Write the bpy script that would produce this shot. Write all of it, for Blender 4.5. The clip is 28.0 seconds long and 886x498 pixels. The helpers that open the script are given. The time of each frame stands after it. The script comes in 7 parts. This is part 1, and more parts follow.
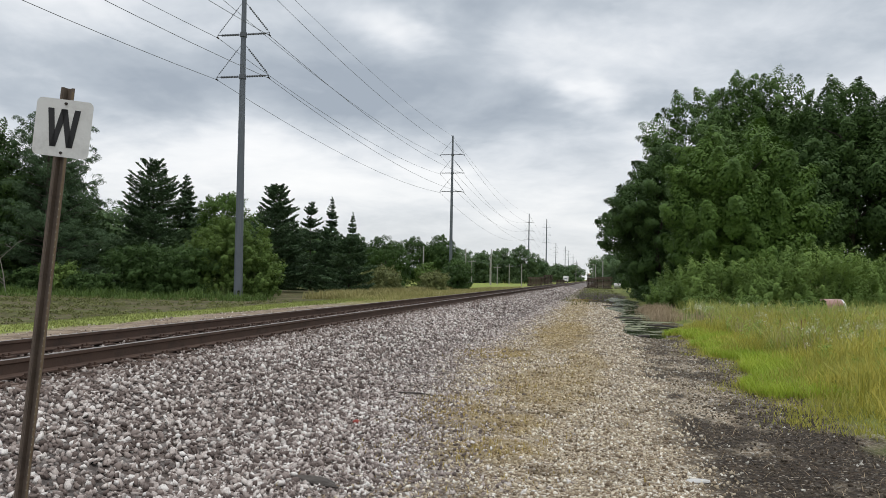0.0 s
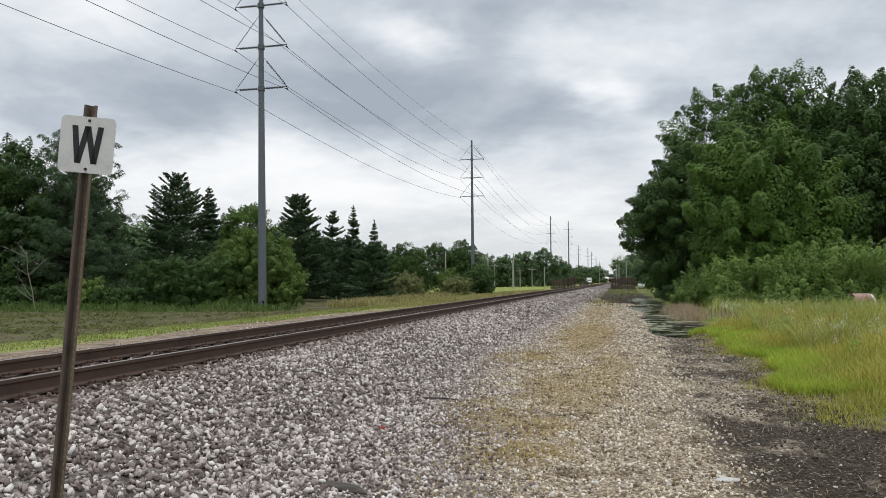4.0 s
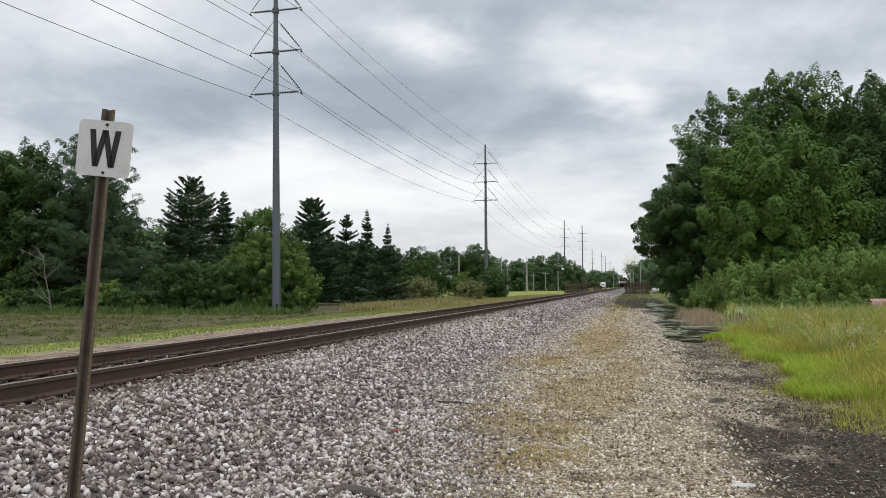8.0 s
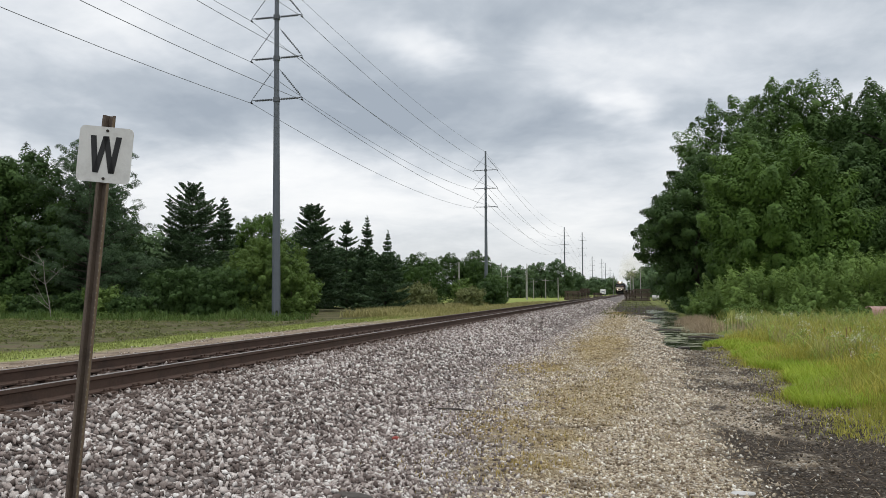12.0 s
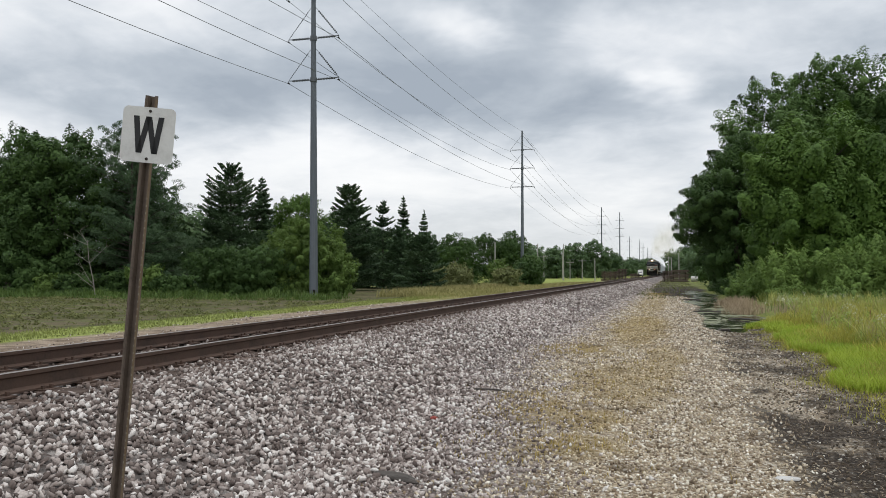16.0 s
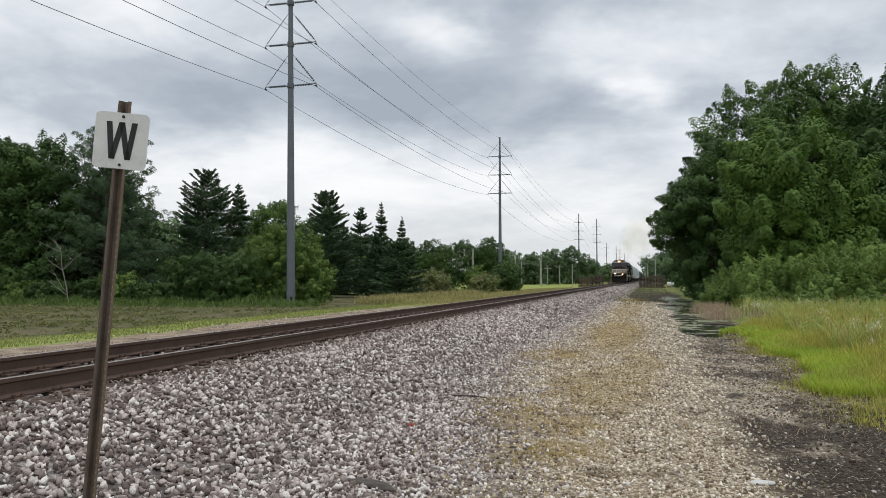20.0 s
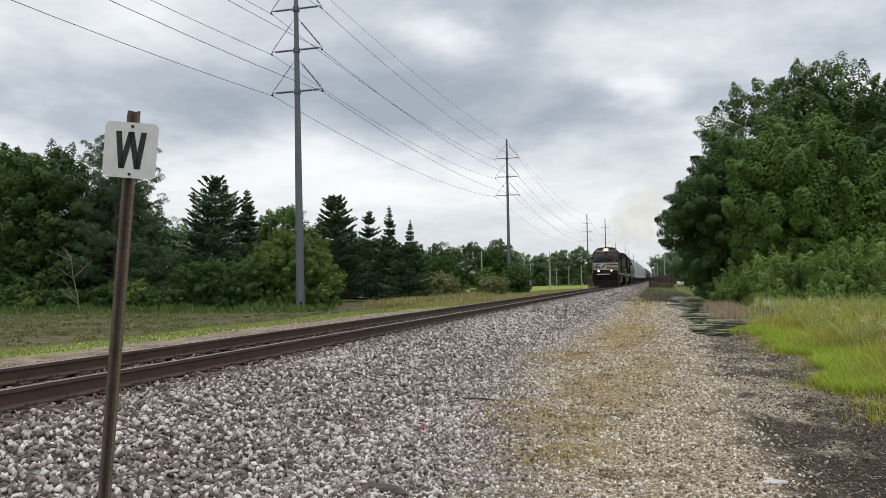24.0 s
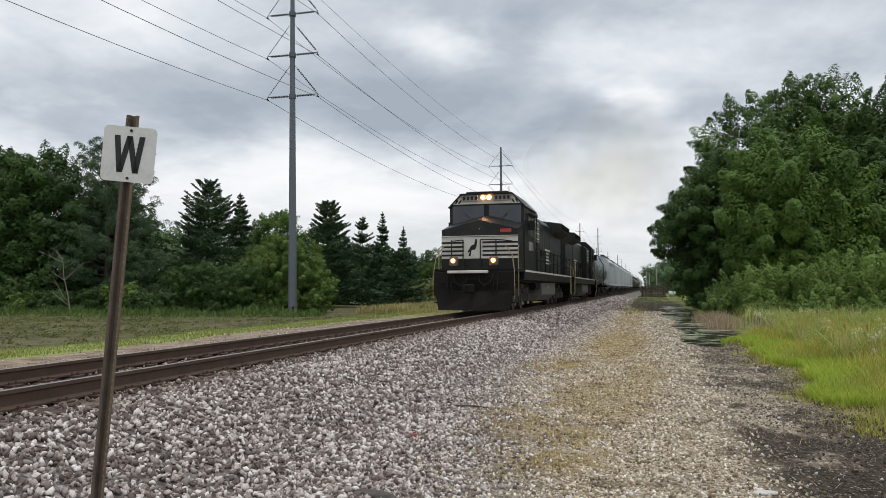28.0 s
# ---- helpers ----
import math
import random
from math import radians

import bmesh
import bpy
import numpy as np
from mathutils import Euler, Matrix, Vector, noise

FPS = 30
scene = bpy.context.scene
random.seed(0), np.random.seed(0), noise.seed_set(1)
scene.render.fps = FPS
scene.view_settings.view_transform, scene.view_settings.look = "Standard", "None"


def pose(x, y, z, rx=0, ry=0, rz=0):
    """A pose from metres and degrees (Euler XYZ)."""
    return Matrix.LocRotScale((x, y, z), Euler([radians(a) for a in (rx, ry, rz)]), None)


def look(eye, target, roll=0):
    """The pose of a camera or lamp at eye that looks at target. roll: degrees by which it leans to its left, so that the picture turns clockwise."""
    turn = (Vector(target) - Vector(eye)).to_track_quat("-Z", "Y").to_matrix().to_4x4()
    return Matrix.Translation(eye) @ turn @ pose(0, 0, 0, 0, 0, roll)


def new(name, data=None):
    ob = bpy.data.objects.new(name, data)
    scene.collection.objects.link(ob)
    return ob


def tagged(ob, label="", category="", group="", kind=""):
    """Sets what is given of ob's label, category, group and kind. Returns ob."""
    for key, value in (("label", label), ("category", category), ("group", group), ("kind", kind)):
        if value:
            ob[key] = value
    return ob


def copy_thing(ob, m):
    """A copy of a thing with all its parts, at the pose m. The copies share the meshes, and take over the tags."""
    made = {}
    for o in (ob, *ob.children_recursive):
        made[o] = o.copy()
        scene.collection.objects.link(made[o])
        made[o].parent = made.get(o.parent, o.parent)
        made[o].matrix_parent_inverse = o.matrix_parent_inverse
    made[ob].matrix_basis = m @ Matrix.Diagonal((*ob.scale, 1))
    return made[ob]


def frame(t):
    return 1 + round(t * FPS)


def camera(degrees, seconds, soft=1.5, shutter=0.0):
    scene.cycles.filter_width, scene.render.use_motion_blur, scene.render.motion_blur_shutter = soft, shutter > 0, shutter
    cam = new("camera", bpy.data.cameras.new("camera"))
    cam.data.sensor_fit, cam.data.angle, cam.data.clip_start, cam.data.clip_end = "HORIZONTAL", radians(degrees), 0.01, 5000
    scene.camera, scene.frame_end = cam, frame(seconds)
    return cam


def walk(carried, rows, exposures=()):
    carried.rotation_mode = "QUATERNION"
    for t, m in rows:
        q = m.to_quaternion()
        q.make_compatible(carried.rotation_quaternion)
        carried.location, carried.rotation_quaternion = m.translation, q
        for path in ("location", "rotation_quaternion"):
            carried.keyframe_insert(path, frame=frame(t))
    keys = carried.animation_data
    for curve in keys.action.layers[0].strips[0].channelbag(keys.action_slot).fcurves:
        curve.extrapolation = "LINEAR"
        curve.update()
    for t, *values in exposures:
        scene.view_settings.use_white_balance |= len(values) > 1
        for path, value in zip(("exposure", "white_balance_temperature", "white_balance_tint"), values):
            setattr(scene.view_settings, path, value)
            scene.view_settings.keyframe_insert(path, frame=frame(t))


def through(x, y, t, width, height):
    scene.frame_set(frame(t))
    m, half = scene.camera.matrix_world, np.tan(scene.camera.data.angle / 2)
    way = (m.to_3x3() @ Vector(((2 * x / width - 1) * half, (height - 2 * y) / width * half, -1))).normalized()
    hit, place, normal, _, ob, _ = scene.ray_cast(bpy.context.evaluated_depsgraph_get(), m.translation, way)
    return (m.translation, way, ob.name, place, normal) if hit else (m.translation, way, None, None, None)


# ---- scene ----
cam = camera(58.0, 28.0, soft=0.8)

# where the eye stands: seconds, x, y, z, turn to the left, tilt up, lean
PATH = [
    (0, -0.009, 0.025, 1.561, 11.068, 2.007, 1.013),
    (0.5, -0.005, 0.009, 1.561, 10.487, 1.908, 2.051),
    (1, -0.004, 0.010, 1.562, 10.469, 1.964, 2.094),
    (1.5, -0.003, 0.013, 1.561, 10.485, 2.087, 2.145),
    (2, -0.003, 0.004, 1.565, 10.635, 2.681, 1.673),
    (2.5, -0.005, 0.005, 1.565, 10.949, 3.028, 0.773),
    (3, 0.001, -0.000, 1.564, 11.690, 2.997, -0.204),
    (3.5, 0.003, 0.005, 1.556, 12.316, 2.605, -0.532),
    (5.5, -0.003, 0.008, 1.553, 12.881, 2.219, -0.556),
    (6, -0.004, 0.002, 1.553, 12.926, 2.296, -0.490),
    (6.5, -0.004, 0.001, 1.552, 13.101, 2.364, -0.324),
    (7, -0.002, 0.002, 1.551, 13.279, 2.365, -0.278),
    (7.5, 0.001, -0.005, 1.547, 13.419, 2.486, -0.358),
    (8, -0.000, 0.000, 1.550, 13.600, 2.684, -0.400),
    (8.5, -0.001, -0.003, 1.548, 13.715, 2.835, -0.356),
    (9, -0.003, -0.006, 1.552, 13.669, 2.991, -0.307),
    (9.5, -0.006, 0.004, 1.554, 13.537, 3.183, -0.287),
    (10, 0.000, -0.003, 1.553, 13.548, 3.337, -0.347),
    (10.5, -0.002, 0.000, 1.555, 13.728, 3.420, -0.375),
    (11, 0.002, -0.005, 1.551, 13.813, 3.290, -0.308),
    (11.5, -0.000, 0.001, 1.551, 13.733, 3.224, -0.380),
    (12, 0.002, -0.001, 1.552, 13.600, 3.147, -0.251),
    (12.5, 0.002, -0.006, 1.552, 13.509, 2.583, -0.685),
    (14.5, -0.037, 0.042, 1.553, 14.691, 1.459, -0.029),
    (15, -0.041, 0.036, 1.560, 15.771, 1.747, 0.279),
    (15.5, -0.035, 0.029, 1.555, 16.063, 1.794, 0.436),
    (16, -0.038, 0.032, 1.556, 16.172, 1.725, -0.017),
    (16.5, -0.036, 0.032, 1.556, 16.345, 1.666, -0.364),
    (17, -0.032, 0.038, 1.553, 16.111, 1.552, -0.414),
    (17.5, -0.030, 0.039, 1.555, 15.738, 1.792, -0.426),
    (18, -0.029, 0.031, 1.561, 15.328, 2.120, -0.215),
    (18.5, -0.030, 0.023, 1.558, 14.909, 2.255, -0.033),
    (19, -0.031, 0.028, 1.557, 14.731, 2.194, -0.125),
    (19.5, -0.031, 0.036, 1.556, 14.677, 2.089, -0.075),
    (20, -0.031, 0.039, 1.556, 14.596, 2.182, -0.178),
    (20.5, -0.025, 0.031, 1.557, 14.418, 2.249, -0.417),
    (22.5, -0.027, 0.030, 1.551, 14.198, 2.006, -0.780),
    (23, -0.040, 0.026, 1.554, 14.914, 1.939, -1.320),
    (23.5, -0.028, 0.022, 1.561, 15.275, 2.186, -1.498),
    (24, -0.026, 0.023, 1.561, 15.204, 2.391, -1.007),
    (24.5, -0.028, 0.029, 1.555, 15.333, 1.938, -0.656),
    (25, -0.022, 0.026, 1.555, 15.133, 1.586, -0.578),
    (25.5, -0.024, 0.024, 1.557, 14.812, 1.559, -0.461),
    (26, -0.021, 0.021, 1.555, 14.483, 1.574, -0.514),
    (26.5, -0.024, 0.018, 1.555, 14.151, 1.729, -0.547),
    (27, -0.023, 0.015, 1.556, 14.000, 1.902, -0.539),
    (27.5, -0.024, 0.005, 1.559, 13.973, 2.138, -0.325),
    (28, -0.036, -0.008, 1.568, 14.682, 2.860, -0.257),
]


def aim(x, y, z, turn, tilt, lean):
    return pose(x, y, z, 90 + tilt, 0, turn) @ pose(0, 0, 0, 0, 0, lean)


walk(cam, [(t, aim(*row)) for t, *row in PATH])

# ---- light ----
TX = -6.343        # middle of the track
RAIL_TOP = 0.692
FULL = 2 * math.pi


class Net:
    """Short names for the nodes of one node tree."""

    def __init__(self, tree):
        self.t = tree
        self.t.nodes.clear()

    def put(self, socket, value):
        if isinstance(value, bpy.types.NodeSocket):
            self.t.links.new(value, socket)
        elif value is not None:
            socket.default_value = value

    def math(self, op, a, b=0.0, c=0.0, clamp=False):
        n = self.t.nodes.new("ShaderNodeMath")
        n.operation, n.use_clamp = op, clamp
        for s, v in zip(n.inputs, (a, b, c)):
            self.put(s, v)
        return n.outputs[0]

    def vec(self, op, a, b=(0, 0, 0)):
        n = self.t.nodes.new("ShaderNodeVectorMath")
        n.operation = op
        self.put(n.inputs[0], a)
        self.put(n.inputs[1], b)
        return n.outputs[0]

    def xyz(self, v):
        n = self.t.nodes.new("ShaderNodeSeparateXYZ")
        self.put(n.inputs[0], v)
        return n.outputs[0], n.outputs[1], n.outputs[2]

    def join(self, x, y, z):
        n = self.t.nodes.new("ShaderNodeCombineXYZ")
        for s, v in zip(n.inputs, (x, y, z)):
            self.put(s, v)
        return n.outputs[0]

    def noise(self, v, scale, detail=3.0, rough=0.55, bend=0.0):
        n = self.t.nodes.new("ShaderNodeTexNoise")
        self.put(n.inputs["Vector"], v)
        for key, value in (("Scale", scale), ("Detail", detail), ("Roughness", rough), ("Distortion", bend)):
            self.put(n.inputs[key], value)
        return n.outputs["Fac"]

    def cells(self, v, scale, rand=1.0):
        n = self.t.nodes.new("ShaderNodeTexVoronoi")
        self.put(n.inputs["Vector"], v)
        n.inputs["Scale"].default_value, n.inputs["Randomness"].default_value = scale, rand
        return n.outputs["Distance"], n.outputs["Color"]

    def step(self, v, a, b, lo=0.0, hi=1.0):
        n = self.t.nodes.new("ShaderNodeMapRange")
        n.interpolation_type = "SMOOTHSTEP"
        for s, x in zip(n.inputs, (v, a, b, lo, hi)):
            self.put(s, x)
        return n.outputs[0]

    def mix(self, f, a, b, how="MIX"):
        n = self.t.nodes.new("ShaderNodeMix")
        n.data_type, n.blend_type = "RGBA", how
        self.put(n.inputs[0], f)
        self.put(n.inputs[6], a if isinstance(a, bpy.types.NodeSocket) else (*a[:3], 1))
        self.put(n.inputs[7], b if isinstance(b, bpy.types.NodeSocket) else (*b[:3], 1))
        return n.outputs[2]

    def ramp(self, f, stops, how="LINEAR"):
        n = self.t.nodes.new("ShaderNodeValToRGB")
        n.color_ramp.interpolation = how
        e = n.color_ramp.elements
        while len(e) < len(stops):
            e.new(0.5)
        for el, (at, col) in zip(e, stops):
            el.position, el.color = at, (*col, 1)
        self.put(n.inputs[0], f)
        return n.outputs[0]

    def place(self):
        return self.t.nodes.new("ShaderNodeNewGeometry").outputs["Position"]

    def local(self):
        return self.t.nodes.new("ShaderNodeTexCoord").outputs["Object"]

    def island(self):
        return self.t.nodes.new("ShaderNodeNewGeometry").outputs["Random Per Island"]

    def chance(self):
        return self.t.nodes.new("ShaderNodeObjectInfo").outputs["Random"]

    def bump(self, h, strength, dist):
        n = self.t.nodes.new("ShaderNodeBump")
        n.inputs["Strength"].default_value, n.inputs["Distance"].default_value = strength, dist
        self.put(n.inputs["Height"], h)
        return n.outputs[0]

    def surface(self, col, rough=0.8, metal=0.0, normal=None, glow=None, power=0.0, spec=0.5, alpha=None):
        n = self.t.nodes.new("ShaderNodeBsdfPrincipled")
        self.put(n.inputs["Base Color"], col if isinstance(col, bpy.types.NodeSocket) else (*col[:3], 1))
        self.put(n.inputs["Roughness"], rough)
        self.put(n.inputs["Metallic"], metal)
        self.put(n.inputs["Specular IOR Level"], spec)
        self.put(n.inputs["Normal"], normal)
        self.put(n.inputs["Alpha"], alpha)
        if glow:
            n.inputs["Emission Color"].default_value = (*glow, 1)
            n.inputs["Emission Strength"].default_value = power
        self.out(n.outputs[0])
        return n

    def out(self, shader):
        o = self.t.nodes.new("ShaderNodeOutputMaterial")
        self.t.links.new(shader, o.inputs[0])


# an overcast sky: a layer of broken cloud over a pale blue
world = bpy.data.worlds.new("sky")
scene.world = world
world.use_nodes = True
w = Net(world.node_tree)
sky = w.t.nodes.new("ShaderNodeTexSky")
sky.sky_type, sky.sun_disc = "NISHITA", False
sky.sun_elevation, sky.sun_rotation = radians(74), radians(150)
way = w.t.nodes.new("ShaderNodeTexCoord").outputs["Generated"]
dx, dy, dz = w.xyz(way)
lift = w.math("ADD", w.math("MAXIMUM", dz, 0.0), 0.22)
flat = w.join(w.math("DIVIDE", dx, lift), w.math("DIVIDE", dy, lift), 0.0)
big = w.noise(w.vec("ADD", flat, (3.1, 7.4, 0.3)), 0.42, 4.0, 0.5, 0.25)
mid = w.noise(w.vec("ADD", flat, (11.2, 4.7, 1.1)), 1.25, 5.0, 0.55, 0.3)
fine = w.noise(w.vec("ADD", flat, (2.2, 9.7, 2.1)), 4.2, 5.0, 0.62, 0.3)
deck = w.math("ADD", w.math("MULTIPLY", big, 0.30), w.math("ADD", w.math("MULTIPLY", mid, 0.52), w.math("MULTIPLY", fine, 0.18)))
# the larger clouds overhead: bearing and height in degrees, half width, half height, how bright
curl = w.math("SUBTRACT", w.noise(w.vec("MULTIPLY", way, (1.0, 1.0, 2.2)), 5.0, 4.0, 0.55), 0.5)
curl2 = w.math("SUBTRACT", w.noise(w.vec("ADD", w.vec("MULTIPLY", way, (1.0, 1.0, 2.2)), (3.0, 1.0, 7.0)), 5.0, 4.0, 0.55), 0.5)
bear = w.math("ADD", w.math("MULTIPLY", w.math("ARCTAN2", dx, dy), 57.3), w.math("MULTIPLY", curl, 17.0))
high_ = w.math("ADD", w.math("MULTIPLY", w.math("ARCSINE", dz), 57.3), w.math("MULTIPLY", curl2, 7.0))
for b0, h0, bw, hw, bright in ((-20, 13.2, 15, 2.2, -0.115), (-9, 17.6, 6, 2.0, -0.085), (-2, 13.0, 3.4, 1.8, 0.21), (-36, 18.5, 9, 3.0, 0.08), (-16, 18.0, 4.5, 1.8, 0.15), (-46, 9.0, 6, 2.6, 0.13), (-6, 8.0, 8, 2.4, 0.06), (-25, 7.6, 14, 2.4, 0.09),
                               (-33, 12.0, 5, 3.0, -0.05), (-3, 16.6, 6, 1.8, 0.06), (4, 15.8, 5, 2.0, 0.05), (6, 20.0, 8, 2.0, -0.06), (-4, 10.2, 6, 1.2, -0.045), (-8, 5.0, 9, 2.5, 0.05), (-24, 3.6, 5, 1.2, -0.03)):
    u = w.math("DIVIDE", w.math("SUBTRACT", bear, b0), bw)
    v = w.math("DIVIDE", w.math("SUBTRACT", high_, h0), hw)
    r2 = w.math("ADD", w.math("MULTIPLY", u, u), w.math("MULTIPLY", v, v))
    deck = w.math("ADD", deck, w.math("MULTIPLY", w.math("EXPONENT", w.math("MULTIPLY", r2, -1.0)), bright))
cloud = w.ramp(deck, ((0.36, (0.36, 0.41, 0.475)), (0.45, (0.48, 0.53, 0.59)), (0.53, (0.66, 0.70, 0.75)), (0.62, (0.86, 0.88, 0.905)), (0.72, (0.97, 0.975, 0.98))))
low = w.step(dz, 0.0, 0.20, 1.0, 0.0)
cloud = w.mix(w.math("MULTIPLY", low, 0.55), cloud, (0.85, 0.855, 0.84))
both = w.t.nodes.new("ShaderNodeBackground")
w.put(both.inputs[0], cloud)
w.put(both.inputs[1], w.step(dz, 0.38, 0.95, 1.12, 1.45))
blue = w.t.nodes.new("ShaderNodeBackground")
w.put(blue.inputs[0], sky.outputs[0])
blue.inputs[1].default_value = 0.05
mixed = w.t.nodes.new("ShaderNodeMixShader")
mixed.inputs[0].default_value = 0.93
w.t.links.new(blue.outputs[0], mixed.inputs[1])
w.t.links.new(both.outputs[0], mixed.inputs[2])
o = w.t.nodes.new("ShaderNodeOutputWorld")
w.t.links.new(mixed.outputs[0], o.inputs[0])

sun = new("sun", bpy.data.lights.new("sun", "SUN"))
sun.data.energy, sun.data.angle, sun.data.color = 0.95, radians(30), (1.0, 0.96, 0.9)
sun.matrix_basis = look((0, 0, 60), (-8, 15, 0))
scene.view_settings.exposure = 0.0

# ---- materials ----


def material(name):
    m = bpy.data.materials.new(name)
    m.use_nodes = True
    return m, Net(m.node_tree)


def painted(name, col, rough=0.5, metal=0.0, dirt=(0.10, 0.085, 0.07), wear=0.35, size=3.0, spec=0.5):
    """Paint or metal with grime at two scales."""
    m, n = material(name)
    p = n.local()
    a = n.noise(p, size, 5.0, 0.6)
    b = n.noise(p, size * 9, 3.0, 0.6)
    f = n.math("MULTIPLY", n.step(n.math("ADD", n.math("MULTIPLY", a, 0.7), n.math("MULTIPLY", b, 0.3)), 0.42, 0.72), wear)
    c = n.mix(f, col, dirt)
    n.surface(c, n.math("ADD", n.math("MULTIPLY", b, 0.2), rough - 0.1), metal, n.bump(b, 0.15, 0.01), spec=spec)
    return m


def glowing(name, col, power):
    m, n = material(name)
    n.surface(col, 0.3, glow=col, power=power)
    return m


def leafy(name, dark, light, patch=0.35, shine=0.62, through=0.10, vary=0.45):
    """Leaves: each its own shade, in broad drifts of lighter and darker growth."""
    m, n = material(name)
    f = n.math("ADD", n.math("MULTIPLY", n.island(), 0.25), n.math("MULTIPLY", n.noise(n.place(), patch * 1.2, 3.0, 0.5), 0.75))
    lo = [a + (b - a) * (0.5 - vary / 2) for a, b in zip(dark, light)]
    hi = [a + (b - a) * (0.5 + vary / 2) for a, b in zip(dark, light)]
    c = n.mix(n.step(f, 0.30, 0.70), lo, hi)
    d = n.t.nodes.new("ShaderNodeBsdfPrincipled")
    n.put(d.inputs["Base Color"], c)
    d.inputs["Roughness"].default_value = shine
    d.inputs["Specular IOR Level"].default_value = 0.22
    s = n.t.nodes.new("ShaderNodeBsdfTranslucent")
    n.put(s.inputs[0], n.mix(0.5, c, light))
    x = n.t.nodes.new("ShaderNodeMixShader")
    x.inputs[0].default_value = through
    n.t.links.new(d.outputs[0], x.inputs[1])
    n.t.links.new(s.outputs[0], x.inputs[2])
    n.out(x.outputs[0])
    return m


def stony(name, stops, bump=0.4):
    """Loose stones, each its own grey, brown or white."""
    m, n = material(name)
    p = n.place()
    c = n.ramp(n.island(), stops, "LINEAR")
    g = n.noise(p, 90.0, 4.0, 0.65)
    c = n.mix(n.math("MULTIPLY", n.step(g, 0.35, 0.75), 0.4), c, (0.11, 0.095, 0.085))
    off = n.math("ABSOLUTE", n.math("SUBTRACT", n.xyz(p)[0], TX))
    rusty = n.step(n.math("ADD", off, n.math("MULTIPLY", n.noise(p, 1.3, 4.0, 0.6), 1.6)), 1.5, 3.0, 0.5, 0.0)
    c = n.mix(rusty, c, (0.11, 0.072, 0.054))
    n.surface(c, 0.88, 0.0, n.bump(g, bump, 0.006), spec=0.3)
    return m


BALLAST = ((0.0, (0.095, 0.071, 0.062)), (0.18, (0.175, 0.137, 0.122)), (0.40, (0.32, 0.263, 0.236)), (0.60, (0.47, 0.403, 0.37)),
           (0.76, (0.66, 0.59, 0.545)), (0.90, (0.82, 0.765, 0.72)), (1.0, (0.90, 0.865, 0.82)))
GRAVEL = ((0.0, (0.13, 0.098, 0.068)), (0.22, (0.285, 0.218, 0.148)), (0.46, (0.475, 0.39, 0.275)), (0.72, (0.645, 0.555, 0.42)), (1.0, (0.93, 0.89, 0.80)))
# drifts of dried moss and silt over the gravel: middle, half length across and along, strength
DRIFTS = ((-2.1, 16.7, 1.0, 1.4, 0.95), (-1.75, 9.2, 0.55, 1.3, 0.9), (-1.1, 8.7, 0.6, 0.9, 0.85), (-0.7, 12.0, 0.8, 2.6, 0.6), (-1.0, 24.0, 0.9, 7.0, 0.8), (-1.2, 44.0, 0.9, 14.0, 0.5), (-0.3, 15.0, 0.5, 4.0, 0.6), (-1.0, 7.2, 0.6, 0.7, 0.75))


def drifted(n, pt):
    """How far the gravel is overgrown at a place, 0 to 1."""
    gx, gy, gz = n.xyz(pt)
    near, far = n.math("SUBTRACT", n.noise(pt, 0.55, 4.0, 0.6), 0.5), n.math("SUBTRACT", n.noise(pt, 0.09, 3.0, 0.55), 0.5)
    soil = n.math("SUBTRACT", n.noise(pt, 2.3, 5.0, 0.62), 0.5)
    total = None
    for x0, y0, sx, sy, f0 in DRIFTS:
        u = n.math("DIVIDE", n.math("SUBTRACT", n.math("ADD", gx, near), x0), sx)
        v = n.math("DIVIDE", n.math("SUBTRACT", n.math("ADD", gy, n.math("MULTIPLY", far, 3.0)), y0), sy)
        e = n.math("EXPONENT", n.math("MULTIPLY", n.math("ADD", n.math("MULTIPLY", u, u), n.math("MULTIPLY", v, v)), -1.0))
        e = n.math("MULTIPLY", n.step(n.math("ADD", e, n.math("MULTIPLY", soil, 1.1)), 0.25, 0.7), f0)
        total = e if total is None else n.math("MAXIMUM", total, e)
    return total


m_ballast = stony("ballast_stone", BALLAST)
m_gravel, n = material("fine_gravel")
pt = n.place()
c = n.ramp(n.island(), GRAVEL)
c = n.mix(n.math("MULTIPLY", drifted(n, pt), 0.76), c, n.mix(n.island(), (0.22, 0.155, 0.06), (0.52, 0.385, 0.16)))
stain = n.step(n.noise(pt, 1.4, 6.0, 0.7), 0.53, 0.66)
c = n.mix(n.math("MULTIPLY", stain, 0.62), c, (0.095, 0.066, 0.042))
sx_, sy_, sz_ = n.xyz(pt)
boggy = n.step(n.math("ADD", sx_, n.math("MULTIPLY", n.math("SUBTRACT", n.noise(pt, 0.55, 4.0, 0.6), 0.5), 0.9)), 0.8, 1.35)
boggy = n.math("MULTIPLY", boggy, n.step(sy_, 12.0, 9.4, 0.7, 1.0))
c = n.mix(n.math("MULTIPLY", boggy, n.step(n.island(), 0.95, 0.98, 0.88, 0.35)), c, (0.045, 0.036, 0.028))
n.surface(c, 0.9, 0.0, spec=0.25)

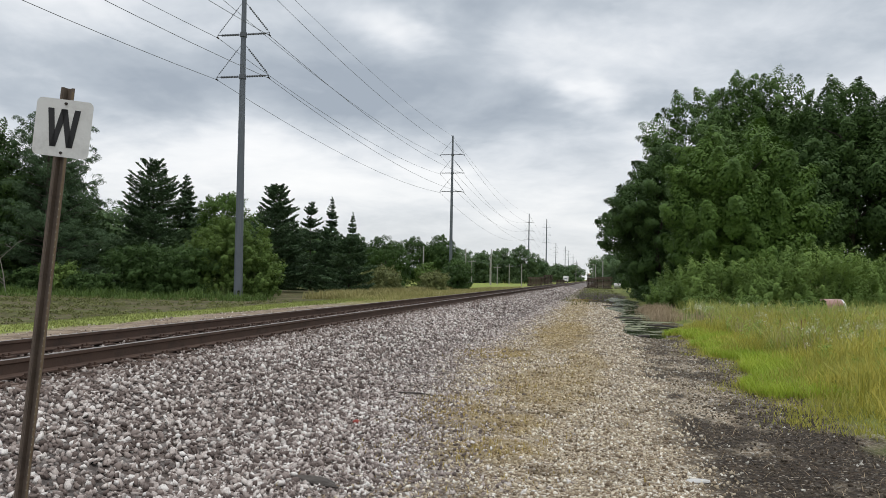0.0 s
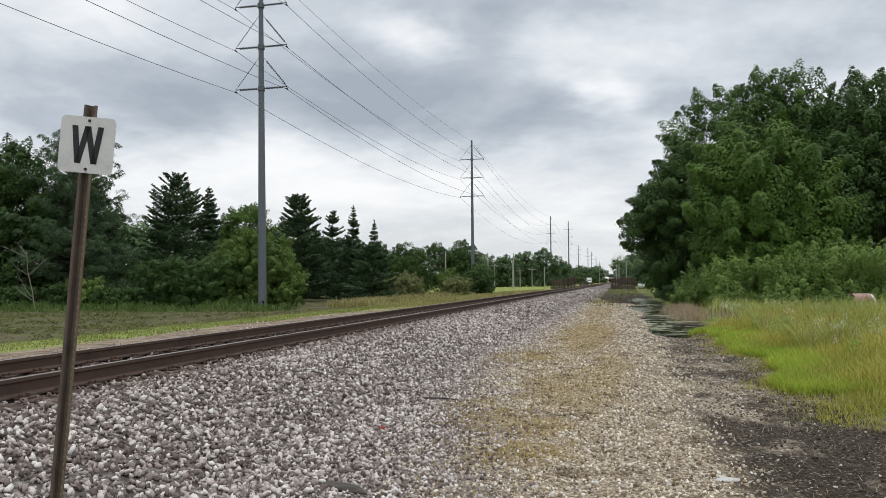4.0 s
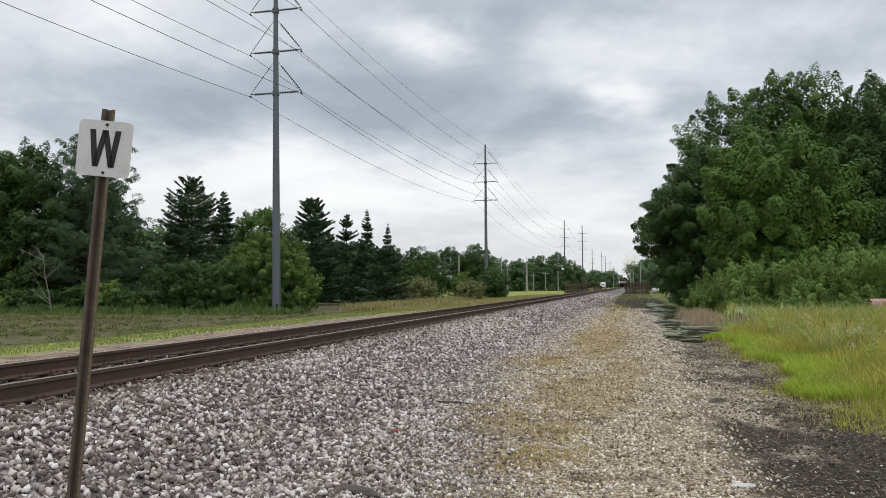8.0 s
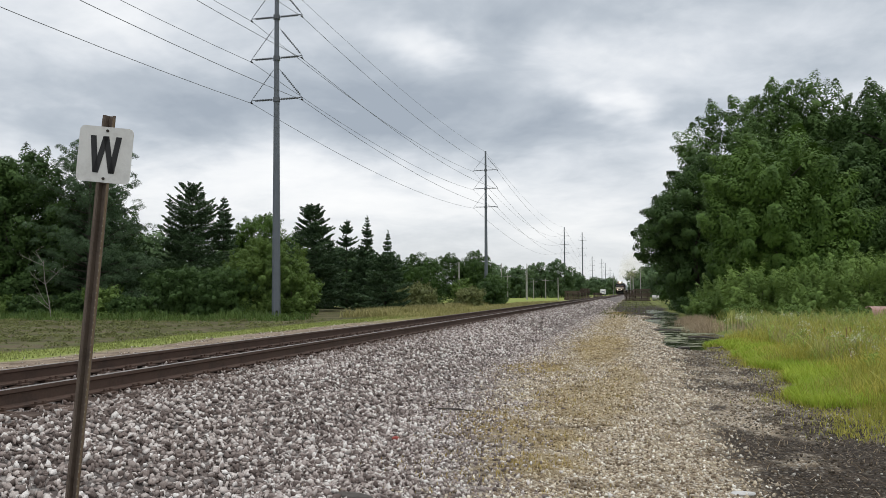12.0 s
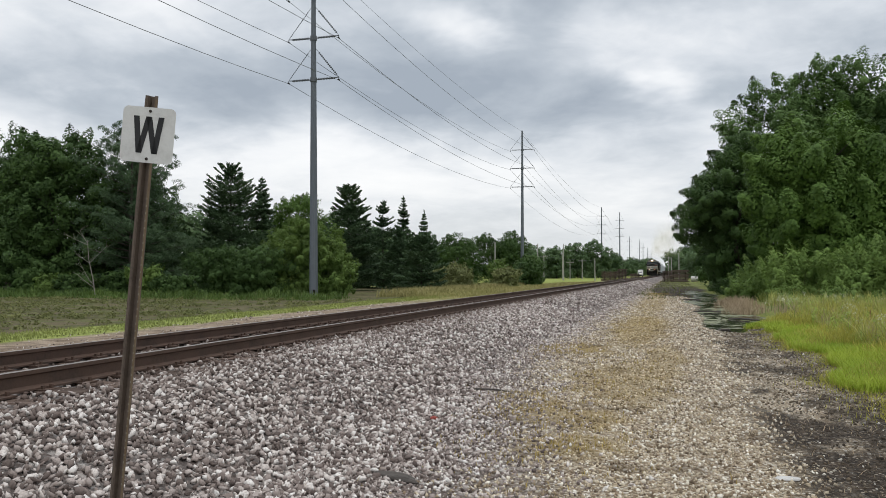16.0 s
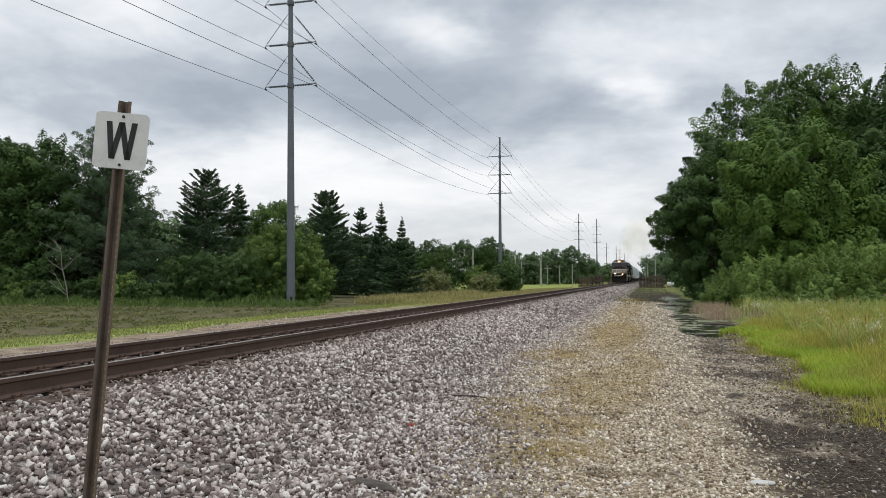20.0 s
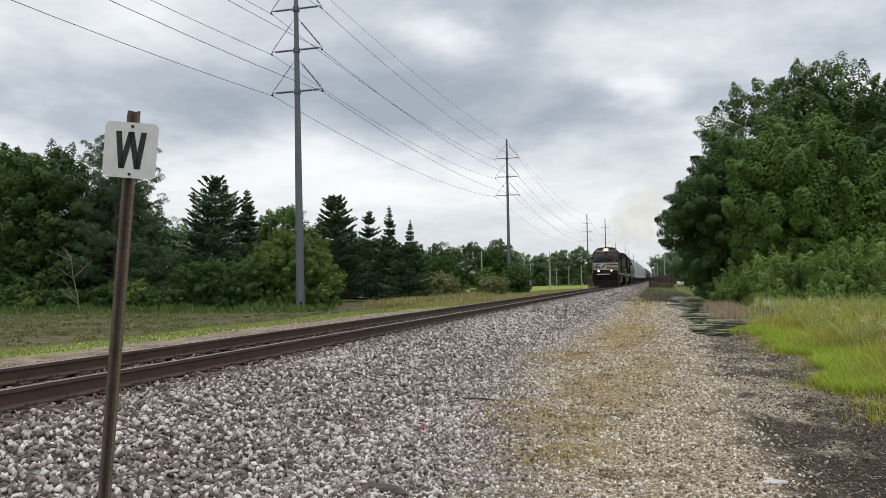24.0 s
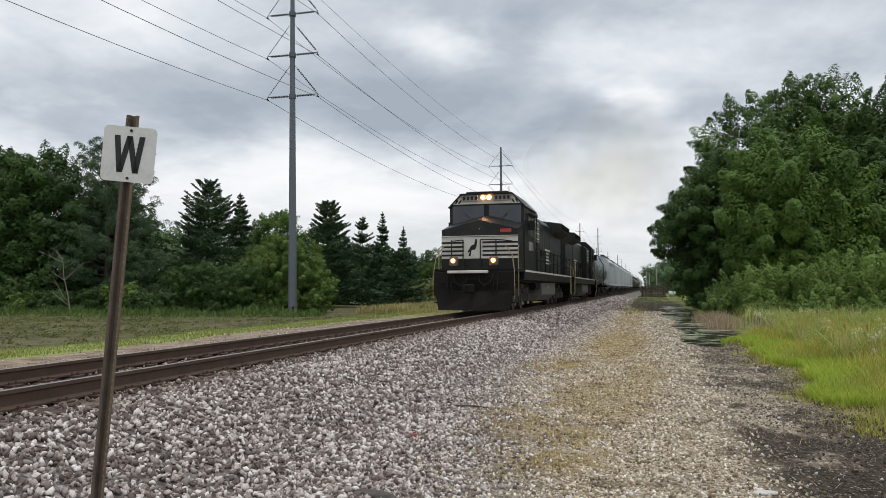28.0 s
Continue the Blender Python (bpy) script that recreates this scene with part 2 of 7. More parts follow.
# the ground: bands beside the track, each with its own soil, blending unevenly
m_ground, n = material("ground")
pt = n.place()
gx, gy, gz = n.xyz(pt)
wob = n.math("SUBTRACT", n.noise(pt, 0.55, 4.0, 0.6), 0.5)
wob2 = n.math("SUBTRACT", n.noise(pt, 0.09, 3.0, 0.55), 0.5)
ux = n.math("ADD", gx, n.math("ADD", n.math("MULTIPLY", wob, 1.7), n.math("MULTIPLY", wob2, 1.2)))
cd, cc = n.cells(pt, 20.0)
fd, fc = n.cells(pt, 48.0)
grain = n.noise(pt, 30.0, 4.0, 0.65)
soil = n.noise(pt, 2.3, 5.0, 0.62)
speck = n.noise(pt, 7.5, 7.0, 0.78)
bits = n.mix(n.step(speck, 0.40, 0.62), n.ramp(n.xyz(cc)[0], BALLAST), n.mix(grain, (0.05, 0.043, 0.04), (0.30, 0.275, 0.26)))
# darkened by half: the shade in the gaps between ballast stones, as colour
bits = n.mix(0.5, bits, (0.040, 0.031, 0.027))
tiny = n.ramp(n.xyz(fc)[0], GRAVEL)
ochre = n.mix(grain, (0.19, 0.14, 0.065), (0.42, 0.33, 0.17))
tiny = n.mix(n.step(fd, 0.5, 0.8, 0.0, 0.7), tiny, (0.10, 0.075, 0.05))
path = n.mix(n.math("MULTIPLY", n.step(speck, 0.42, 0.6), 0.38), tiny, n.ramp(n.math("ADD", n.math("MULTIPLY", speck, 0.6), n.math("MULTIPLY", grain, 0.4)), ((0.36, (0.06, 0.046, 0.03)), (0.5, (0.19, 0.15, 0.10)), (0.64, (0.44, 0.355, 0.24)))))
path = n.mix(n.math("MULTIPLY", n.step(n.noise(pt, 1.4, 6.0, 0.7), 0.50, 0.62), 0.62), path, (0.10, 0.07, 0.044))
path = n.mix(0.15, path, (0.085, 0.062, 0.042))
path = n.mix(n.math("MULTIPLY", drifted(n, pt), 0.85), path, ochre)
mud = n.ramp(n.math("ADD", n.math("MULTIPLY", speck, 0.65), n.math("MULTIPLY", grain, 0.35)), ((0.35, (0.010, 0.008, 0.0065)), (0.5, (0.031, 0.022, 0.015)), (0.66, (0.10, 0.073, 0.05))))
mud = n.mix(n.step(n.xyz(fc)[1], 0.6, 0.95, 0.0, 0.42), mud, n.mix(0.72, tiny, (0.03, 0.022, 0.016)))
mud = n.mix(n.step(n.xyz(fc)[2], 0.955, 0.97), mud, (0.30, 0.26, 0.21))
turf = n.mix(n.step(soil, 0.3, 0.7), (0.11, 0.15, 0.03), (0.24, 0.26, 0.065))
turf = n.mix(n.math("MULTIPLY", n.step(grain, 0.4, 0.7), 0.45), turf, (0.15, 0.13, 0.06))
lawn = n.mix(n.step(soil, 0.3, 0.72), (0.20, 0.25, 0.055), (0.33, 0.37, 0.10))
lawn = n.mix(n.math("MULTIPLY", n.step(grain, 0.5, 0.8), 0.25), lawn, (0.22, 0.20, 0.09))
dirt = n.mix(n.step(n.math("ADD", n.math("MULTIPLY", soil, 0.6), n.math("MULTIPLY", grain, 0.4)), 0.38, 0.62), (0.155, 0.112, 0.078), (0.40, 0.32, 0.24))
rows_ = n.math("SINE", n.math("MULTIPLY", n.math("ADD", gx, n.math("MULTIPLY", wob, 0.6)), 5.2))
field = n.mix(n.step(n.math("ADD", soil, n.math("MULTIPLY", rows_, 0.025)), 0.36, 0.66), (0.062, 0.054, 0.028), (0.125, 0.125, 0.045))
field = n.mix(n.math("MULTIPLY", n.step(n.noise(pt, 0.35, 4.0, 0.6), 0.46, 0.60), 0.6), field, (0.17, 0.135, 0.09))
field = n.mix(n.math("MULTIPLY", n.step(n.noise(n.vec("MULTIPLY", pt, (0.5, 1.6, 1.0)), 0.5, 5.0, 0.65), 0.5, 0.62), 0.6), field, (0.12, 0.15, 0.045))
col = n.mix(n.step(ux, -16.6, -15.9), field, lawn)
col = n.mix(n.step(gy, 84.0, 96.0), col, n.mix(n.step(ux, -11.0, -10.0), lawn, col))
verge_ = n.mix(n.step(soil, 0.3, 0.7), (0.16, 0.17, 0.05), (0.33, 0.31, 0.12))
col = n.mix(n.step(ux, -13.9, -13.1), col, n.mix(n.step(gy, 32.0, 46.0), dirt, verge_))
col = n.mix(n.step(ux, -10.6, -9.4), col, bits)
rim = n.step(gy, 5.5, 14.5, -1.25, 0.0)
col = n.mix(n.step(n.math("ADD", ux, rim), -3.4, -1.8), col, path)
edge = n.math("ADD", ux, n.math("MULTIPLY", n.step(gy, 22.0, 10.0), -0.25))
damp = n.math("ADD", n.math("ADD", gx, n.math("ADD", n.step(gy, 17.0, 27.0, 0.0, 0.75), n.step(gy, 44.0, 78.0, 0.0, 2.2))), n.math("MULTIPLY", wob, 1.3))
wet = n.math("MULTIPLY", n.step(damp, 0.5, 1.0), n.step(n.noise(n.vec("MULTIPLY", pt, (1.0, 0.55, 1.0)), 1.1, 5.0, 0.65), n.math("SUBTRACT", n.step(gy, 10.5, 8.8, 0.42, 0.29), n.step(gy, 20.0, 28.0, 0.0, 0.2)), n.math("SUBTRACT", n.step(gy, 10.5, 8.8, 0.56, 0.50), n.step(gy, 20.0, 28.0, 0.0, 0.14))))
col = n.mix(wet, col, mud)
col = n.mix(n.step(edge, 2.2, 2.9), col, turf)
far_mix = n.math("MULTIPLY", n.step(gy, 80.0, 110.0), n.math("MULTIPLY", n.step(ux, -2.4, -1.4), n.step(n.noise(pt, 0.16, 4.0, 0.6), 0.42, 0.58)))
col = n.mix(far_mix, col, turf)
hump = n.math("ADD", n.math("MULTIPLY", n.math("SUBTRACT", 0.5, cd), 0.6), n.math("ADD", n.math("MULTIPLY", grain, 0.5), n.math("MULTIPLY", fd, -0.35)))
n.surface(col, n.step(wet, 0.2, 1.0, 0.93, 0.8), 0.0, n.bump(hump, 0.8, 0.03), spec=0.18)

m_rail_side = painted("rusty_rail", (0.09, 0.053, 0.037), 0.8, 0.0, (0.035, 0.024, 0.019), 0.7, 4.0)
m_rail_top = painted("worn_railhead", (0.30, 0.265, 0.24), 0.45, 0.7, (0.10, 0.075, 0.06), 0.6, 6.0)
m_tie, n = material("weathered_tie")
p = n.local()
g1 = n.noise(n.vec("MULTIPLY", p, (1.0, 14.0, 14.0)), 2.2, 5.0, 0.65)
c = n.mix(n.step(g1, 0.35, 0.7), (0.07, 0.043, 0.034), (0.25, 0.19, 0.155))
c = n.mix(n.step(n.chance(), 0.0, 1.0, 0.0, 0.75), c, (0.06, 0.042, 0.034))
n.surface(c, 0.9, 0.0, n.bump(g1, 0.7, 0.02), spec=0.2)

m_tie_old, n = material("stacked_tie")
p = n.local()
g1 = n.noise(n.vec("MULTIPLY", p, (1.0, 14.0, 14.0)), 2.2, 5.0, 0.65)
c = n.mix(n.step(g1, 0.3, 0.7), (0.05, 0.036, 0.028), (0.19, 0.148, 0.115))
c = n.mix(n.math("MULTIPLY", n.chance(), 0.8), c, n.mix(n.chance(), (0.025, 0.019, 0.016), (0.17, 0.132, 0.102)))
n.surface(c, 0.9, 0.0, n.bump(g1, 0.7, 0.02), spec=0.2)

m_galv = painted("galvanised_steel", (0.135, 0.152, 0.175), 0.6, 0.2, (0.10, 0.112, 0.127), 0.5, 1.2)
m_insulator = painted("grey_insulator", (0.10, 0.11, 0.125), 0.45, 0.0, (0.07, 0.075, 0.08), 0.4)
m_cable = painted("cable", (0.17, 0.18, 0.19), 0.6, 0.2)
m_pole_wood = painted("pole_wood", (0.38, 0.365, 0.34), 0.85, 0.0, (0.17, 0.15, 0.13), 0.6, 2.0)
m_post = painted("rusted_channel_post", (0.15, 0.115, 0.09), 0.7, 0.2, (0.07, 0.054, 0.044), 0.75, 7.0)
m_post_rim = painted("pale_post_edge", (0.19, 0.14, 0.085), 0.65, 0.2, (0.13, 0.075, 0.04), 0.7, 16.0)
m_board = painted("white_board", (0.70, 0.70, 0.68), 0.5, 0.0, (0.42, 0.41, 0.385), 0.5, 5.0)
m_letter = painted("black_letter", (0.012, 0.012, 0.013), 0.5, 0.0, (0.05, 0.05, 0.05), 0.3)
m_bolt = painted("bolt", (0.05, 0.04, 0.035), 0.5, 0.7)
m_hole = painted("daylight_hole", (0.26, 0.23, 0.17), 0.8)
m_bark = painted("bark", (0.075, 0.062, 0.05), 0.95, 0.0, (0.035, 0.03, 0.025), 0.7, 3.0)
m_deadwood = painted("dead_wood", (0.24, 0.22, 0.19), 0.9, 0.0, (0.2, 0.18, 0.15), 0.6, 8.0)

m_black = painted("black_paint", (0.009, 0.0095, 0.0105), 0.42, 0.0, (0.048, 0.041, 0.034), 0.5, 0.9, 0.3)
m_white = painted("white_paint", (0.62, 0.60, 0.545), 0.5, 0.0, (0.30, 0.26, 0.21), 0.6, 1.6)
m_grime = painted("grimy_iron", (0.010, 0.009, 0.008), 0.85, 0.0, (0.034, 0.027, 0.021), 0.55, 1.1, 0.2)
m_bar = painted("pale_worn_paint", (0.30, 0.285, 0.26), 0.6)
m_tank = painted("fuel_tank_paint", (0.13, 0.12, 0.108), 0.55, 0.0, (0.12, 0.10, 0.08), 0.6, 1.2)
m_bogie = painted("bogie_iron", (0.03, 0.027, 0.024), 0.8, 0.0, (0.075, 0.06, 0.047), 0.6, 2.0)
m_wheel = painted("wheel_steel", (0.13, 0.115, 0.105), 0.55, 0.6, (0.10, 0.075, 0.055), 0.6, 4.0)
m_yellow = painted("faded_yellow_rail", (0.30, 0.24, 0.12), 0.6, 0.0, (0.20, 0.16, 0.10), 0.5, 3.0)
m_red = painted("red_plate", (0.42, 0.035, 0.03), 0.5, 0.0, (0.2, 0.04, 0.03), 0.3)
# the blue-grey mottling paints sky reflections into the glass colour
m_glass, n = material("cab_glass")
n.surface(n.mix(n.noise(n.local(), 1.3), (0.012, 0.015, 0.02), (0.06, 0.072, 0.088)), 0.08, 0.0, spec=0.6)
m_lamp = glowing("headlamp", (1.0, 0.62, 0.34), 150.0)
# orange glow put round each lamp to imitate its glare
m_lamp_halo = glowing("lamp_halo", (1.0, 0.36, 0.14), 1.3)
m_housing = painted("lamp_housing", (0.16, 0.10, 0.06), 0.5, 0.2)
m_car_grey = painted("pale_grey_car_paint", (0.50, 0.54, 0.56), 0.55, 0.0, (0.24, 0.22, 0.195), 0.5, 0.6)
m_tank_grey = painted("grey_tank_paint", (0.17, 0.195, 0.20), 0.5, 0.0, (0.075, 0.07, 0.065), 0.55, 0.7)
m_tank_black = painted("black_tank_paint", (0.02, 0.02, 0.021), 0.45, 0.0, (0.08, 0.07, 0.06), 0.55, 0.7)
m_truck_white = painted("white_vehicle_paint", (0.78, 0.78, 0.77), 0.4, 0.0, (0.5, 0.48, 0.45), 0.3, 1.0)
m_tyre = painted("tyre", (0.02, 0.02, 0.02), 0.85)
m_siding = painted("grey_siding", (0.33, 0.34, 0.35), 0.8, 0.0, (0.22, 0.22, 0.22), 0.5, 1.0)
m_roofing = painted("dark_roofing", (0.10, 0.10, 0.105), 0.9, 0.0, (0.06, 0.06, 0.06), 0.5, 1.0)
m_rusty = painted("rust_pink_metal", (0.40, 0.235, 0.20), 0.75, 0.0, (0.55, 0.47, 0.43), 0.75, 2.5)
m_redrock = painted("red_clay_lump", (0.30, 0.05, 0.035), 0.75, 0.0, (0.08, 0.03, 0.025), 0.6, 18.0)
m_greywood = painted("grey_driftwood", (0.10, 0.088, 0.078), 0.92, 0.0, (0.045, 0.04, 0.035), 0.7, 12.0)
m_flatstone = painted("pale_flat_stone", (0.58, 0.57, 0.55), 0.85, 0.0, (0.36, 0.34, 0.31), 0.5, 14.0)

m_water, n = material("pond_water")
p = n.place()
scum = n.step(n.math("ADD", n.math("MULTIPLY", n.noise(p, 0.7, 5.0, 0.65, 0.5), 0.6), n.math("MULTIPLY", n.noise(p, 3.4, 4.0, 0.65), 0.4)), 0.49, 0.55)
c = n.mix(scum, (0.014, 0.016, 0.009), n.mix(n.noise(p, 7.0), (0.10, 0.125, 0.035), (0.40, 0.41, 0.30)))
n.surface(c, n.math("ADD", n.math("MULTIPLY", scum, 0.6), 0.12), 0.0, n.bump(n.noise(p, 9.0), 0.16, 0.02), spec=0.14)

m_leaf_maple = leafy("maple_leaf", (0.031, 0.073, 0.015), (0.158, 0.265, 0.050), 0.30)
m_leaf_cotton = leafy("cottonwood_leaf", (0.042, 0.09, 0.026), (0.165, 0.265, 0.075), 0.35)
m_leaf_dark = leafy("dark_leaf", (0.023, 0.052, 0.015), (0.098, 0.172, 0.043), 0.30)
m_leaf_willow = leafy("willow_leaf", (0.085, 0.16, 0.035), (0.27, 0.385, 0.095), 0.45)
m_leaf_shrub = leafy("pale_shrub_leaf", (0.06, 0.115, 0.024), (0.19, 0.28, 0.065), 0.4)
m_leaf_olive = leafy("olive_shrub_leaf", (0.12, 0.15, 0.048), (0.27, 0.285, 0.115), 0.5)
m_needle = leafy("pine_needle", (0.036, 0.072, 0.036), (0.125, 0.195, 0.09), 0.5, 0.6, 0.12)
m_needle2 = leafy("spruce_needle", (0.038, 0.075, 0.036), (0.11, 0.175, 0.08), 0.5, 0.6, 0.1)
# paler than the nearer leaves: the haze of distance is mixed into the colour
m_leaf_far = leafy("distant_leaf", (0.05, 0.10, 0.042), (0.145, 0.215, 0.09), 0.12)
m_blade = leafy("grass_blade", (0.19, 0.235, 0.04), (0.60, 0.53, 0.12), 0.22, 0.5, 0.35, vary=0.8)
m_blade_tall = leafy("tall_weed", (0.16, 0.25, 0.05), (0.56, 0.53, 0.18), 0.25, 0.6, 0.3, vary=0.8)
m_blade_lime = leafy("fresh_grass", (0.21, 0.34, 0.03), (0.47, 0.55, 0.075), 0.3, 0.5, 0.35, vary=0.8)
m_blade_dry = leafy("dry_stalk", (0.28, 0.21, 0.13), (0.5, 0.4, 0.28), 0.5, 0.8, 0.2, vary=0.8)
m_blade_ochre = leafy("ochre_sprout", (0.26, 0.19, 0.055), (0.5, 0.39, 0.12), 0.7, 0.8, 0.2, vary=0.8)
m_blade_mown = leafy("mown_grass", (0.15, 0.18, 0.05), (0.30, 0.325, 0.105), 0.3, 0.6, 0.25, vary=0.8)
m_blade_dryish = leafy("straw_grass", (0.19, 0.19, 0.06), (0.44, 0.39, 0.18), 0.25, 0.6, 0.3, vary=0.8)
m_edge_weed = leafy("edge_weed", (0.05, 0.095, 0.022), (0.14, 0.21, 0.05), 0.5, 0.6, 0.2, vary=0.8)
m_leaf_weed = leafy("weed_leaf", (0.15, 0.26, 0.045), (0.42, 0.52, 0.12), 0.5, 0.6, 0.3, vary=0.8)
m_blade_field = leafy("field_weed", (0.10, 0.115, 0.04), (0.22, 0.23, 0.085), 0.5, 0.7, 0.2, vary=0.8)
m_blade_yellow = leafy("yellow_grass", (0.30, 0.30, 0.05), (0.62, 0.54, 0.12), 0.6, 0.6, 0.3, vary=0.8)
m_petal = painted("white_petal", (0.66, 0.66, 0.50), 0.8, 0.0, (0.52, 0.55, 0.38), 0.3)
m_dock = painted("brown_seed_head", (0.22, 0.115, 0.06), 0.9)

# ---- building helpers ----


def part(name, bm, mat, parent=None, label="", smooth=False):
    """One mesh object from a bmesh, under a thing or a part."""
    me = bpy.data.meshes.new(name)
    bm.to_mesh(me)
    bm.free()
    for m in (mat if isinstance(mat, (list, tuple)) else (mat,)):
        me.materials.append(m)
    if smooth:
        me.polygons.foreach_set("use_smooth", [True] * len(me.polygons))
    ob = new(name, me)
    ob.parent = parent
    if label:
        tagged(ob, label)
    return ob


def thing(name, m, label, category, group="", kind=""):
    ob = new(name)
    ob.empty_display_size = 0.2
    ob.matrix_basis = m
    return tagged(ob, label, category, group, kind)


def box(bm, x0, x1, y0, y1, z0, z1, bevel=0.0):
    made = bmesh.ops.create_cube(bm, size=1.0)["verts"]
    bmesh.ops.scale(bm, vec=(x1 - x0, y1 - y0, z1 - z0), verts=made)
    bmesh.ops.translate(bm, vec=((x0 + x1) / 2, (y0 + y1) / 2, (z0 + z1) / 2), verts=made)
    if bevel:
        edges = list({e for v in made for e in v.link_edges})
        bmesh.ops.bevel(bm, geom=edges, offset=bevel, segments=1, affect="EDGES")
    return bm


def rod(bm, a, b, r0, r1=None, n=8):
    """A round bar from a to b."""
    a, b = Vector(a), Vector(b)
    d = b - a
    m = Matrix.Translation((a + b) / 2) @ d.to_track_quat("Z", "Y").to_matrix().to_4x4()
    bmesh.ops.create_cone(bm, cap_ends=True, segments=n, radius1=r0, radius2=r0 if r1 is None else r1, depth=d.length, matrix=m)
    return bm


def pipe(bm, points, r, n=6):
    for a, b in zip(points, points[1:]):
        rod(bm, a, b, r, r, n)
    return bm


def prism(bm, outline, y0, y1, back=None):
    """An outline of (x, z) pushed along y; back: the outline at the other end."""
    a = [bm.verts.new((x, y0, z)) for x, z in outline]
    b = [bm.verts.new((x, y1, z)) for x, z in (back or outline)]
    k = len(a)
    bm.faces.new(a)
    bm.faces.new(b[::-1])
    for i in range(k):
        bm.faces.new((a[i], b[i], b[(i + 1) % k], a[(i + 1) % k]))
    bmesh.ops.recalc_face_normals(bm, faces=bm.faces)
    return bm


def side_prism(bm, outline, x0, x1):
    """An outline of (y, z) pushed along x."""
    a = [bm.verts.new((x0, y, z)) for y, z in outline]
    b = [bm.verts.new((x1, y, z)) for y, z in outline]
    k = len(a)
    bm.faces.new(a)
    bm.faces.new(b[::-1])
    for i in range(k):
        bm.faces.new((a[i], b[i], b[(i + 1) % k], a[(i + 1) % k]))
    bmesh.ops.recalc_face_normals(bm, faces=bm.faces)
    return bm


def B():
    return bmesh.new()


def sheet(name, verts, faces, mat, parent=None, smooth=False):
    """A mesh object from arrays: (n, 3) points and (m, k) corners."""
    verts, faces = np.asarray(verts, np.float32), np.asarray(faces, np.int32)
    me = bpy.data.meshes.new(name)
    k = faces.shape[1]
    me.vertices.add(len(verts))
    me.vertices.foreach_set("co", verts.ravel())
    me.loops.add(faces.size)
    me.loops.foreach_set("vertex_index", faces.ravel())
    me.polygons.add(len(faces))
    me.polygons.foreach_set("loop_start", np.arange(len(faces), dtype=np.int32) * k)
    if smooth:
        me.polygons.foreach_set("use_smooth", np.ones(len(faces), bool))
    me.update(calc_edges=True)
    me.validate()
    me.materials.append(mat)
    ob = new(name, me)
    ob.parent = parent
    return ob


def smooth_step(v, a, b):
    t = np.clip((np.asarray(v, float) - a) / (b - a), 0, 1)
    return t * t * (3 - 2 * t)


def waves(x, y):
    """A gentle unevenness, the same for the ground and for what stands on it."""
    return (np.sin(x * 0.83 + 1.3 * np.sin(y * 0.31)) * 0.5 + np.sin(y * 0.57 + 0.9 * np.sin(x * 0.47)) * 0.5
            + 0.5 * np.sin(x * 2.1 + y * 1.3) + 0.35 * np.sin(x * 3.7 - y * 2.9)) / 2.0


def drift(x, y, s, o):
    return 0.5 + 0.25 * (np.sin(x * s + o) * np.cos(y * s * 0.8 + o * 2) + np.sin(x * s * 2.3 - y * s * 1.9 + o) + 0.6 * np.sin(y * s * 3.1 + x * s * 0.7 + o))


PROFILE = ((-2000, -0.03), (-18, -0.02), (-14, 0.08), (-11.2, 0.15), (-9.6, 0.30), (-8.2, 0.475), (-4.75, 0.478), (-4.35, 0.41), (-3.1, 0.03),
           (-2.4, 0.0), (0.6, -0.02), (1.6, -0.06), (2.6, -0.02), (4.0, 0.05), (9.0, 0.10), (2000, 0.2))


def ground_z(x, y):
    x, y = np.asarray(x, float), np.asarray(y, float)
    xs, zs = zip(*PROFILE)
    z = np.interp(x, xs, zs)
    calm = smooth_step(x, -4.6, -2.6) + smooth_step(-x, 9.0, 11.0)
    z = z + waves(x, y) * 0.035 * np.clip(calm, 0, 1) * np.clip(40 / (np.abs(y) + 1), 0, 1)
    mid = 1.75 + 0.3 * np.sin(y * 0.23) + 0.2 * np.sin(y * 0.61 + 1.0)
    dip = np.exp(-(np.abs(x - mid) / (1.05 + 0.25 * np.sin(y * 0.37 + 2.0))) ** 2.6) * smooth_step(y, 20.0, 30.0) * smooth_step(-y, -86.0, -68.0)
    return z - 0.27 * dip + 0.03 * dip * np.sin(x * 4.1 + y * 1.7) * np.sin(y * 2.3 - x * 2.0)


rng = np.random.default_rng(7)

# ---- ground, track and water ----
xs = np.unique(np.round(np.concatenate([np.linspace(-2000, -60, 12), np.linspace(-60, -12, 33), np.linspace(-12, 6, 121), np.linspace(6, 40, 30), np.linspace(40, 2000, 12)]), 3))
ys = np.unique(np.round(np.concatenate([np.linspace(-400, -10, 8), np.linspace(-10, 40, 201), np.linspace(40, 110, 120), np.linspace(110, 400, 60), np.linspace(400, 3500, 20)]), 3))
GX, GY = np.meshgrid(xs, ys)
GZ = ground_z(GX, GY)
k = np.arange(GX.size).reshape(GX.shape)
quads = np.stack([k[:-1, :-1], k[:-1, 1:], k[1:, 1:], k[1:, :-1]], -1).reshape(-1, 4)
ground = tagged(sheet("ground", np.stack([GX, GY, GZ], -1).reshape(-1, 3), quads, m_ground, smooth=True),
                "flat trackside ground of gravel, mud, mown grass and bare field", "ground", kind="structure")

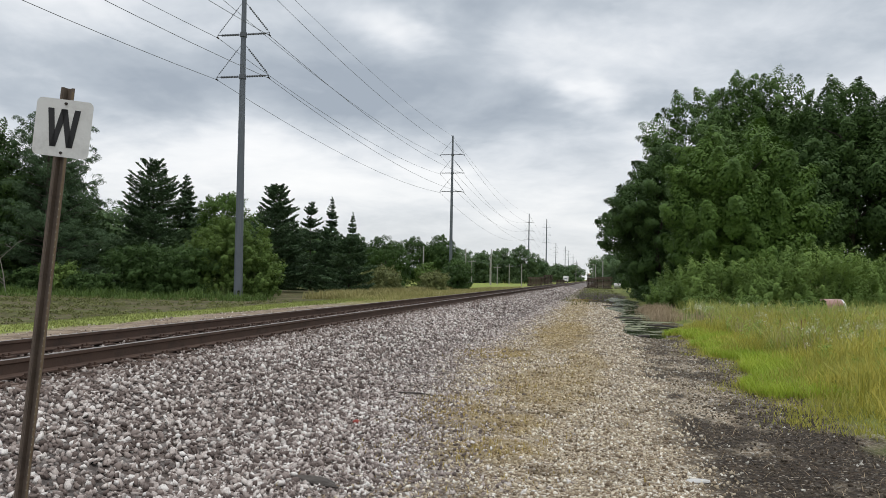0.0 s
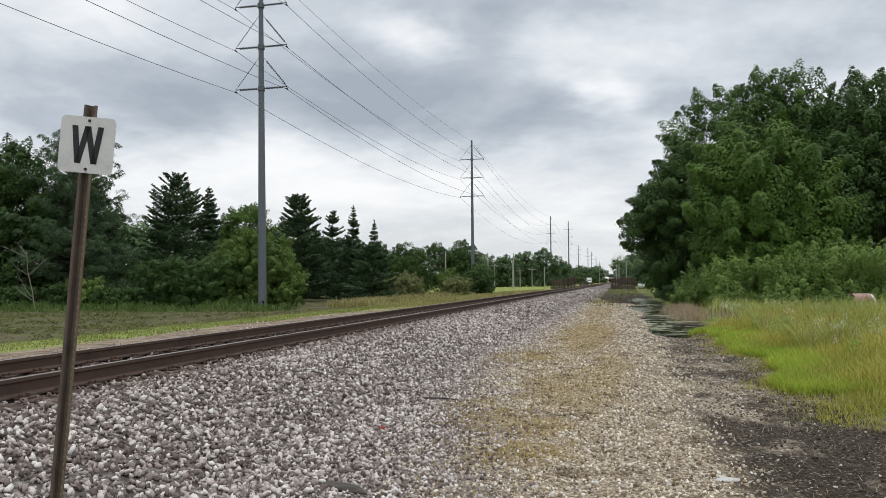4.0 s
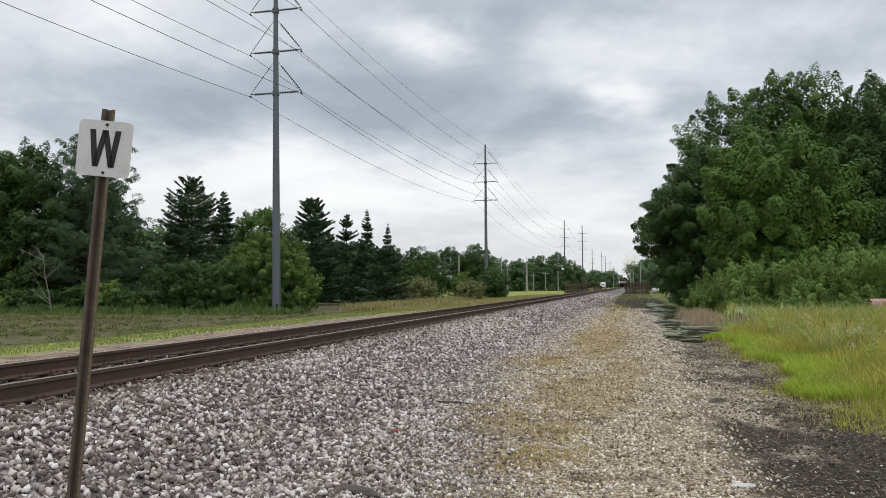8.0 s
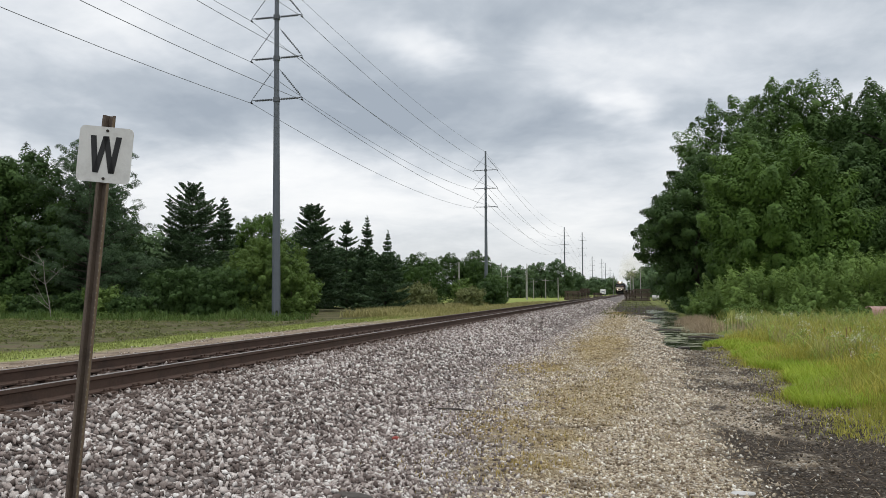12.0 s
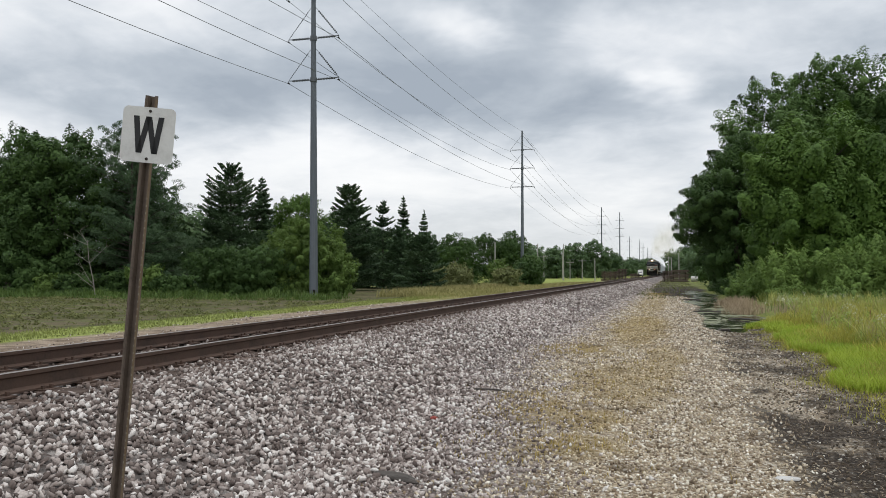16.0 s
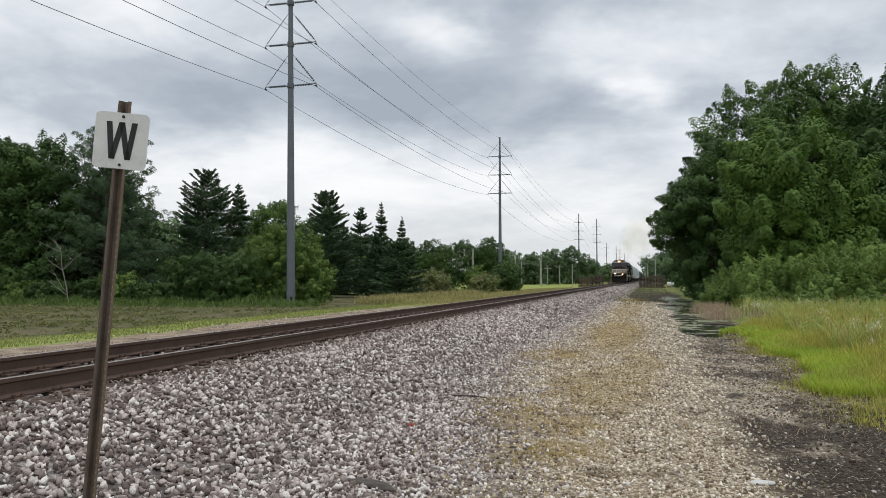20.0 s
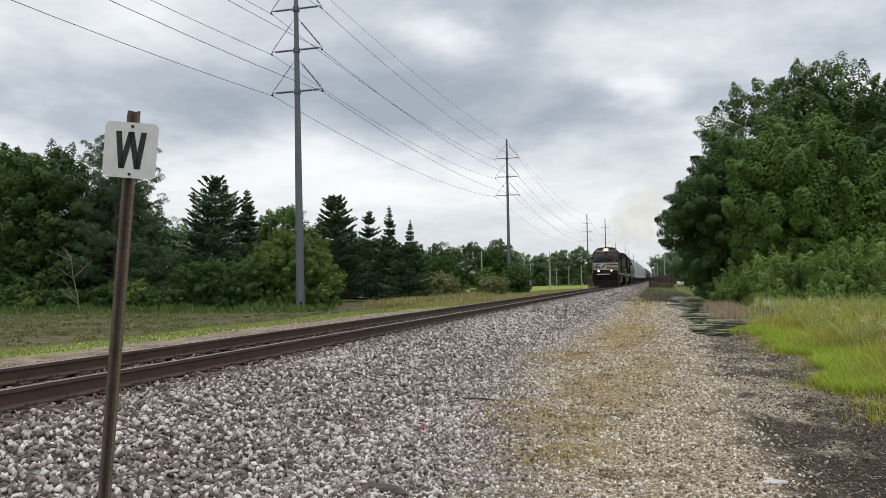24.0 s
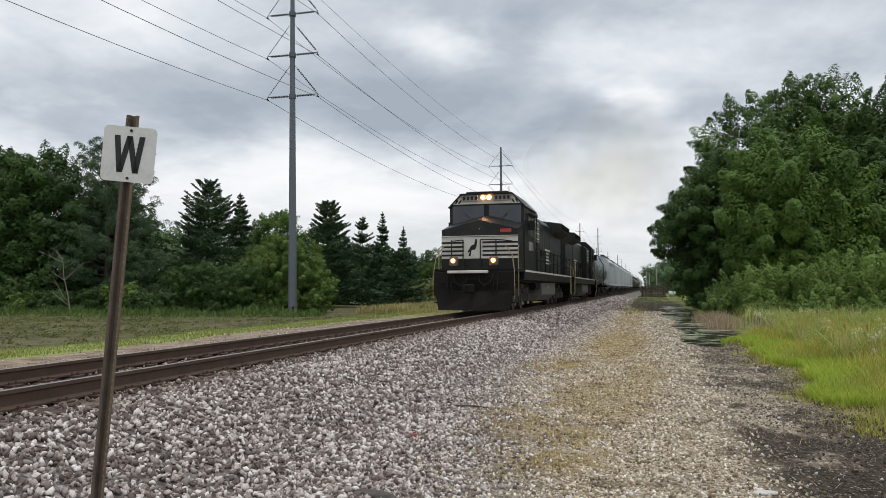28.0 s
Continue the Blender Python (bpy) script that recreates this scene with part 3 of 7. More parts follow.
wy = np.linspace(20, 88, 60)
wx = np.linspace(-0.2, 3.8, 9)
WX, WY = np.meshgrid(wx, wy)
k = np.arange(WX.size).reshape(WX.shape)
tagged(sheet("water", np.stack([WX, WY, np.full_like(WX, -0.135)], -1).reshape(-1, 3), np.stack([k[:-1, :-1], k[:-1, 1:], k[1:, 1:], k[1:, :-1]], -1).reshape(-1, 4), m_water),
       "dark standing ditch water with pale floating scum", "water", kind="structure")

track = thing("railway_track", Matrix.Identity(4), "single railway track of rusty rails on weathered wooden ties", "railway track", kind="structure")
HEAD = ((-0.036, 0.0), (-0.036, -0.035), (-0.011, -0.05), (-0.009, -0.14), (-0.07, -0.162), (-0.07, -0.178), (0.07, -0.178), (0.07, -0.162), (0.009, -0.14), (0.011, -0.05), (0.036, -0.035), (0.036, 0.0))
for side in (-1, 1):
    x = TX + side * 0.7525
    bm = prism(B(), [(x + a, RAIL_TOP + b) for a, b in HEAD], -40, 1800)
    rail = part("rail", bm, (m_rail_side, m_rail_top), track, "rusty steel rail with a bright worn top")
    for f in rail.data.polygons:
        if f.normal.z > 0.9 and f.center.z > RAIL_TOP - 0.01:
            f.material_index = 1


def rock_shapes(count, seed, flat=0.75):
    """Angular lumps of 12 corners and 20 faces, about 1 across."""
    g = np.random.default_rng(seed)
    bm = B()
    bmesh.ops.create_icosphere(bm, subdivisions=1, radius=0.5)
    v = np.array([p.co for p in bm.verts])
    f = np.array([[p.index for p in q.verts] for q in bm.faces])
    bm.free()
    made = []
    for _ in range(count):
        p = v * g.uniform(0.8, 1.25, (12, 1)) * 1.15
        for _ in range(7):
            q = g.normal(size=3)
            q /= np.linalg.norm(q)
            p = p - np.maximum(0, p @ q - g.uniform(0.19, 0.36))[:, None] * q
        made.append(p * np.array([1.15, g.uniform(0.6, 0.95), flat * g.uniform(0.6, 1.0)]))
    return made, f


ROCKS, ROCK_FACES = rock_shapes(20, 3)


def turns(g, n):
    """n random turns as (n, 3, 3)."""
    q = g.normal(size=(n, 4))
    q /= np.linalg.norm(q, axis=1)[:, None]
    a, b, c, d = q.T
    return np.stack([np.stack([1 - 2 * (c * c + d * d), 2 * (b * c - a * d), 2 * (b * d + a * c)], -1),
                     np.stack([2 * (b * c + a * d), 1 - 2 * (b * b + d * d), 2 * (c * d - a * b)], -1),
                     np.stack([2 * (b * d - a * c), 2 * (c * d + a * b), 1 - 2 * (b * b + c * c)], -1)], 1)


CHIP = np.array([(0.5, 0, 0), (-0.5, 0, 0), (0, 0.5, 0), (0, -0.5, 0), (0, 0, 0.5), (0, 0, -0.5)])
CHIP_FACES = np.array([(0, 2, 4), (2, 1, 4), (1, 3, 4), (3, 0, 4), (2, 0, 5), (1, 2, 5), (3, 1, 5), (0, 3, 5)])


def stones(name, at, size, mat, parent, g, chips=False):
    n = len(at)
    if chips:
        shape, faces = CHIP[None] * g.uniform(0.5, 1.35, (n, 6, 1)) + g.normal(size=(n, 6, 3)) * 0.09, CHIP_FACES
    else:
        shape, faces = np.array(ROCKS)[g.integers(0, len(ROCKS), n)], ROCK_FACES
    v = np.einsum("nij,nkj->nki", turns(g, n), shape) * size[:, None, None] + at[:, None, :]
    f = faces[None] + (np.arange(n) * shape.shape[1])[:, None, None]
    ob = sheet(name, v.reshape(-1, 3), f.reshape(-1, 3), mat, parent)
    return tagged(ob, kind="stuff")


def scatter(g, n, x0, x1, y0, y1):
    return g.uniform(x0, x1, n), g.uniform(y0, y1, n)


def bed(g, n, x0, x1, y0, y1, lo, hi, sink=0.25):
    x, y = scatter(g, n, x0, x1, y0, y1)
    s = g.uniform(lo, hi, n) * g.uniform(0.8, 1.2, n)
    brink = 1.55 + 1.2 * smooth_step(y, 5.5, 14.5) + 0.5 * (drift(x, y, 1.1, 4.0) - 0.5)
    keep = g.uniform(0, 1, n) < smooth_step(-x, brink - 0.45, brink + 0.55) + 0.04
    s = s * (0.55 + 0.45 * smooth_step(-x, brink - 0.3, brink + 1.0))
    x, y, s = x[keep], y[keep], s[keep]
    z = ground_z(x, y) + s * sink * g.uniform(0.2, 1.6, len(s))
    near_rail = np.minimum(np.abs(x - TX - 0.7525), np.abs(x - TX + 0.7525))
    on_tie = (np.abs(x - TX) < 1.33) & (np.abs((y - 2.0 + 0.25) % 0.5 - 0.25) < 0.13 + s * 0.4) & (g.uniform(0, 1, len(s)) < np.where(x > TX + 0.8, 0.45, 0.8))
    ok = ~on_tie & (near_rail > 0.09) & ~((z + s * 0.4 > 0.48) & (np.abs(x - TX) < 0.72) & (g.uniform(0, 1, len(s)) < 0.6))
    return np.stack([x, y, z], -1)[ok], s[ok]


# ties: the near ones singly, the rest of the line in one
tie_bm = box(B(), -1.3, 1.3, -0.115, 0.115, -0.17, 0.0, 0.012)
for v in tie_bm.verts:
    v.co += Vector((noise.noise(v.co * 3.1), noise.noise(v.co * 4.3 + Vector((5, 0, 0))), noise.noise(v.co * 5.7))) * 0.02
first = part("tie", tie_bm, m_tie, track)
first.location = (TX, 2.0, 0.5)
tie_rng = random.Random(5)
for i in range(1, 260):
    ob = new("tie", first.data)
    ob.parent = track
    ob.location = (TX + tie_rng.uniform(-0.05, 0.05), 2.0 + i * 0.5 + tie_rng.uniform(-0.03, 0.03), 0.5 + tie_rng.uniform(-0.012, 0.008))
    ob.rotation_euler = (0, 0, radians(tie_rng.uniform(-1.5, 1.5)))
bm = B()
for i in range(900):
    y = 132.0 + i * 0.5
    box(bm, TX - 1.3, TX + 1.3, y - 0.115, y + 0.115, 0.35, 0.497) if i < 500 else None
tagged(part("distant_ties", bm, m_tie, track), kind="stuff")
plate_bm = box(B(), -0.17, 0.17, -0.09, 0.09, 0.0, 0.016)
for sx in (-0.1, 0.1):
    for sy in (-0.05, 0.05):
        box(plate_bm, sx - 0.014, sx + 0.014, sy - 0.012, sy + 0.012, 0.016, 0.05)
plate = part("tie_plate", plate_bm, m_rail_side, track)
plate.location = (TX + 0.7525, 2.0, 0.5)
for i in range(0, 70):
    for side in (-1, 1):
        if i or side < 0:
            ob = new("tie_plate", plate.data)
            ob.parent = track
            ob.location = (TX + side * 0.7525, 2.0 + i * 0.5, 0.499)

# ---- whistle post ----


def whistle_post():
    top, low = Vector((-2.872, 3.89, 2.56)), Vector((-3.15, 3.95, 0.0))
    up = (top - low).normalized()
    right = Vector((math.cos(radians(13.6)), math.sin(radians(13.6)), 0))
    back = up.cross(right).normalized() * -1
    right = up.cross(back) * 1.0
    if right.x < 0:
        right = -right
    back = up.cross(right)
    m = Matrix((right, back, up)).transposed().to_4x4()
    m.translation = low
    sign = thing("whistle_post", m, "white board with a black W on a leaning rusty post", "railway sign")
    tall = (top - low).length
    w, d, t = 0.036, 0.032, 0.006
    hat = ((-w, 0), (-0.019, 0), (-0.011, d), (0.011, d), (0.019, 0), (w, 0), (w, t), (0.023, t), (0.015, d + t), (-0.015, d + t), (-0.023, t), (-w, t))
    bm = B()
    a = [bm.verts.new((x, y, -0.5)) for x, y in hat]
    b = [bm.verts.new((x, y, tall)) for x, y in hat]
    for i in range(12):
        bm.faces.new((a[i], a[(i + 1) % 12], b[(i + 1) % 12], b[i]))
    for q in ((0, 1, 10, 11), (1, 2, 9, 10), (2, 3, 8, 9), (3, 4, 7, 8), (4, 5, 6, 7)):
        bm.faces.new([b[i] for i in q])
    bmesh.ops.recalc_face_normals(bm, faces=bm.faces)
    post = part("post", bm, m_post, sign)
    # edge strips: the right one paler, the left one in the post's colour
    for sx in (-1, 1):
        bm = box(B(), sx * 0.030 - 0.006, sx * 0.030 + 0.006, -0.003, -0.0005, -0.4, tall - 0.02)
        part("flange_edge", bm, m_post_rim if sx > 0 else m_post, post, "narrow strip along the flange edge")
    for i in range(46):
        bm = box(B(), 0.0235, 0.028, -0.0045, -0.003, 0.35 + i * 0.042, 0.361 + i * 0.042)
        if i < 40:
            part("bolt_hole", bm, m_hole, post)
        else:
            bm.free()
    # the board, with rounded corners
    bm = B()
    hw, hh, r, zc = 0.152, 0.157, 0.03, tall - 0.224
    ring = []
    for cx, cz, a0 in ((hw - r, hh - r, 0), (-hw + r, hh - r, 90), (-hw + r, -hh + r, 180), (hw - r, -hh + r, 270)):
        for s in range(6):
            q = radians(a0 + s * 18)
            ring.append((cx + r * math.cos(q), cz + r * math.sin(q) + zc))
    prism(bm, ring, -0.008, -0.005)
    board = part("board", bm, m_board, sign, "white board with rounded corners")
    bm = B()
    h, sw = 0.104, 0.032
    # four strokes of the letter
    for xa, xb in ((-0.072, -0.045), (-0.045, 0.0), (0.0, 0.045), (0.045, 0.072)):
        lowx, topx = (xb, xa) if xa in (-0.072, 0.0) else (xa, xb)
        q = ((lowx - sw / 2, -h), (lowx + sw / 2, -h), (topx + sw / 2, h), (topx - sw / 2, h))
        prism(bm, [(x, z + zc) for x, z in q], -0.0105, -0.0085)
    part("letter_w", bm, m_letter, board, "bold black letter W")
    for dz in (-0.135, 0.135):
        bm = rod(B(), (0.004, -0.008, zc + dz), (0.004, -0.016, zc + dz), 0.009, 0.007, 8)
        part("bolt", bm, m_bolt, board)
    return sign


whistle_post()

# ---- power line ----
POLES = ((-23.1, 48.7), (-22.0, 118.5), (-22.9, 264.4), (-25.4, 480.0), (-21.7, 525.0), (-22.2, 600.0), (-22.1, 700.0), (-24.8, 900.0))
ARM_Z = (14.5, 17.3, 20.1)
ARM = 1.83


def line_pole(x, y, full):
    z0 = -0.05
    ob = thing("transmission_pole", pose(x, y, z0, 0, -0.3 if y < 60 else 0.1, 0), "tall tapered grey steel power pole with braced insulator arms", "utility pole", "poles of the power line")
    part("shaft", rod(B(), (0, 0, -0.3), (0, 0, 23.0 - z0), 0.29, 0.13, 12), m_galv, ob)
    if full:
        part("base_flange", rod(B(), (0, 0, 0.0), (0, 0, 0.09), 0.40, 0.40, 12), m_galv, ob)
        part("ground_plate", box(B(), 0.1, 0.24, -0.30, -0.27, 0.15, 0.5), m_grime, ob)
    for z in ARM_Z:
        part("band", rod(B(), (0, 0, z - z0 - 0.15), (0, 0, z - z0 + 0.15), 0.235, 0.23, 12), m_insulator, ob)
        for s in (-1, 1):
            tip = ARM if y < 200 else 1.4
            bm = rod(B(), (s * 0.2, 0, z - z0), (s * tip, 0, z - z0 + 0.05), 0.035, 0.03, 6)
            if full:
                for i in range(11):
                    q = 0.34 + i * 0.115
                    rod(bm, (s * q, 0, z - z0 + 0.02), (s * (q + 0.055), 0, z - z0 + 0.02), 0.085, 0.055, 8)
            else:
                rod(bm, (s * 0.3, 0, z - z0), (s * tip, 0, z - z0 + 0.05), 0.045, 0.045, 6)
            part("post_insulator", bm, m_insulator, ob)
            a, b = Vector((s * 0.12, 0, z - z0 + 2.15)), Vector((s * tip, 0, z - z0 + 0.06))
            bm = rod(B(), a, b, 0.014, 0.014, 5)
            if full:
                wide = 0.07 if s > 0 else 0.045
                for i in range(3, 17):
                    c = a.lerp(b, i / 18)
                    rod(bm, c, c + (b - a).normalized() * 0.06, wide, wide * 0.6, 8)
            part("brace_insulator", bm, m_insulator, ob)
            part("wire_clamp", rod(B(), (s * tip, -0.12, z - z0 - 0.12), (s * tip, 0.12, z - z0 - 0.12), 0.05, 0.05, 6), m_grime, ob)
            part("clamp_link", rod(B(), (s * tip, 0, z - z0 + 0.05), (s * tip, 0, z - z0 - 0.14), 0.025, 0.025, 5), m_grime, ob)
    return ob


for i, (x, y) in enumerate(POLES):
    line_pole(x, y, i < 2)
line_pole(-18.7, 289.0, False)


def span(name, ends, r, sag, label, group):
    """A wire hung from point to point, each span a shallow curve."""
    bm = B()
    for a, b in zip(ends, ends[1:]):
        a, b = Vector(a), Vector(b)
        k = max(10, int((b - a).length / 5))
        drop = sag * ((b - a).length / 70.0) ** 1.2
        pipe(bm, [a.lerp(b, i / k) - Vector((0, 0, 4 * drop * (i / k) * (1 - i / k))) for i in range(k + 1)], r, 5)
    return tagged(part(name, bm, m_cable), label, "power cable", group)


LINE = ((-23.9, -22.0), (-23.18, 48.7)) + POLES[1:4]
for z in ARM_Z:
    for s in (-1, 1):
        span("power_cable", [(x + s * ARM, y, z - 0.14) for x, y in LINE], 0.0165, 1.15, "dark bare power cable strung from pole to pole", "cables of the power line")
span("shield_wire", [(x, y, 22.9) for x, y in LINE], 0.013, 0.9, "thin wire along the tops of the poles", "cables of the power line")


def small_pole(x, y, z1, arm, label):
    z0 = float(ground_z(x, y))
    ob = thing("utility_pole", pose(x, y, z0), label, "utility pole", "small wooden poles")
    part("shaft", rod(B(), (0, 0, -0.3), (0, 0, z1 - z0), 0.11, 0.08, 8), m_pole_wood, ob)
    if arm:
        part("crossarm", box(B(), -arm, arm, -0.06, 0.06, z1 - z0 - 0.5, z1 - z0 - 0.38), m_pole_wood, ob)
        for q in (-0.9, 0.9):
            part("insulator", rod(B(), (q * arm, 0, z1 - z0 - 0.38), (q * arm, 0, z1 - z0 - 0.2), 0.05, 0.04, 6), m_insulator, ob)


for x, y, z1, arm in ((-23.2, 105, 5.7, 0), (-24.9, 150, 7.1, 0), (-22.7, 170, 7.7, 0), (-15.2, 160, 4.5, 0), (-22.1, 200, 5.0, 0.9), (-24.6, 196, 4.6, 0.9), (-25.6, 190, 6.4, 0),
                      (-31.0, 196, 6.0, 0.9), (-0.7, 166, 4.6, 0), (0.75, 166, 5.5, 0), (-9.2, 330, 8.4, 0.8), (-2.2, 300, 7.5, 0.8)):
    small_pole(x, y, z1, arm, "weathered grey wooden pole" + (" with a short crossarm" if arm else ", bare of wires"))
span("phone_cable", [(-60, 190, 5.2), (-31.0, 196, 5.6), (-22.1, 200, 4.7), (-15.2, 160, 4.3)], 0.02, 0.5, "thin sagging cable between small poles", "small cables")

# ---- trees ----


def unit(v):
    return v / (np.linalg.norm(v, axis=-1, keepdims=True) + 1e-9)


def leaf_tris(c, t, b, L, W):
    """Pointed leaves, one triangle each: middles, long axis, cross axis."""
    v = np.stack([c - t * L * 0.45 - b * W * 0.5, c - t * L * 0.35 + b * W * 0.5, c + t * L * 0.55], 1)
    return v.reshape(-1, 3)


def leaves(g, at, out, per, leaf, spread, droop=0.25, long=1.5, rough=0.5):
    """Sprigs at points, each with several leaves that fan about the way out."""
    n = len(at)
    p = np.repeat(at, per, 0) + g.normal(size=(n * per, 3)) * spread
    o = np.repeat(out, per, 0)
    nrm = unit(o * 0.5 + np.array([0, 0, 0.75]) + g.normal(size=p.shape) * rough)
    t = unit(np.cross(nrm, g.normal(size=p.shape)) + o * 0.5 - np.array([0, 0, droop]))
    b = unit(np.cross(nrm, t))
    s = (leaf * g.uniform(0.65, 1.35, len(p)))[:, None]
    return leaf_tris(p, t, b, s * long, s)


def auto_lobes(g, c, r, count):
    """The main masses of a crown: an uneven heap of lumps."""
    made = [(c[0], c[1], c[2] - r[2] * 0.12, r[0] * 0.55, r[1] * 0.55, r[2] * 0.66)]
    for i in range(count):
        q = i * 2.39996 + g.uniform(-0.5, 0.5)
        h = -0.85 + 1.75 * (i + 0.5) / count + g.uniform(-0.12, 0.12)
        w = math.sqrt(max(0.06, 1 - h * h)) * g.uniform(0.48, 0.8)
        k = g.uniform(0.24, 0.44)
        made.append((c[0] + math.cos(q) * r[0] * w, c[1] + math.sin(q) * r[1] * w, c[2] + h * r[2] * g.uniform(0.66, 0.82), r[0] * k, r[1] * k, r[2] * k * g.uniform(0.6, 1.0)))
    return np.array(made)


def tufts(g, lob, n, lift, apart):
    """Where the tufts of foliage sit on the masses, never closer than apart, and which way each one points."""
    area = lob[:, 3] * lob[:, 4] + (lob[:, 3] + lob[:, 4]) * lob[:, 5]
    pick = g.choice(len(lob), n * 3, p=area / area.sum())
    d = unit(g.normal(size=(n * 3, 3)))
    low = (d[:, 2] < -0.3) & (g.uniform(0, 1, n * 3) < 0.7)
    d[low, 2] *= -1
    p = lob[pick, :3] + d * lob[pick, 3:] * g.uniform(0.74, 1.12, (n * 3, 1))
    inside = np.zeros(n * 3, bool)
    for i, q in enumerate(lob):
        inside |= ((((p - q[:3]) / q[3:]) ** 2).sum(1) < 0.55) & (pick != i)
    p, d = p[~inside], d[~inside]
    took = []
    for i in range(len(p)):
        if len(took) < n and (not took or ((p[took] - p[i]) ** 2).sum(1).min() > apart * apart):
            took.append(i)
    p, d = p[took], d[took]
    return p, unit(d * np.array([1, 1, 0.7]) + np.array([0, 0, lift]) + g.normal(size=p.shape) * 0.2)


def plumes(g, at, axis, r, per, leaf, long, slim=1.3, rough=0.14):
    """Plume-shaped tufts of leaves: full at the tip and on top, hollow beneath."""
    n = len(at)
    rr = (r * g.uniform(0.6, 1.3, n))[:, None, None]
    a = axis[:, None]
    s = unit(np.cross(axis, g.normal(size=axis.shape)))[:, None]
    t = np.cross(axis[:, None], s)
    u = g.uniform(-0.45, 1.0, (n, per, 1))
    q = g.uniform(0, FULL, (n, per, 1))
    w = np.sqrt(np.maximum(0.02, 1 - u * u)) * g.uniform(0.35, 1.0, (n, per, 1)) ** 0.4 * (1 - 0.55 * np.maximum(u, -0.2))
    side = s * np.cos(q) + t * np.sin(q)
    p = at[:, None] + a * u * rr * slim + side * w * rr * 0.8
    p = p + g.normal(size=p.shape) * leaf * 0.4
    nrm = unit(side * w * 1.0 + a * (0.25 + u) * 0.8 + np.array([0, 0, 0.18]) + g.normal(size=p.shape) * rough).reshape(-1, 3)
    along = (a * 0.8 + side * 0.6 + g.normal(size=p.shape) * 0.4 - np.array([0, 0, 0.15])).reshape(-1, 3)
    p = p.reshape(-1, 3)
    b = unit(np.cross(nrm, along))
    t2 = unit(np.cross(b, nrm))
    k = (leaf * g.uniform(0.6, 1.35, len(p)))[:, None]
    return leaf_tris(p, t2, b, k * long, k)


def limbs_of(g, ob, height, r, limbs, reach):
    """A tapered trunk, and limbs that reach into the crown."""
    bm = B()
    pts = [Vector((0, 0, -0.2))]
    for i in range(1, 6):
        pts.append(Vector((g.normal() * 0.12 * i * r * 3, g.normal() * 0.12 * i * r * 3, height * i / 5)))
    for i, (a, b) in enumerate(zip(pts, pts[1:])):
        rod(bm, a, b, r * (1 - i * 0.17), r * (1 - (i + 1) * 0.17), 8)
    stem = part("trunk", bm, m_bark, ob)
    for i in range(limbs):
        q, h = i * 2.4 + g.uniform(0, 0.6), g.uniform(0.3, 0.95)
        s = pts[min(5, int(h * 5))].lerp(pts[min(5, int(h * 5) + 1)], 0.5)
        e = s + Vector((math.cos(q) * reach, math.sin(q) * reach, reach * g.uniform(0.35, 0.9)))
        mid = s.lerp(e, 0.5) + Vector((0, 0, reach * 0.12))
        part("limb", rod(rod(B(), s, mid, r * 0.35, r * 0.22, 6), mid, e, r * 0.22, r * 0.06, 6), m_bark, stem)


def broadleaf(name, x, y, top, rx, ry, low, mat, label, seed, n, per, r, leaf, lobes=12, group="", trunk=True, category="tree", lift=0.45, long=1.4, slim=1.3, fill=1.0, extra=(), space=0.8):
    """n tufts of per leaves, each about r metres across. extra: further masses (x, y, z, three half sizes)."""
    g = np.random.default_rng(seed)
    z0 = float(ground_z(x, y)) - 0.02
    ob = thing(name, pose(x, y, z0), label, category, group)
    h = top - z0
    c, rad = (0, 0, (h + low) / 2), (rx, ry, (h - low) / 2)
    lob = auto_lobes(g, c, rad, lobes)
    skirt = [(math.cos(q) * rx * 0.5, math.sin(q) * ry * 0.5, low + h * 0.10, rx * 0.42, ry * 0.42, h * 0.14) for q in (0.4, 1.7, 2.9, 4.2, 5.4)]
    if category == "bush" or low < 0.5:
        lob = np.concatenate([lob, np.array(skirt)])
    if len(extra):
        lob = np.concatenate([lob, np.array(extra, float)])
    p, d = tufts(g, lob, n, lift, r * space)
    keep = p[:, 2] > 0.1
    v = plumes(g, p[keep], d[keep], r, per, leaf, long, slim)
    # leaves in the shade within, which close the crown
    k = int(n * 5 * fill)
    pick = g.integers(0, len(lob), k)
    q = lob[pick, :3] + unit(g.normal(size=(k, 3))) * lob[pick, 3:] * g.uniform(0.3, 0.78, (k, 1))
    q = q[q[:, 2] > 0.1]
    v = np.concatenate([v, leaves(g, q, unit(q - np.array(c)), 3, leaf * 1.5, leaf * 1.3, 0.2, 1.3)])
    v[:, 2] = np.maximum(v[:, 2], 0.0)
    sheet("crown", v, np.arange(len(v)).reshape(-1, 3), mat, ob)
    if trunk:
        limbs_of(g, ob, h * 0.72, max(0.1, h * 0.020), 5 if y < 100 else 0, min(rx, ry) * 0.75)
    else:
        bm = B()
        for i in range(9):
            a = i * 2.4
            rod(bm, (math.cos(a) * rx * 0.15, math.sin(a) * ry * 0.15, -0.1), (math.cos(a) * rx * 0.6, math.sin(a) * ry * 0.6, h * g.uniform(0.5, 0.8)), 0.03, 0.008, 5)
        part("stem", bm, m_bark, ob)
    return ob


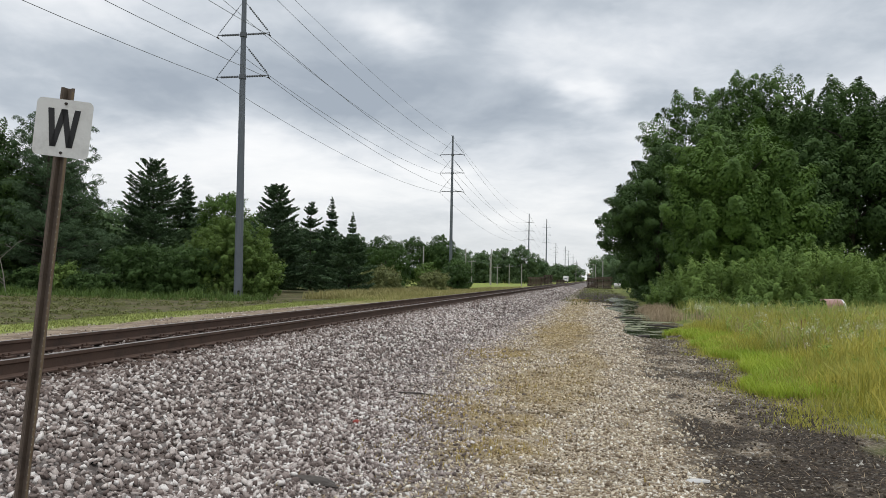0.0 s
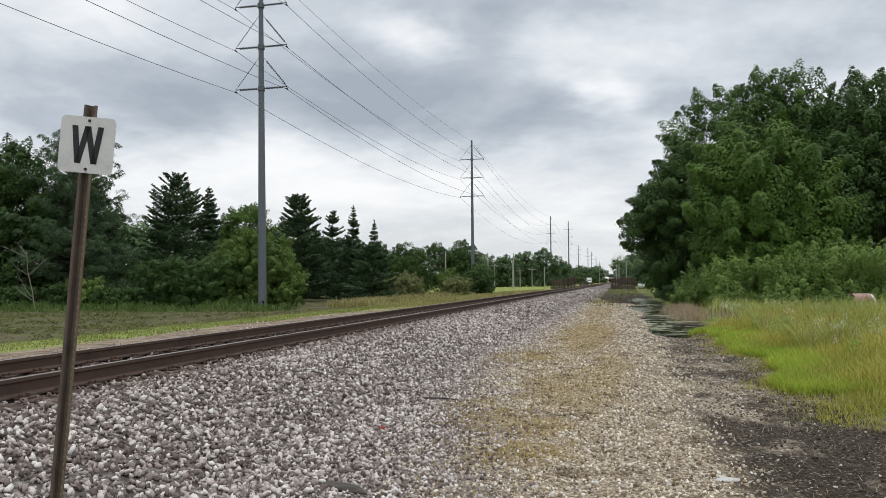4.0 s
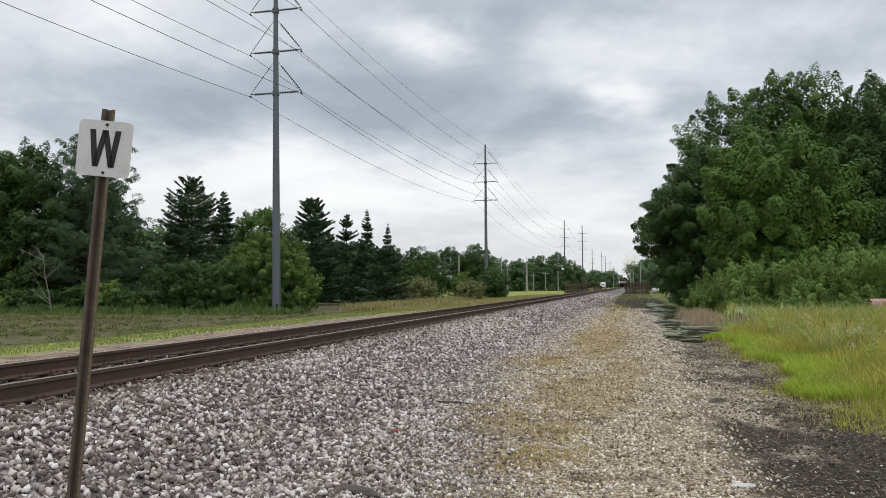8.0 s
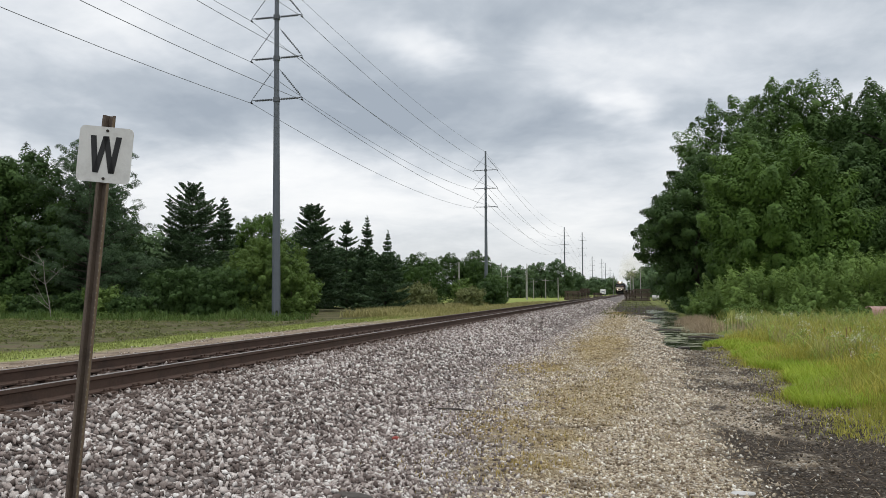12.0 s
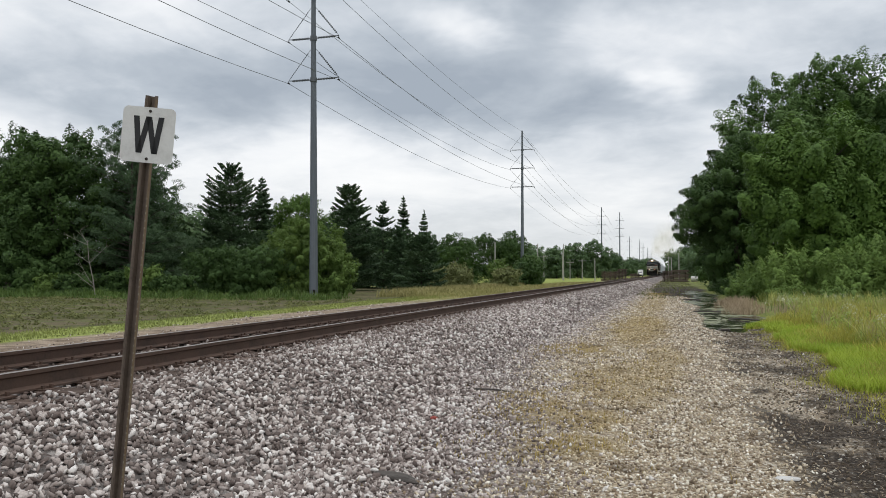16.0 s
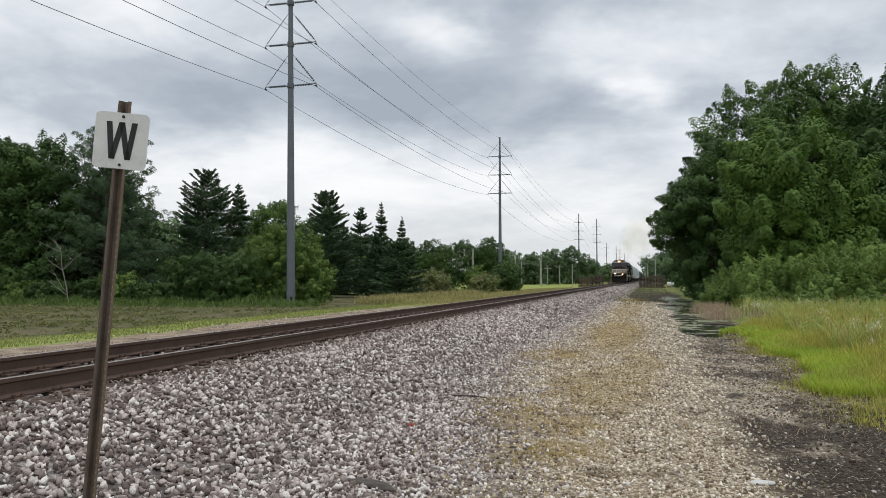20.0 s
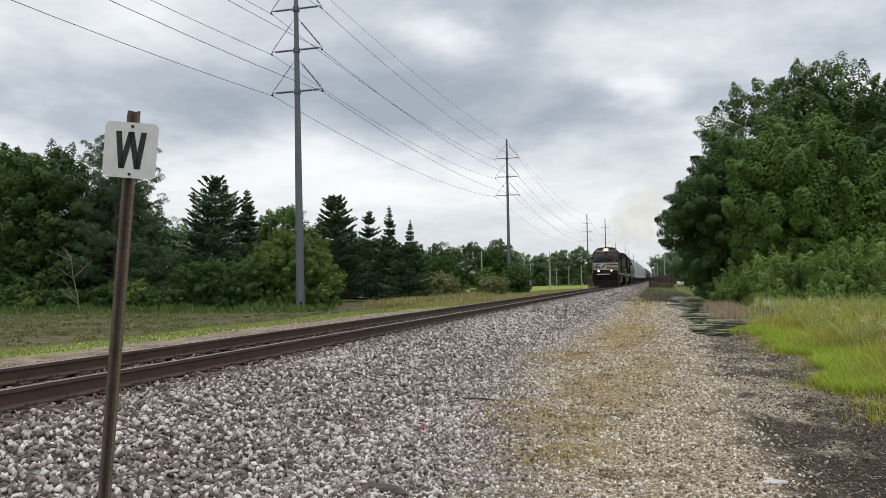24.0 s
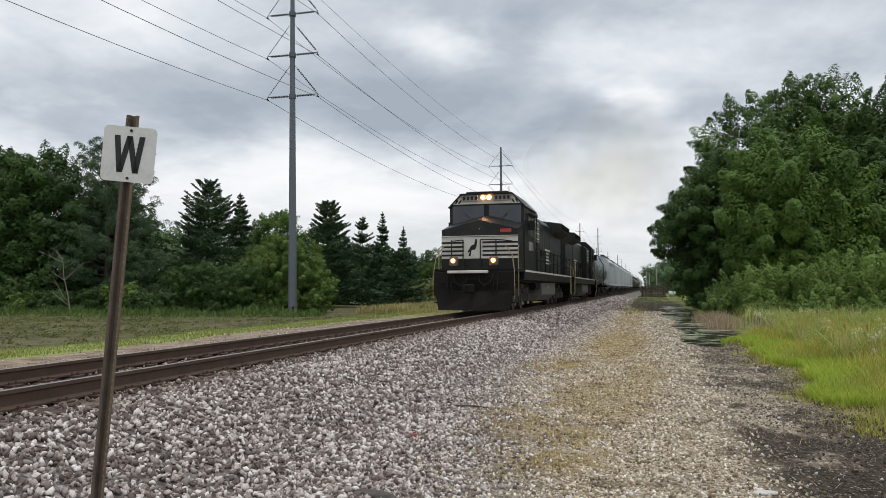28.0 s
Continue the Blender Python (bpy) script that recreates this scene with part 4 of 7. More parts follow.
def conifer(name, x, y, top, radius, low, mat, label, seed, style, group="", gap=0.5, per=26, power=0.85, droop=0.0, ragged=0.3):
    """A trunk with tiers of boughs; pine: flat plumes with gaps between, spruce: a close pointed cone."""
    g = np.random.default_rng(seed)
    z0 = float(ground_z(x, y)) - 0.02
    ob = thing(name, pose(x, y, z0), label, "tree", group)
    h = top - z0
    part("trunk", rod(B(), (0, 0, -0.2), (0, 0, h * 0.985), h * 0.017, 0.012, 8), m_bark, ob)
    pine = style == "pine"
    z, out, lim = low, [], B()
    while z < h - 0.1:
        t = (z - low) / (h - low)
        reach = radius * ((1 - t) ** power * min(1.0, 0.75 + t * 2) + 0.03) + 0.06
        n = int(g.integers(7, 11)) if t < 0.85 else 5
        q0 = g.uniform(0, FULL)
        for i in range(n):
            q = q0 + i * FULL / n + g.normal() * 0.2
            L = reach * (1 + g.normal() * ragged * 0.6 - ragged * 0.3)
            L = min(max(0.12, L), reach * 1.18)
            rise = (0.05 + 0.7 * t * t if pine else -0.18 + 0.75 * t * t) - droop + g.normal() * 0.07
            o = np.array([math.cos(q), math.sin(q), 0.0])
            side = np.array([-math.sin(q), math.cos(q), 0.0])
            m = max(14, int(per * 2.0 * (0.35 + L)))
            s = g.uniform(0.12, 1.0, m) ** 0.75
            bow = (0.16 if pine else 0.12) * s * s * L
            w = L * (0.33 * np.sin(np.pi * np.clip(s, 0, 0.9)) + 0.06)
            p = o * (L * s)[:, None] + side * (g.uniform(-1, 1, m) * w)[:, None]
            p[:, 2] = z + rise * L * s + bow + np.abs(g.normal(size=m)) * (0.05 if pine else 0.02) - (0 if pine else 0.10) * np.abs(g.normal(size=m)) * L ** 0.5
            nrm = unit(np.array([[0, 0, 0.8]]) + o * 0.4 + g.normal(size=(m, 3)) * 0.34)
            way_ = unit(o * 0.8 + side * g.normal(size=(m, 1)) * 0.6 + np.array([0, 0, 0.28 if pine else -0.05]) + g.normal(size=(m, 3)) * 0.3)
            b = unit(np.cross(nrm, way_))
            k = (g.uniform(0.6, 1.3, m) * (0.12 if L > 0.5 else 0.09))[:, None]
            out.append(leaf_tris(p, way_, b, k * (1.9 if pine else 1.8), k * (0.9 if pine else 0.95)))
            if L > 0.8:
                rod(lim, (0, 0, z), (o[0] * L * 0.75, o[1] * L * 0.75, z + rise * L * 0.75 + 0.08 * L), 0.03 * (1 - t) + 0.008, 0.006, 4)
        z += gap * g.uniform(0.65, 1.35) * (1.0 if t < 0.8 else 0.7)
    for i in range(14):
        out.append(leaf_tris(np.array([[g.normal() * 0.03, g.normal() * 0.03, h - 0.25 + 0.03 * i]]), unit(np.array([[g.normal() * 0.4, g.normal() * 0.4, 1.0]])), unit(g.normal(size=(1, 3))), 0.28, 0.07))
    v = np.concatenate(out)
    sheet("crown", v, np.arange(len(v)).reshape(-1, 3), mat, ob)
    part("bough", lim, m_bark, ob)
    return ob


def soft_pine(x, y, top, radius, low, label, seed, boughs=70, power=0.6, tuft=0.5, per=95, wild=0.35):
    """A long-needled pine: uneven limbs that carry soft upturned tufts, with sky between them."""
    g = np.random.default_rng(seed)
    z0 = float(ground_z(x, y)) - 0.02
    ob = thing("pine", pose(x, y, z0), label, "tree")
    h = top - z0
    part("trunk", rod(B(), (0, 0, -0.2), (0, 0, h * 0.98), h * 0.017, 0.02, 8), m_bark, ob)
    lim, at, axis = B(), [], []
    for i in range(boughs):
        t = ((i + 0.5) / boughs) ** 1.15
        z = low + (h - low) * t * 0.97
        L = radius * ((1 - t) ** power * min(1.0, 0.7 + t * 2) + 0.05) * (1 + g.uniform(-wild, wild * 0.6))
        q = i * 2.39996 + g.normal() * 0.35
        rise = 0.12 + 0.55 * t + g.normal() * 0.08
        o = np.array([math.cos(q), math.sin(q), 0.0])
        side = np.array([-math.sin(q), math.cos(q), 0.0])
        if L > 0.6:
            rod(lim, (0, 0, z), (o[0] * L * 0.9, o[1] * L * 0.9, z + rise * L * 0.9), 0.05 * (1 - t) + 0.012, 0.01, 5)
        for s in np.linspace(0.32, 1.0, max(2, int(2 + L * 2.4))):
            e = o * L * s + side * g.normal() * 0.2 * L * s
            at.append((e[0], e[1], z + rise * L * s + 0.06 * L * s * s + g.normal() * 0.1))
            axis.append(o * 0.35 + np.array([0, 0, 0.9]) + g.normal(size=3) * 0.15)
    at.append((0, 0, h - 0.15))
    axis.append(np.array([0, 0, 1.0]))
    v = plumes(g, np.array(at), unit(np.array(axis)), tuft, per, 0.036, 7.0, 0.42, 0.4)
    v[:, 2] = np.maximum(v[:, 2], 0.05)
    sheet("crown", v, np.arange(len(v)).reshape(-1, 3), m_needle, ob)
    part("bough", lim, m_bark, ob)
    return ob


# woods on the far side of the ditch
broadleaf("maple", 8.0, 50.0, 10.6, 4.3, 3.6, 0.6, m_leaf_maple, "full green maple with dense layered foliage at the wood's edge", 11, 210, 800, 0.98, 0.118, lobes=24, lift=0.6, slim=1.3, fill=1.6, space=0.92)
broadleaf("elm", 4.3, 60.5, 11.4, 3.0, 3.2, 1.6, m_leaf_dark, "dark leafy tree with boughs reaching over the ditch", 12, 200, 430, 0.78, 0.115, lobes=18, lift=0.0, fill=1.5, space=0.85, extra=((-3.0, -1.0, 5.4, 1.1, 1.2, 0.6), (-3.1, 0.3, 4.0, 1.0, 1.0, 0.5), (-2.5, -0.6, 7.2, 1.1, 1.1, 0.7), (-1.6, 0.0, 2.4, 1.0, 1.0, 0.8), (0.3, -0.5, 1.4, 1.6, 1.0, 1.2), (1.8, -0.5, 1.6, 1.4, 1.0, 1.3)))
broadleaf("cottonwood", 9.6, 64.3, 16.4, 5.0, 4.2, 4.0, m_leaf_cotton, "tall open-topped cottonwood behind the maple", 13, 300, 290, 0.78, 0.13, lobes=26, fill=0.8, space=1.0, extra=((-4.7, 0, 12.4, 1.2, 1.2, 1.6), (-3.4, 0, 14.2, 1.2, 1.2, 1.3), (-1.6, 0, 15.0, 1.2, 1.2, 1.2), (0.8, 0, 15.7, 1.3, 1.3, 1.2), (3.0, 0, 15.6, 1.3, 1.3, 1.4), (4.6, 0, 15.3, 1.1, 1.1, 1.4), (5.2, 0, 12.6, 1.3, 1.3, 1.8), (-5.4, -1, 10.4, 1.1, 1.1, 1.5)))
broadleaf("cottonwood", 17.2, 60.0, 16.2, 4.9, 4.2, 1.5, m_leaf_dark, "tall cottonwood with fluttering pale leaves", 14, 220, 320, 0.92, 0.14, lobes=26, fill=1.3)
broadleaf("cottonwood", 14.4, 66.5, 17.0, 4.8, 4.0, 3.0, m_leaf_cotton, "tall cottonwood deep in the wood", 24, 200, 150, 0.78, 0.17, lobes=22, fill=1.4)
broadleaf("oak", 20.6, 66.0, 14.6, 4.4, 4.0, 1.0, m_leaf_dark, "dark shaded tree deep in the wood", 25, 160, 120, 0.8, 0.18, lobes=18, fill=1.6)
broadleaf("oak", 13.3, 57.0, 10.5, 3.6, 3.4, 0.6, m_leaf_dark, "dark shaded tree deep in the wood", 15, 200, 150, 0.7, 0.16, fill=1.3)
broadleaf("oak", 24.5, 62.0, 15.6, 4.8, 4.3, 0.6, m_leaf_dark, "dark shaded tree deep in the wood", 16, 200, 130, 0.8, 0.18, lobes=18, fill=1.4)
broadleaf("oak", 21.0, 52.0, 9.2, 3.4, 3.0, 0.4, m_leaf_dark, "dark shaded tree deep in the wood", 17, 170, 130, 0.62, 0.16, fill=1.3)
broadleaf("elm", 5.2, 78.0, 9.5, 4.0, 4.3, 0.5, m_leaf_dark, "dark leafy tree further along the ditch", 18, 160, 110, 0.75, 0.17)
broadleaf("elm", 6.4, 98.0, 10.0, 4.4, 5.8, 0.4, m_leaf_dark, "dark leafy tree further along the ditch", 19, 150, 90, 0.85, 0.2)
broadleaf("elm", 7.6, 128.0, 10.0, 4.2, 7.5, 0.4, m_leaf_dark, "dark leafy tree further along the ditch", 20, 140, 80, 0.95, 0.24)
broadleaf("elm", 8.6, 175.0, 10.0, 5.0, 12.0, 0.2, m_leaf_far, "distant leafy trees along the line", 21, 140, 70, 1.2, 0.32)
broadleaf("elm", 7.6, 235.0, 10.5, 6.0, 16.0, 0.2, m_leaf_far, "distant leafy trees along the line", 22, 140, 70, 1.5, 0.4)
broadleaf("wood", 5.5, 430.0, 14.5, 11.0, 20.0, 0.2, m_leaf_far, "distant wood that closes the line's far end", 23, 160, 70, 2.2, 0.7)
for i, (x, y, top, rx) in enumerate(((6.3, 45.5, 2.6, 2.0), (8.6, 43.8, 2.8, 1.9), (10.9, 43.6, 3.2, 2.2), (4.6, 49.5, 1.8, 1.4), (13.2, 46.0, 2.7, 1.5), (15.6, 47.5, 2.3, 1.5))):
    broadleaf("willow_bush", x, y, top, rx, 1.5, 0.05, m_leaf_willow, "pale feathery willow bush before the wood", 31 + i, 180, 180, 0.42, 0.055, lobes=13, category="bush", trunk=False, lift=1.1, long=2.8, slim=2.1, group="willow bushes")
for i, (x, y, top, rx) in enumerate(((3.6, 47.0, 1.0, 0.9), (5.2, 42.5, 0.9, 1.0), (7.2, 40.5, 0.8, 1.0), (9.4, 39.5, 0.75, 1.0))):
    broadleaf("weed_clump", x, y, top, rx, 0.8, 0.02, m_leaf_shrub, "leafy green weeds before the willows", 131 + i, 60, 70, 0.25, 0.075, lobes=7, category="bush", trunk=False, lift=0.9, long=1.6, group="weed clumps")

# dark-leaved bushes added to stand for the shade under the trees here
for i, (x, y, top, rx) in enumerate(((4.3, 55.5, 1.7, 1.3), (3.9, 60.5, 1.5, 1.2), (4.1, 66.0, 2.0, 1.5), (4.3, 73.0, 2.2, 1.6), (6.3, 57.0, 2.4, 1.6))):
    broadleaf("dogwood_shrub", x, y, top, rx, 1.4, 0.02, m_leaf_dark, "dark undergrowth added in place of shade beneath the trees by the ditch", 151 + i, 90, 90, 0.34, 0.085, lobes=8, category="bush", trunk=False, group="ditch undergrowth")

# the other side of the line
broadleaf("ash", -47.3, 52.0, 13.2, 5.0, 4.2, 0.4, m_leaf_dark, "broad green tree at the field's edge", 41, 320, 200, 0.72, 0.15, lobes=22, fill=2.0)
broadleaf("ash", -55.5, 56.0, 13.6, 5.2, 4.4, 0.6, m_leaf_dark, "broad green tree at the field's edge", 42, 220, 120, 0.75, 0.16)
soft_pine(-40.3, 52.5, 13.2, 5.0, 0.6, "large dark pine with ragged reaching boughs", 43, 96, 0.5, 0.5, 95, 0.45)
conifer("pine", -42.6, 56.5, 11.6, 4.4, 0.5, m_needle2, "dark pine close behind its neighbour", 143, "pine", gap=0.5, per=36, power=0.7, ragged=0.3)
broadleaf("ash", -44.5, 58.0, 11.0, 4.4, 3.4, 0.4, m_leaf_dark, "dark tree behind the pine", 44, 190, 120, 0.75, 0.16, fill=1.8)
conifer("pine", -36.8, 61.0, 10.7, 4.5, 0.2, m_needle, "dark pine with layered boughs", 45, "pine", gap=0.46, per=58, power=0.68, ragged=0.34)
conifer("spruce", -34.6, 62.5, 9.8, 2.0, 0.3, m_needle2, "dark spruce beside the pine", 46, "spruce", gap=0.34, per=40, power=0.75)
broadleaf("ash", -36.6, 73.0, 9.4, 4.3, 3.0, 0.6, m_leaf_maple, "round-topped green tree behind the shrubs", 47, 300, 110, 0.5, 0.13)
conifer("pine", -28.1, 66.5, 9.2, 3.1, 0.2, m_needle, "dark pine with a dense rounded top", 48, "pine", gap=0.42, per=52, power=0.55, ragged=0.3)
conifer("pine", -28.4, 76.0, 8.8, 2.2, 0.3, m_needle2, "slim dark pine in a row", 49, "pine", gap=0.62, per=46, power=0.7, ragged=0.4)
conifer("spruce", -26.9, 78.0, 9.4, 2.0, 0.2, m_needle2, "slim pointed spruce in a row", 50, "spruce", gap=0.36, per=44, power=1.0)
conifer("spruce", -25.3, 80.0, 8.0, 1.7, 0.2, m_needle2, "slim pointed spruce in a row", 51, "spruce", gap=0.36, per=44, power=1.0)
conifer("spruce", -31.0, 79.0, 6.2, 2.4, 0.1, m_needle2, "broad dark spruce in a row", 52, "spruce", gap=0.36, per=40)
conifer("fir", -20.0, 62.5, 4.5, 2.4, 0.1, m_needle, "low layered fir with spreading boughs", 53, "pine", gap=0.38, per=46, power=0.5, ragged=0.2)
conifer("fir", -23.2, 66.5, 5.4, 2.5, 0.1, m_needle2, "low layered fir with spreading boughs", 54, "pine", gap=0.40, per=44, power=0.6, ragged=0.2)
broadleaf("shrub_tree", -25.0, 51.6, 5.45, 3.0, 2.3, 0.15, m_leaf_shrub, "pale green many-stemmed shrub behind the power pole", 55, 300, 190, 0.40, 0.08, lobes=16)
broadleaf("shrub_tree", -22.9, 51.2, 3.0, 1.8, 1.4, 0.05, m_leaf_shrub, "pale green shrub at the foot of the pole", 56, 150, 100, 0.3, 0.085, trunk=False, category="bush")
broadleaf("dogwood_shrub", -29.2, 49.6, 3.5, 4.3, 1.8, 0.02, m_leaf_dark, "dark green thicket at the field's edge", 57, 330, 160, 0.38, 0.085, lobes=18, trunk=False, category="bush")
for i in range(9):
    x = -32.6 - i * 2.7
    broadleaf("hedge_shrub", x, 47.2 + (i % 3) * 0.5, 1.45 + 0.4 * ((i * 7) % 4) / 2, 1.6, 1.1, 0.02, m_leaf_shrub if i % 3 == 1 else m_leaf_dark, "low leafy undergrowth at the field's edge", 60 + i, 110, 80, 0.26, 0.09, lobes=9, trunk=False, category="bush", group="field edge undergrowth")
broadleaf("olive_bush", -20.0, 72.0, 2.5, 2.7, 1.7, 0.02, m_leaf_olive, "brownish olive bush in tall grass", 70, 150, 90, 0.32, 0.09, trunk=False, category="bush", lift=0.8)
broadleaf("olive_bush", -16.6, 80.0, 2.2, 1.5, 1.3, 0.02, m_leaf_olive, "brownish olive bush in tall grass", 71, 90, 80, 0.3, 0.09, trunk=False, category="bush", lift=0.8)
broadleaf("round_bush", -18.7, 86.0, 2.9, 1.1, 1.0, 0.02, m_leaf_shrub, "small rounded green bush in grass", 72, 90, 80, 0.32, 0.1, trunk=False, category="bush")
broadleaf("round_bush", -16.2, 89.0, 3.2, 2.0, 1.8, 0.02, m_leaf_dark, "dark rounded bush in tall grass", 73, 120, 80, 0.36, 0.11, trunk=False, category="bush")
for i, (x, y, top, rx, ry) in enumerate(((-31.2, 115, 7.8, 3.8, 3.4), (-28.4, 125, 8.5, 4.0, 3.6), (-24.6, 124, 7.0, 2.8, 2.3), (-19.2, 108, 3.9, 2.2, 2.0), (-26.4, 132, 8.6, 3.2, 2.8), (-36.5, 118, 7.2, 3.6, 3.2), (-40.0, 110, 7.4, 3.2, 2.8))):
    broadleaf("ash", x, y, top, rx, ry, 0.2, m_leaf_dark, "dark green roadside tree in a row", 80 + i, 180, 150, 0.66, 0.115, lobes=16, lift=0.3, slim=0.75, fill=1.5, group="roadside trees")
for i, (x, y, top, rx, ry) in enumerate(((-33.0, 232, 9.6, 4.8, 4.8), (-28.0, 242, 11.0, 5.2, 4.8), (-22.4, 246, 11.4, 4.6, 4.8), (-39.5, 225, 8.6, 4.8, 4.8), (-45.5, 220, 8.6, 4.8, 4.8), (-18.6, 262, 8.2, 3.2, 3.8))):
    broadleaf("maple", x, y, top, rx, ry, 0.2, m_leaf_far, "distant green tree beyond the lawn", 90 + i, 150, 80, 1.0, 0.24, lobes=16, lift=0.3, slim=0.75, fill=1.5, group="distant trees")
for i, (x, y, top, rx, ry) in enumerate(((-31.0, 410, 10.0, 8, 8), (-22.0, 430, 9.2, 8, 8), (-40.0, 380, 10.5, 9, 8), (-17.0, 520, 10.0, 9, 9), (-60, 330, 12.5, 12, 9), (-75, 260, 12.5, 12, 9), (-62, 150, 10.5, 9, 7), (-52, 120, 8.5, 7, 6), (-70, 100, 10.5, 9, 7), (-66, 64, 10.5, 7, 6), (34, 66, 14.5, 7, 6), (44, 70, 14.5, 8, 6))):
    broadleaf("wood", x, y, top, rx, ry, 0.2, m_leaf_far, "distant patch of woodland", 100 + i, 130, 70, 1.6, 0.42, lift=0.3, slim=0.75, fill=1.5, group="distant woods")
for i, (x0, x1, y, top) in enumerate(((-700, -30, 760, 15.0), (10, 700, 620, 17.0))):
    g = np.random.default_rng(120 + i)
    m = 16000
    p = np.stack([g.uniform(x0, x1, m), y + g.normal(size=m) * 12, np.abs(g.uniform(0, 1, m)) ** 0.8], -1)
    p[:, 2] *= top * (0.72 + 0.28 * np.sin(p[:, 0] * 0.11) * np.sin(p[:, 0] * 0.037 + 1))
    v = leaves(g, p, np.tile([[0, -1.0, 0.3]], (m, 1)), 1, 2.6, 0.4)
    v[:, 2] = np.maximum(v[:, 2], 0.05)
    tagged(sheet("tree_line", v, np.arange(len(v)).reshape(-1, 3), m_leaf_far), "distant line of woods on the horizon", "woods", kind="stuff")

# a small bare tree at the field's edge
bm = B()
g = random.Random(9)


def twig(a, way, L, r, depth):
    """A branch in three bent lengths, with side branches along it."""
    for k in range(3):
        way = (way + Vector((g.uniform(-0.16, 0.16), g.uniform(-0.16, 0.16), g.uniform(-0.02, 0.10)))).normalized()
        b = a + way * L / 3
        rod(bm, a, b, r * (1 - k * 0.2), r * (0.8 - k * 0.2), 5)
        if depth:
            for q in range(2 if depth > 1 or k else 1):
                side = Vector((g.choice((-1, 1)) * g.uniform(0.5, 1.0), g.uniform(-0.6, 0.6), g.uniform(0.25, 0.8))).normalized()
                twig(a.lerp(b, g.uniform(0.5, 1.0)), side, L * g.uniform(0.28, 0.45), r * 0.5, depth - 1)
        a = b


bare = thing("bare_tree", pose(-37.3, 45.0, -0.03), "small bare dead tree at the field's edge", "tree")
twig(Vector((0, 0, -0.1)), Vector((-0.12, 0, 1)).normalized(), 4.0, 0.04, 2)
part("trunk", bm, m_deadwood, bare)

# ---- train: x to its right side as seen from ahead, y from the front coupler back, z up from the rail ----


def wheelset(parent, y, r=0.51):
    bm = B()
    for s in (-1, 1):
        rod(bm, (s * 0.68, 0, 0), (s * 0.80, 0, 0), r, r, 20)
        rod(bm, (s * 0.66, 0, 0), (s * 0.69, 0, 0), r + 0.03, r + 0.03, 20)
        for q in range(6):
            a = q * FULL / 6
            rod(bm, (s * 0.80, math.cos(a) * r * 0.55, math.sin(a) * r * 0.55), (s * 0.815, math.cos(a) * r * 0.55, math.sin(a) * r * 0.55), 0.06, 0.05, 6)
    rod(bm, (-0.9, 0, 0), (0.9, 0, 0), 0.09, 0.09, 8)
    ob = part("wheelset", bm, m_wheel, parent)
    ob.location = (0, y, r)
    return ob


def bogie(parent, y, axles, gap, mat):
    """The frame over the wheels: a beam on each side with axle boxes and springs."""
    span_ = gap * (axles - 1) / 2
    for s in (-1, 1):
        x0, x1 = sorted((s * 0.90, s * 1.06))
        out = [(y - span_ - 0.45, 0.62), (y - span_ - 0.25, 0.92), (y + span_ + 0.25, 0.92), (y + span_ + 0.45, 0.62), (y + span_ + 0.3, 0.45), (y + span_ - 0.35, 0.62), (y - span_ + 0.35, 0.62), (y - span_ - 0.3, 0.45)]
        frame_ = part("side_frame", side_prism(B(), out, x0, x1), mat, parent)
        for i in range(axles):
            q = y - span_ + i * gap
            part("axle_box", box(B(), min(s * 1.02, s * 1.16), max(s * 1.02, s * 1.16), q - 0.17, q + 0.17, 0.33, 0.68, 0.03), mat, frame_)
            if i < axles - 1:
                for e in (0.36, 0.64):
                    part("spring", rod(B(), (s * 1.1, q + gap * e, 0.35), (s * 1.1, q + gap * e, 0.85), 0.085, 0.085, 8), mat, frame_)
        if axles == 3:
            part("brake_cylinder", rod(B(), (s * 1.12, y - 0.6, 0.98), (s * 1.12, y + 0.1, 0.98), 0.11, 0.11, 10), mat, frame_)
            part("brake_pipe", pipe(B(), [(s * 1.13, y - span_, 0.95), (s * 1.15, y - span_ * 0.5, 0.8), (s * 1.15, y + span_ * 0.5, 0.8), (s * 1.13, y + span_, 0.95)], 0.02), mat, frame_)
    part("bolster", box(B(), -0.95, 0.95, y - 0.35, y + 0.35, 0.55, 0.95, 0.04), mat, parent)


def coupler(parent, y, way):
    bm = box(B(), -0.09, 0.09, min(y, y + way * 0.8), max(y, y + way * 0.8), 0.78, 0.98, 0.02)
    box(bm, -0.17, 0.17, min(y - way * 0.12, y + way * 0.18), max(y - way * 0.12, y + way * 0.18), 0.72, 1.04, 0.04)
    box(bm, -0.2, -0.08, min(y - way * 0.22, y), max(y - way * 0.22, y), 0.74, 1.02, 0.03)
    part("coupler", bm, m_grime, parent)


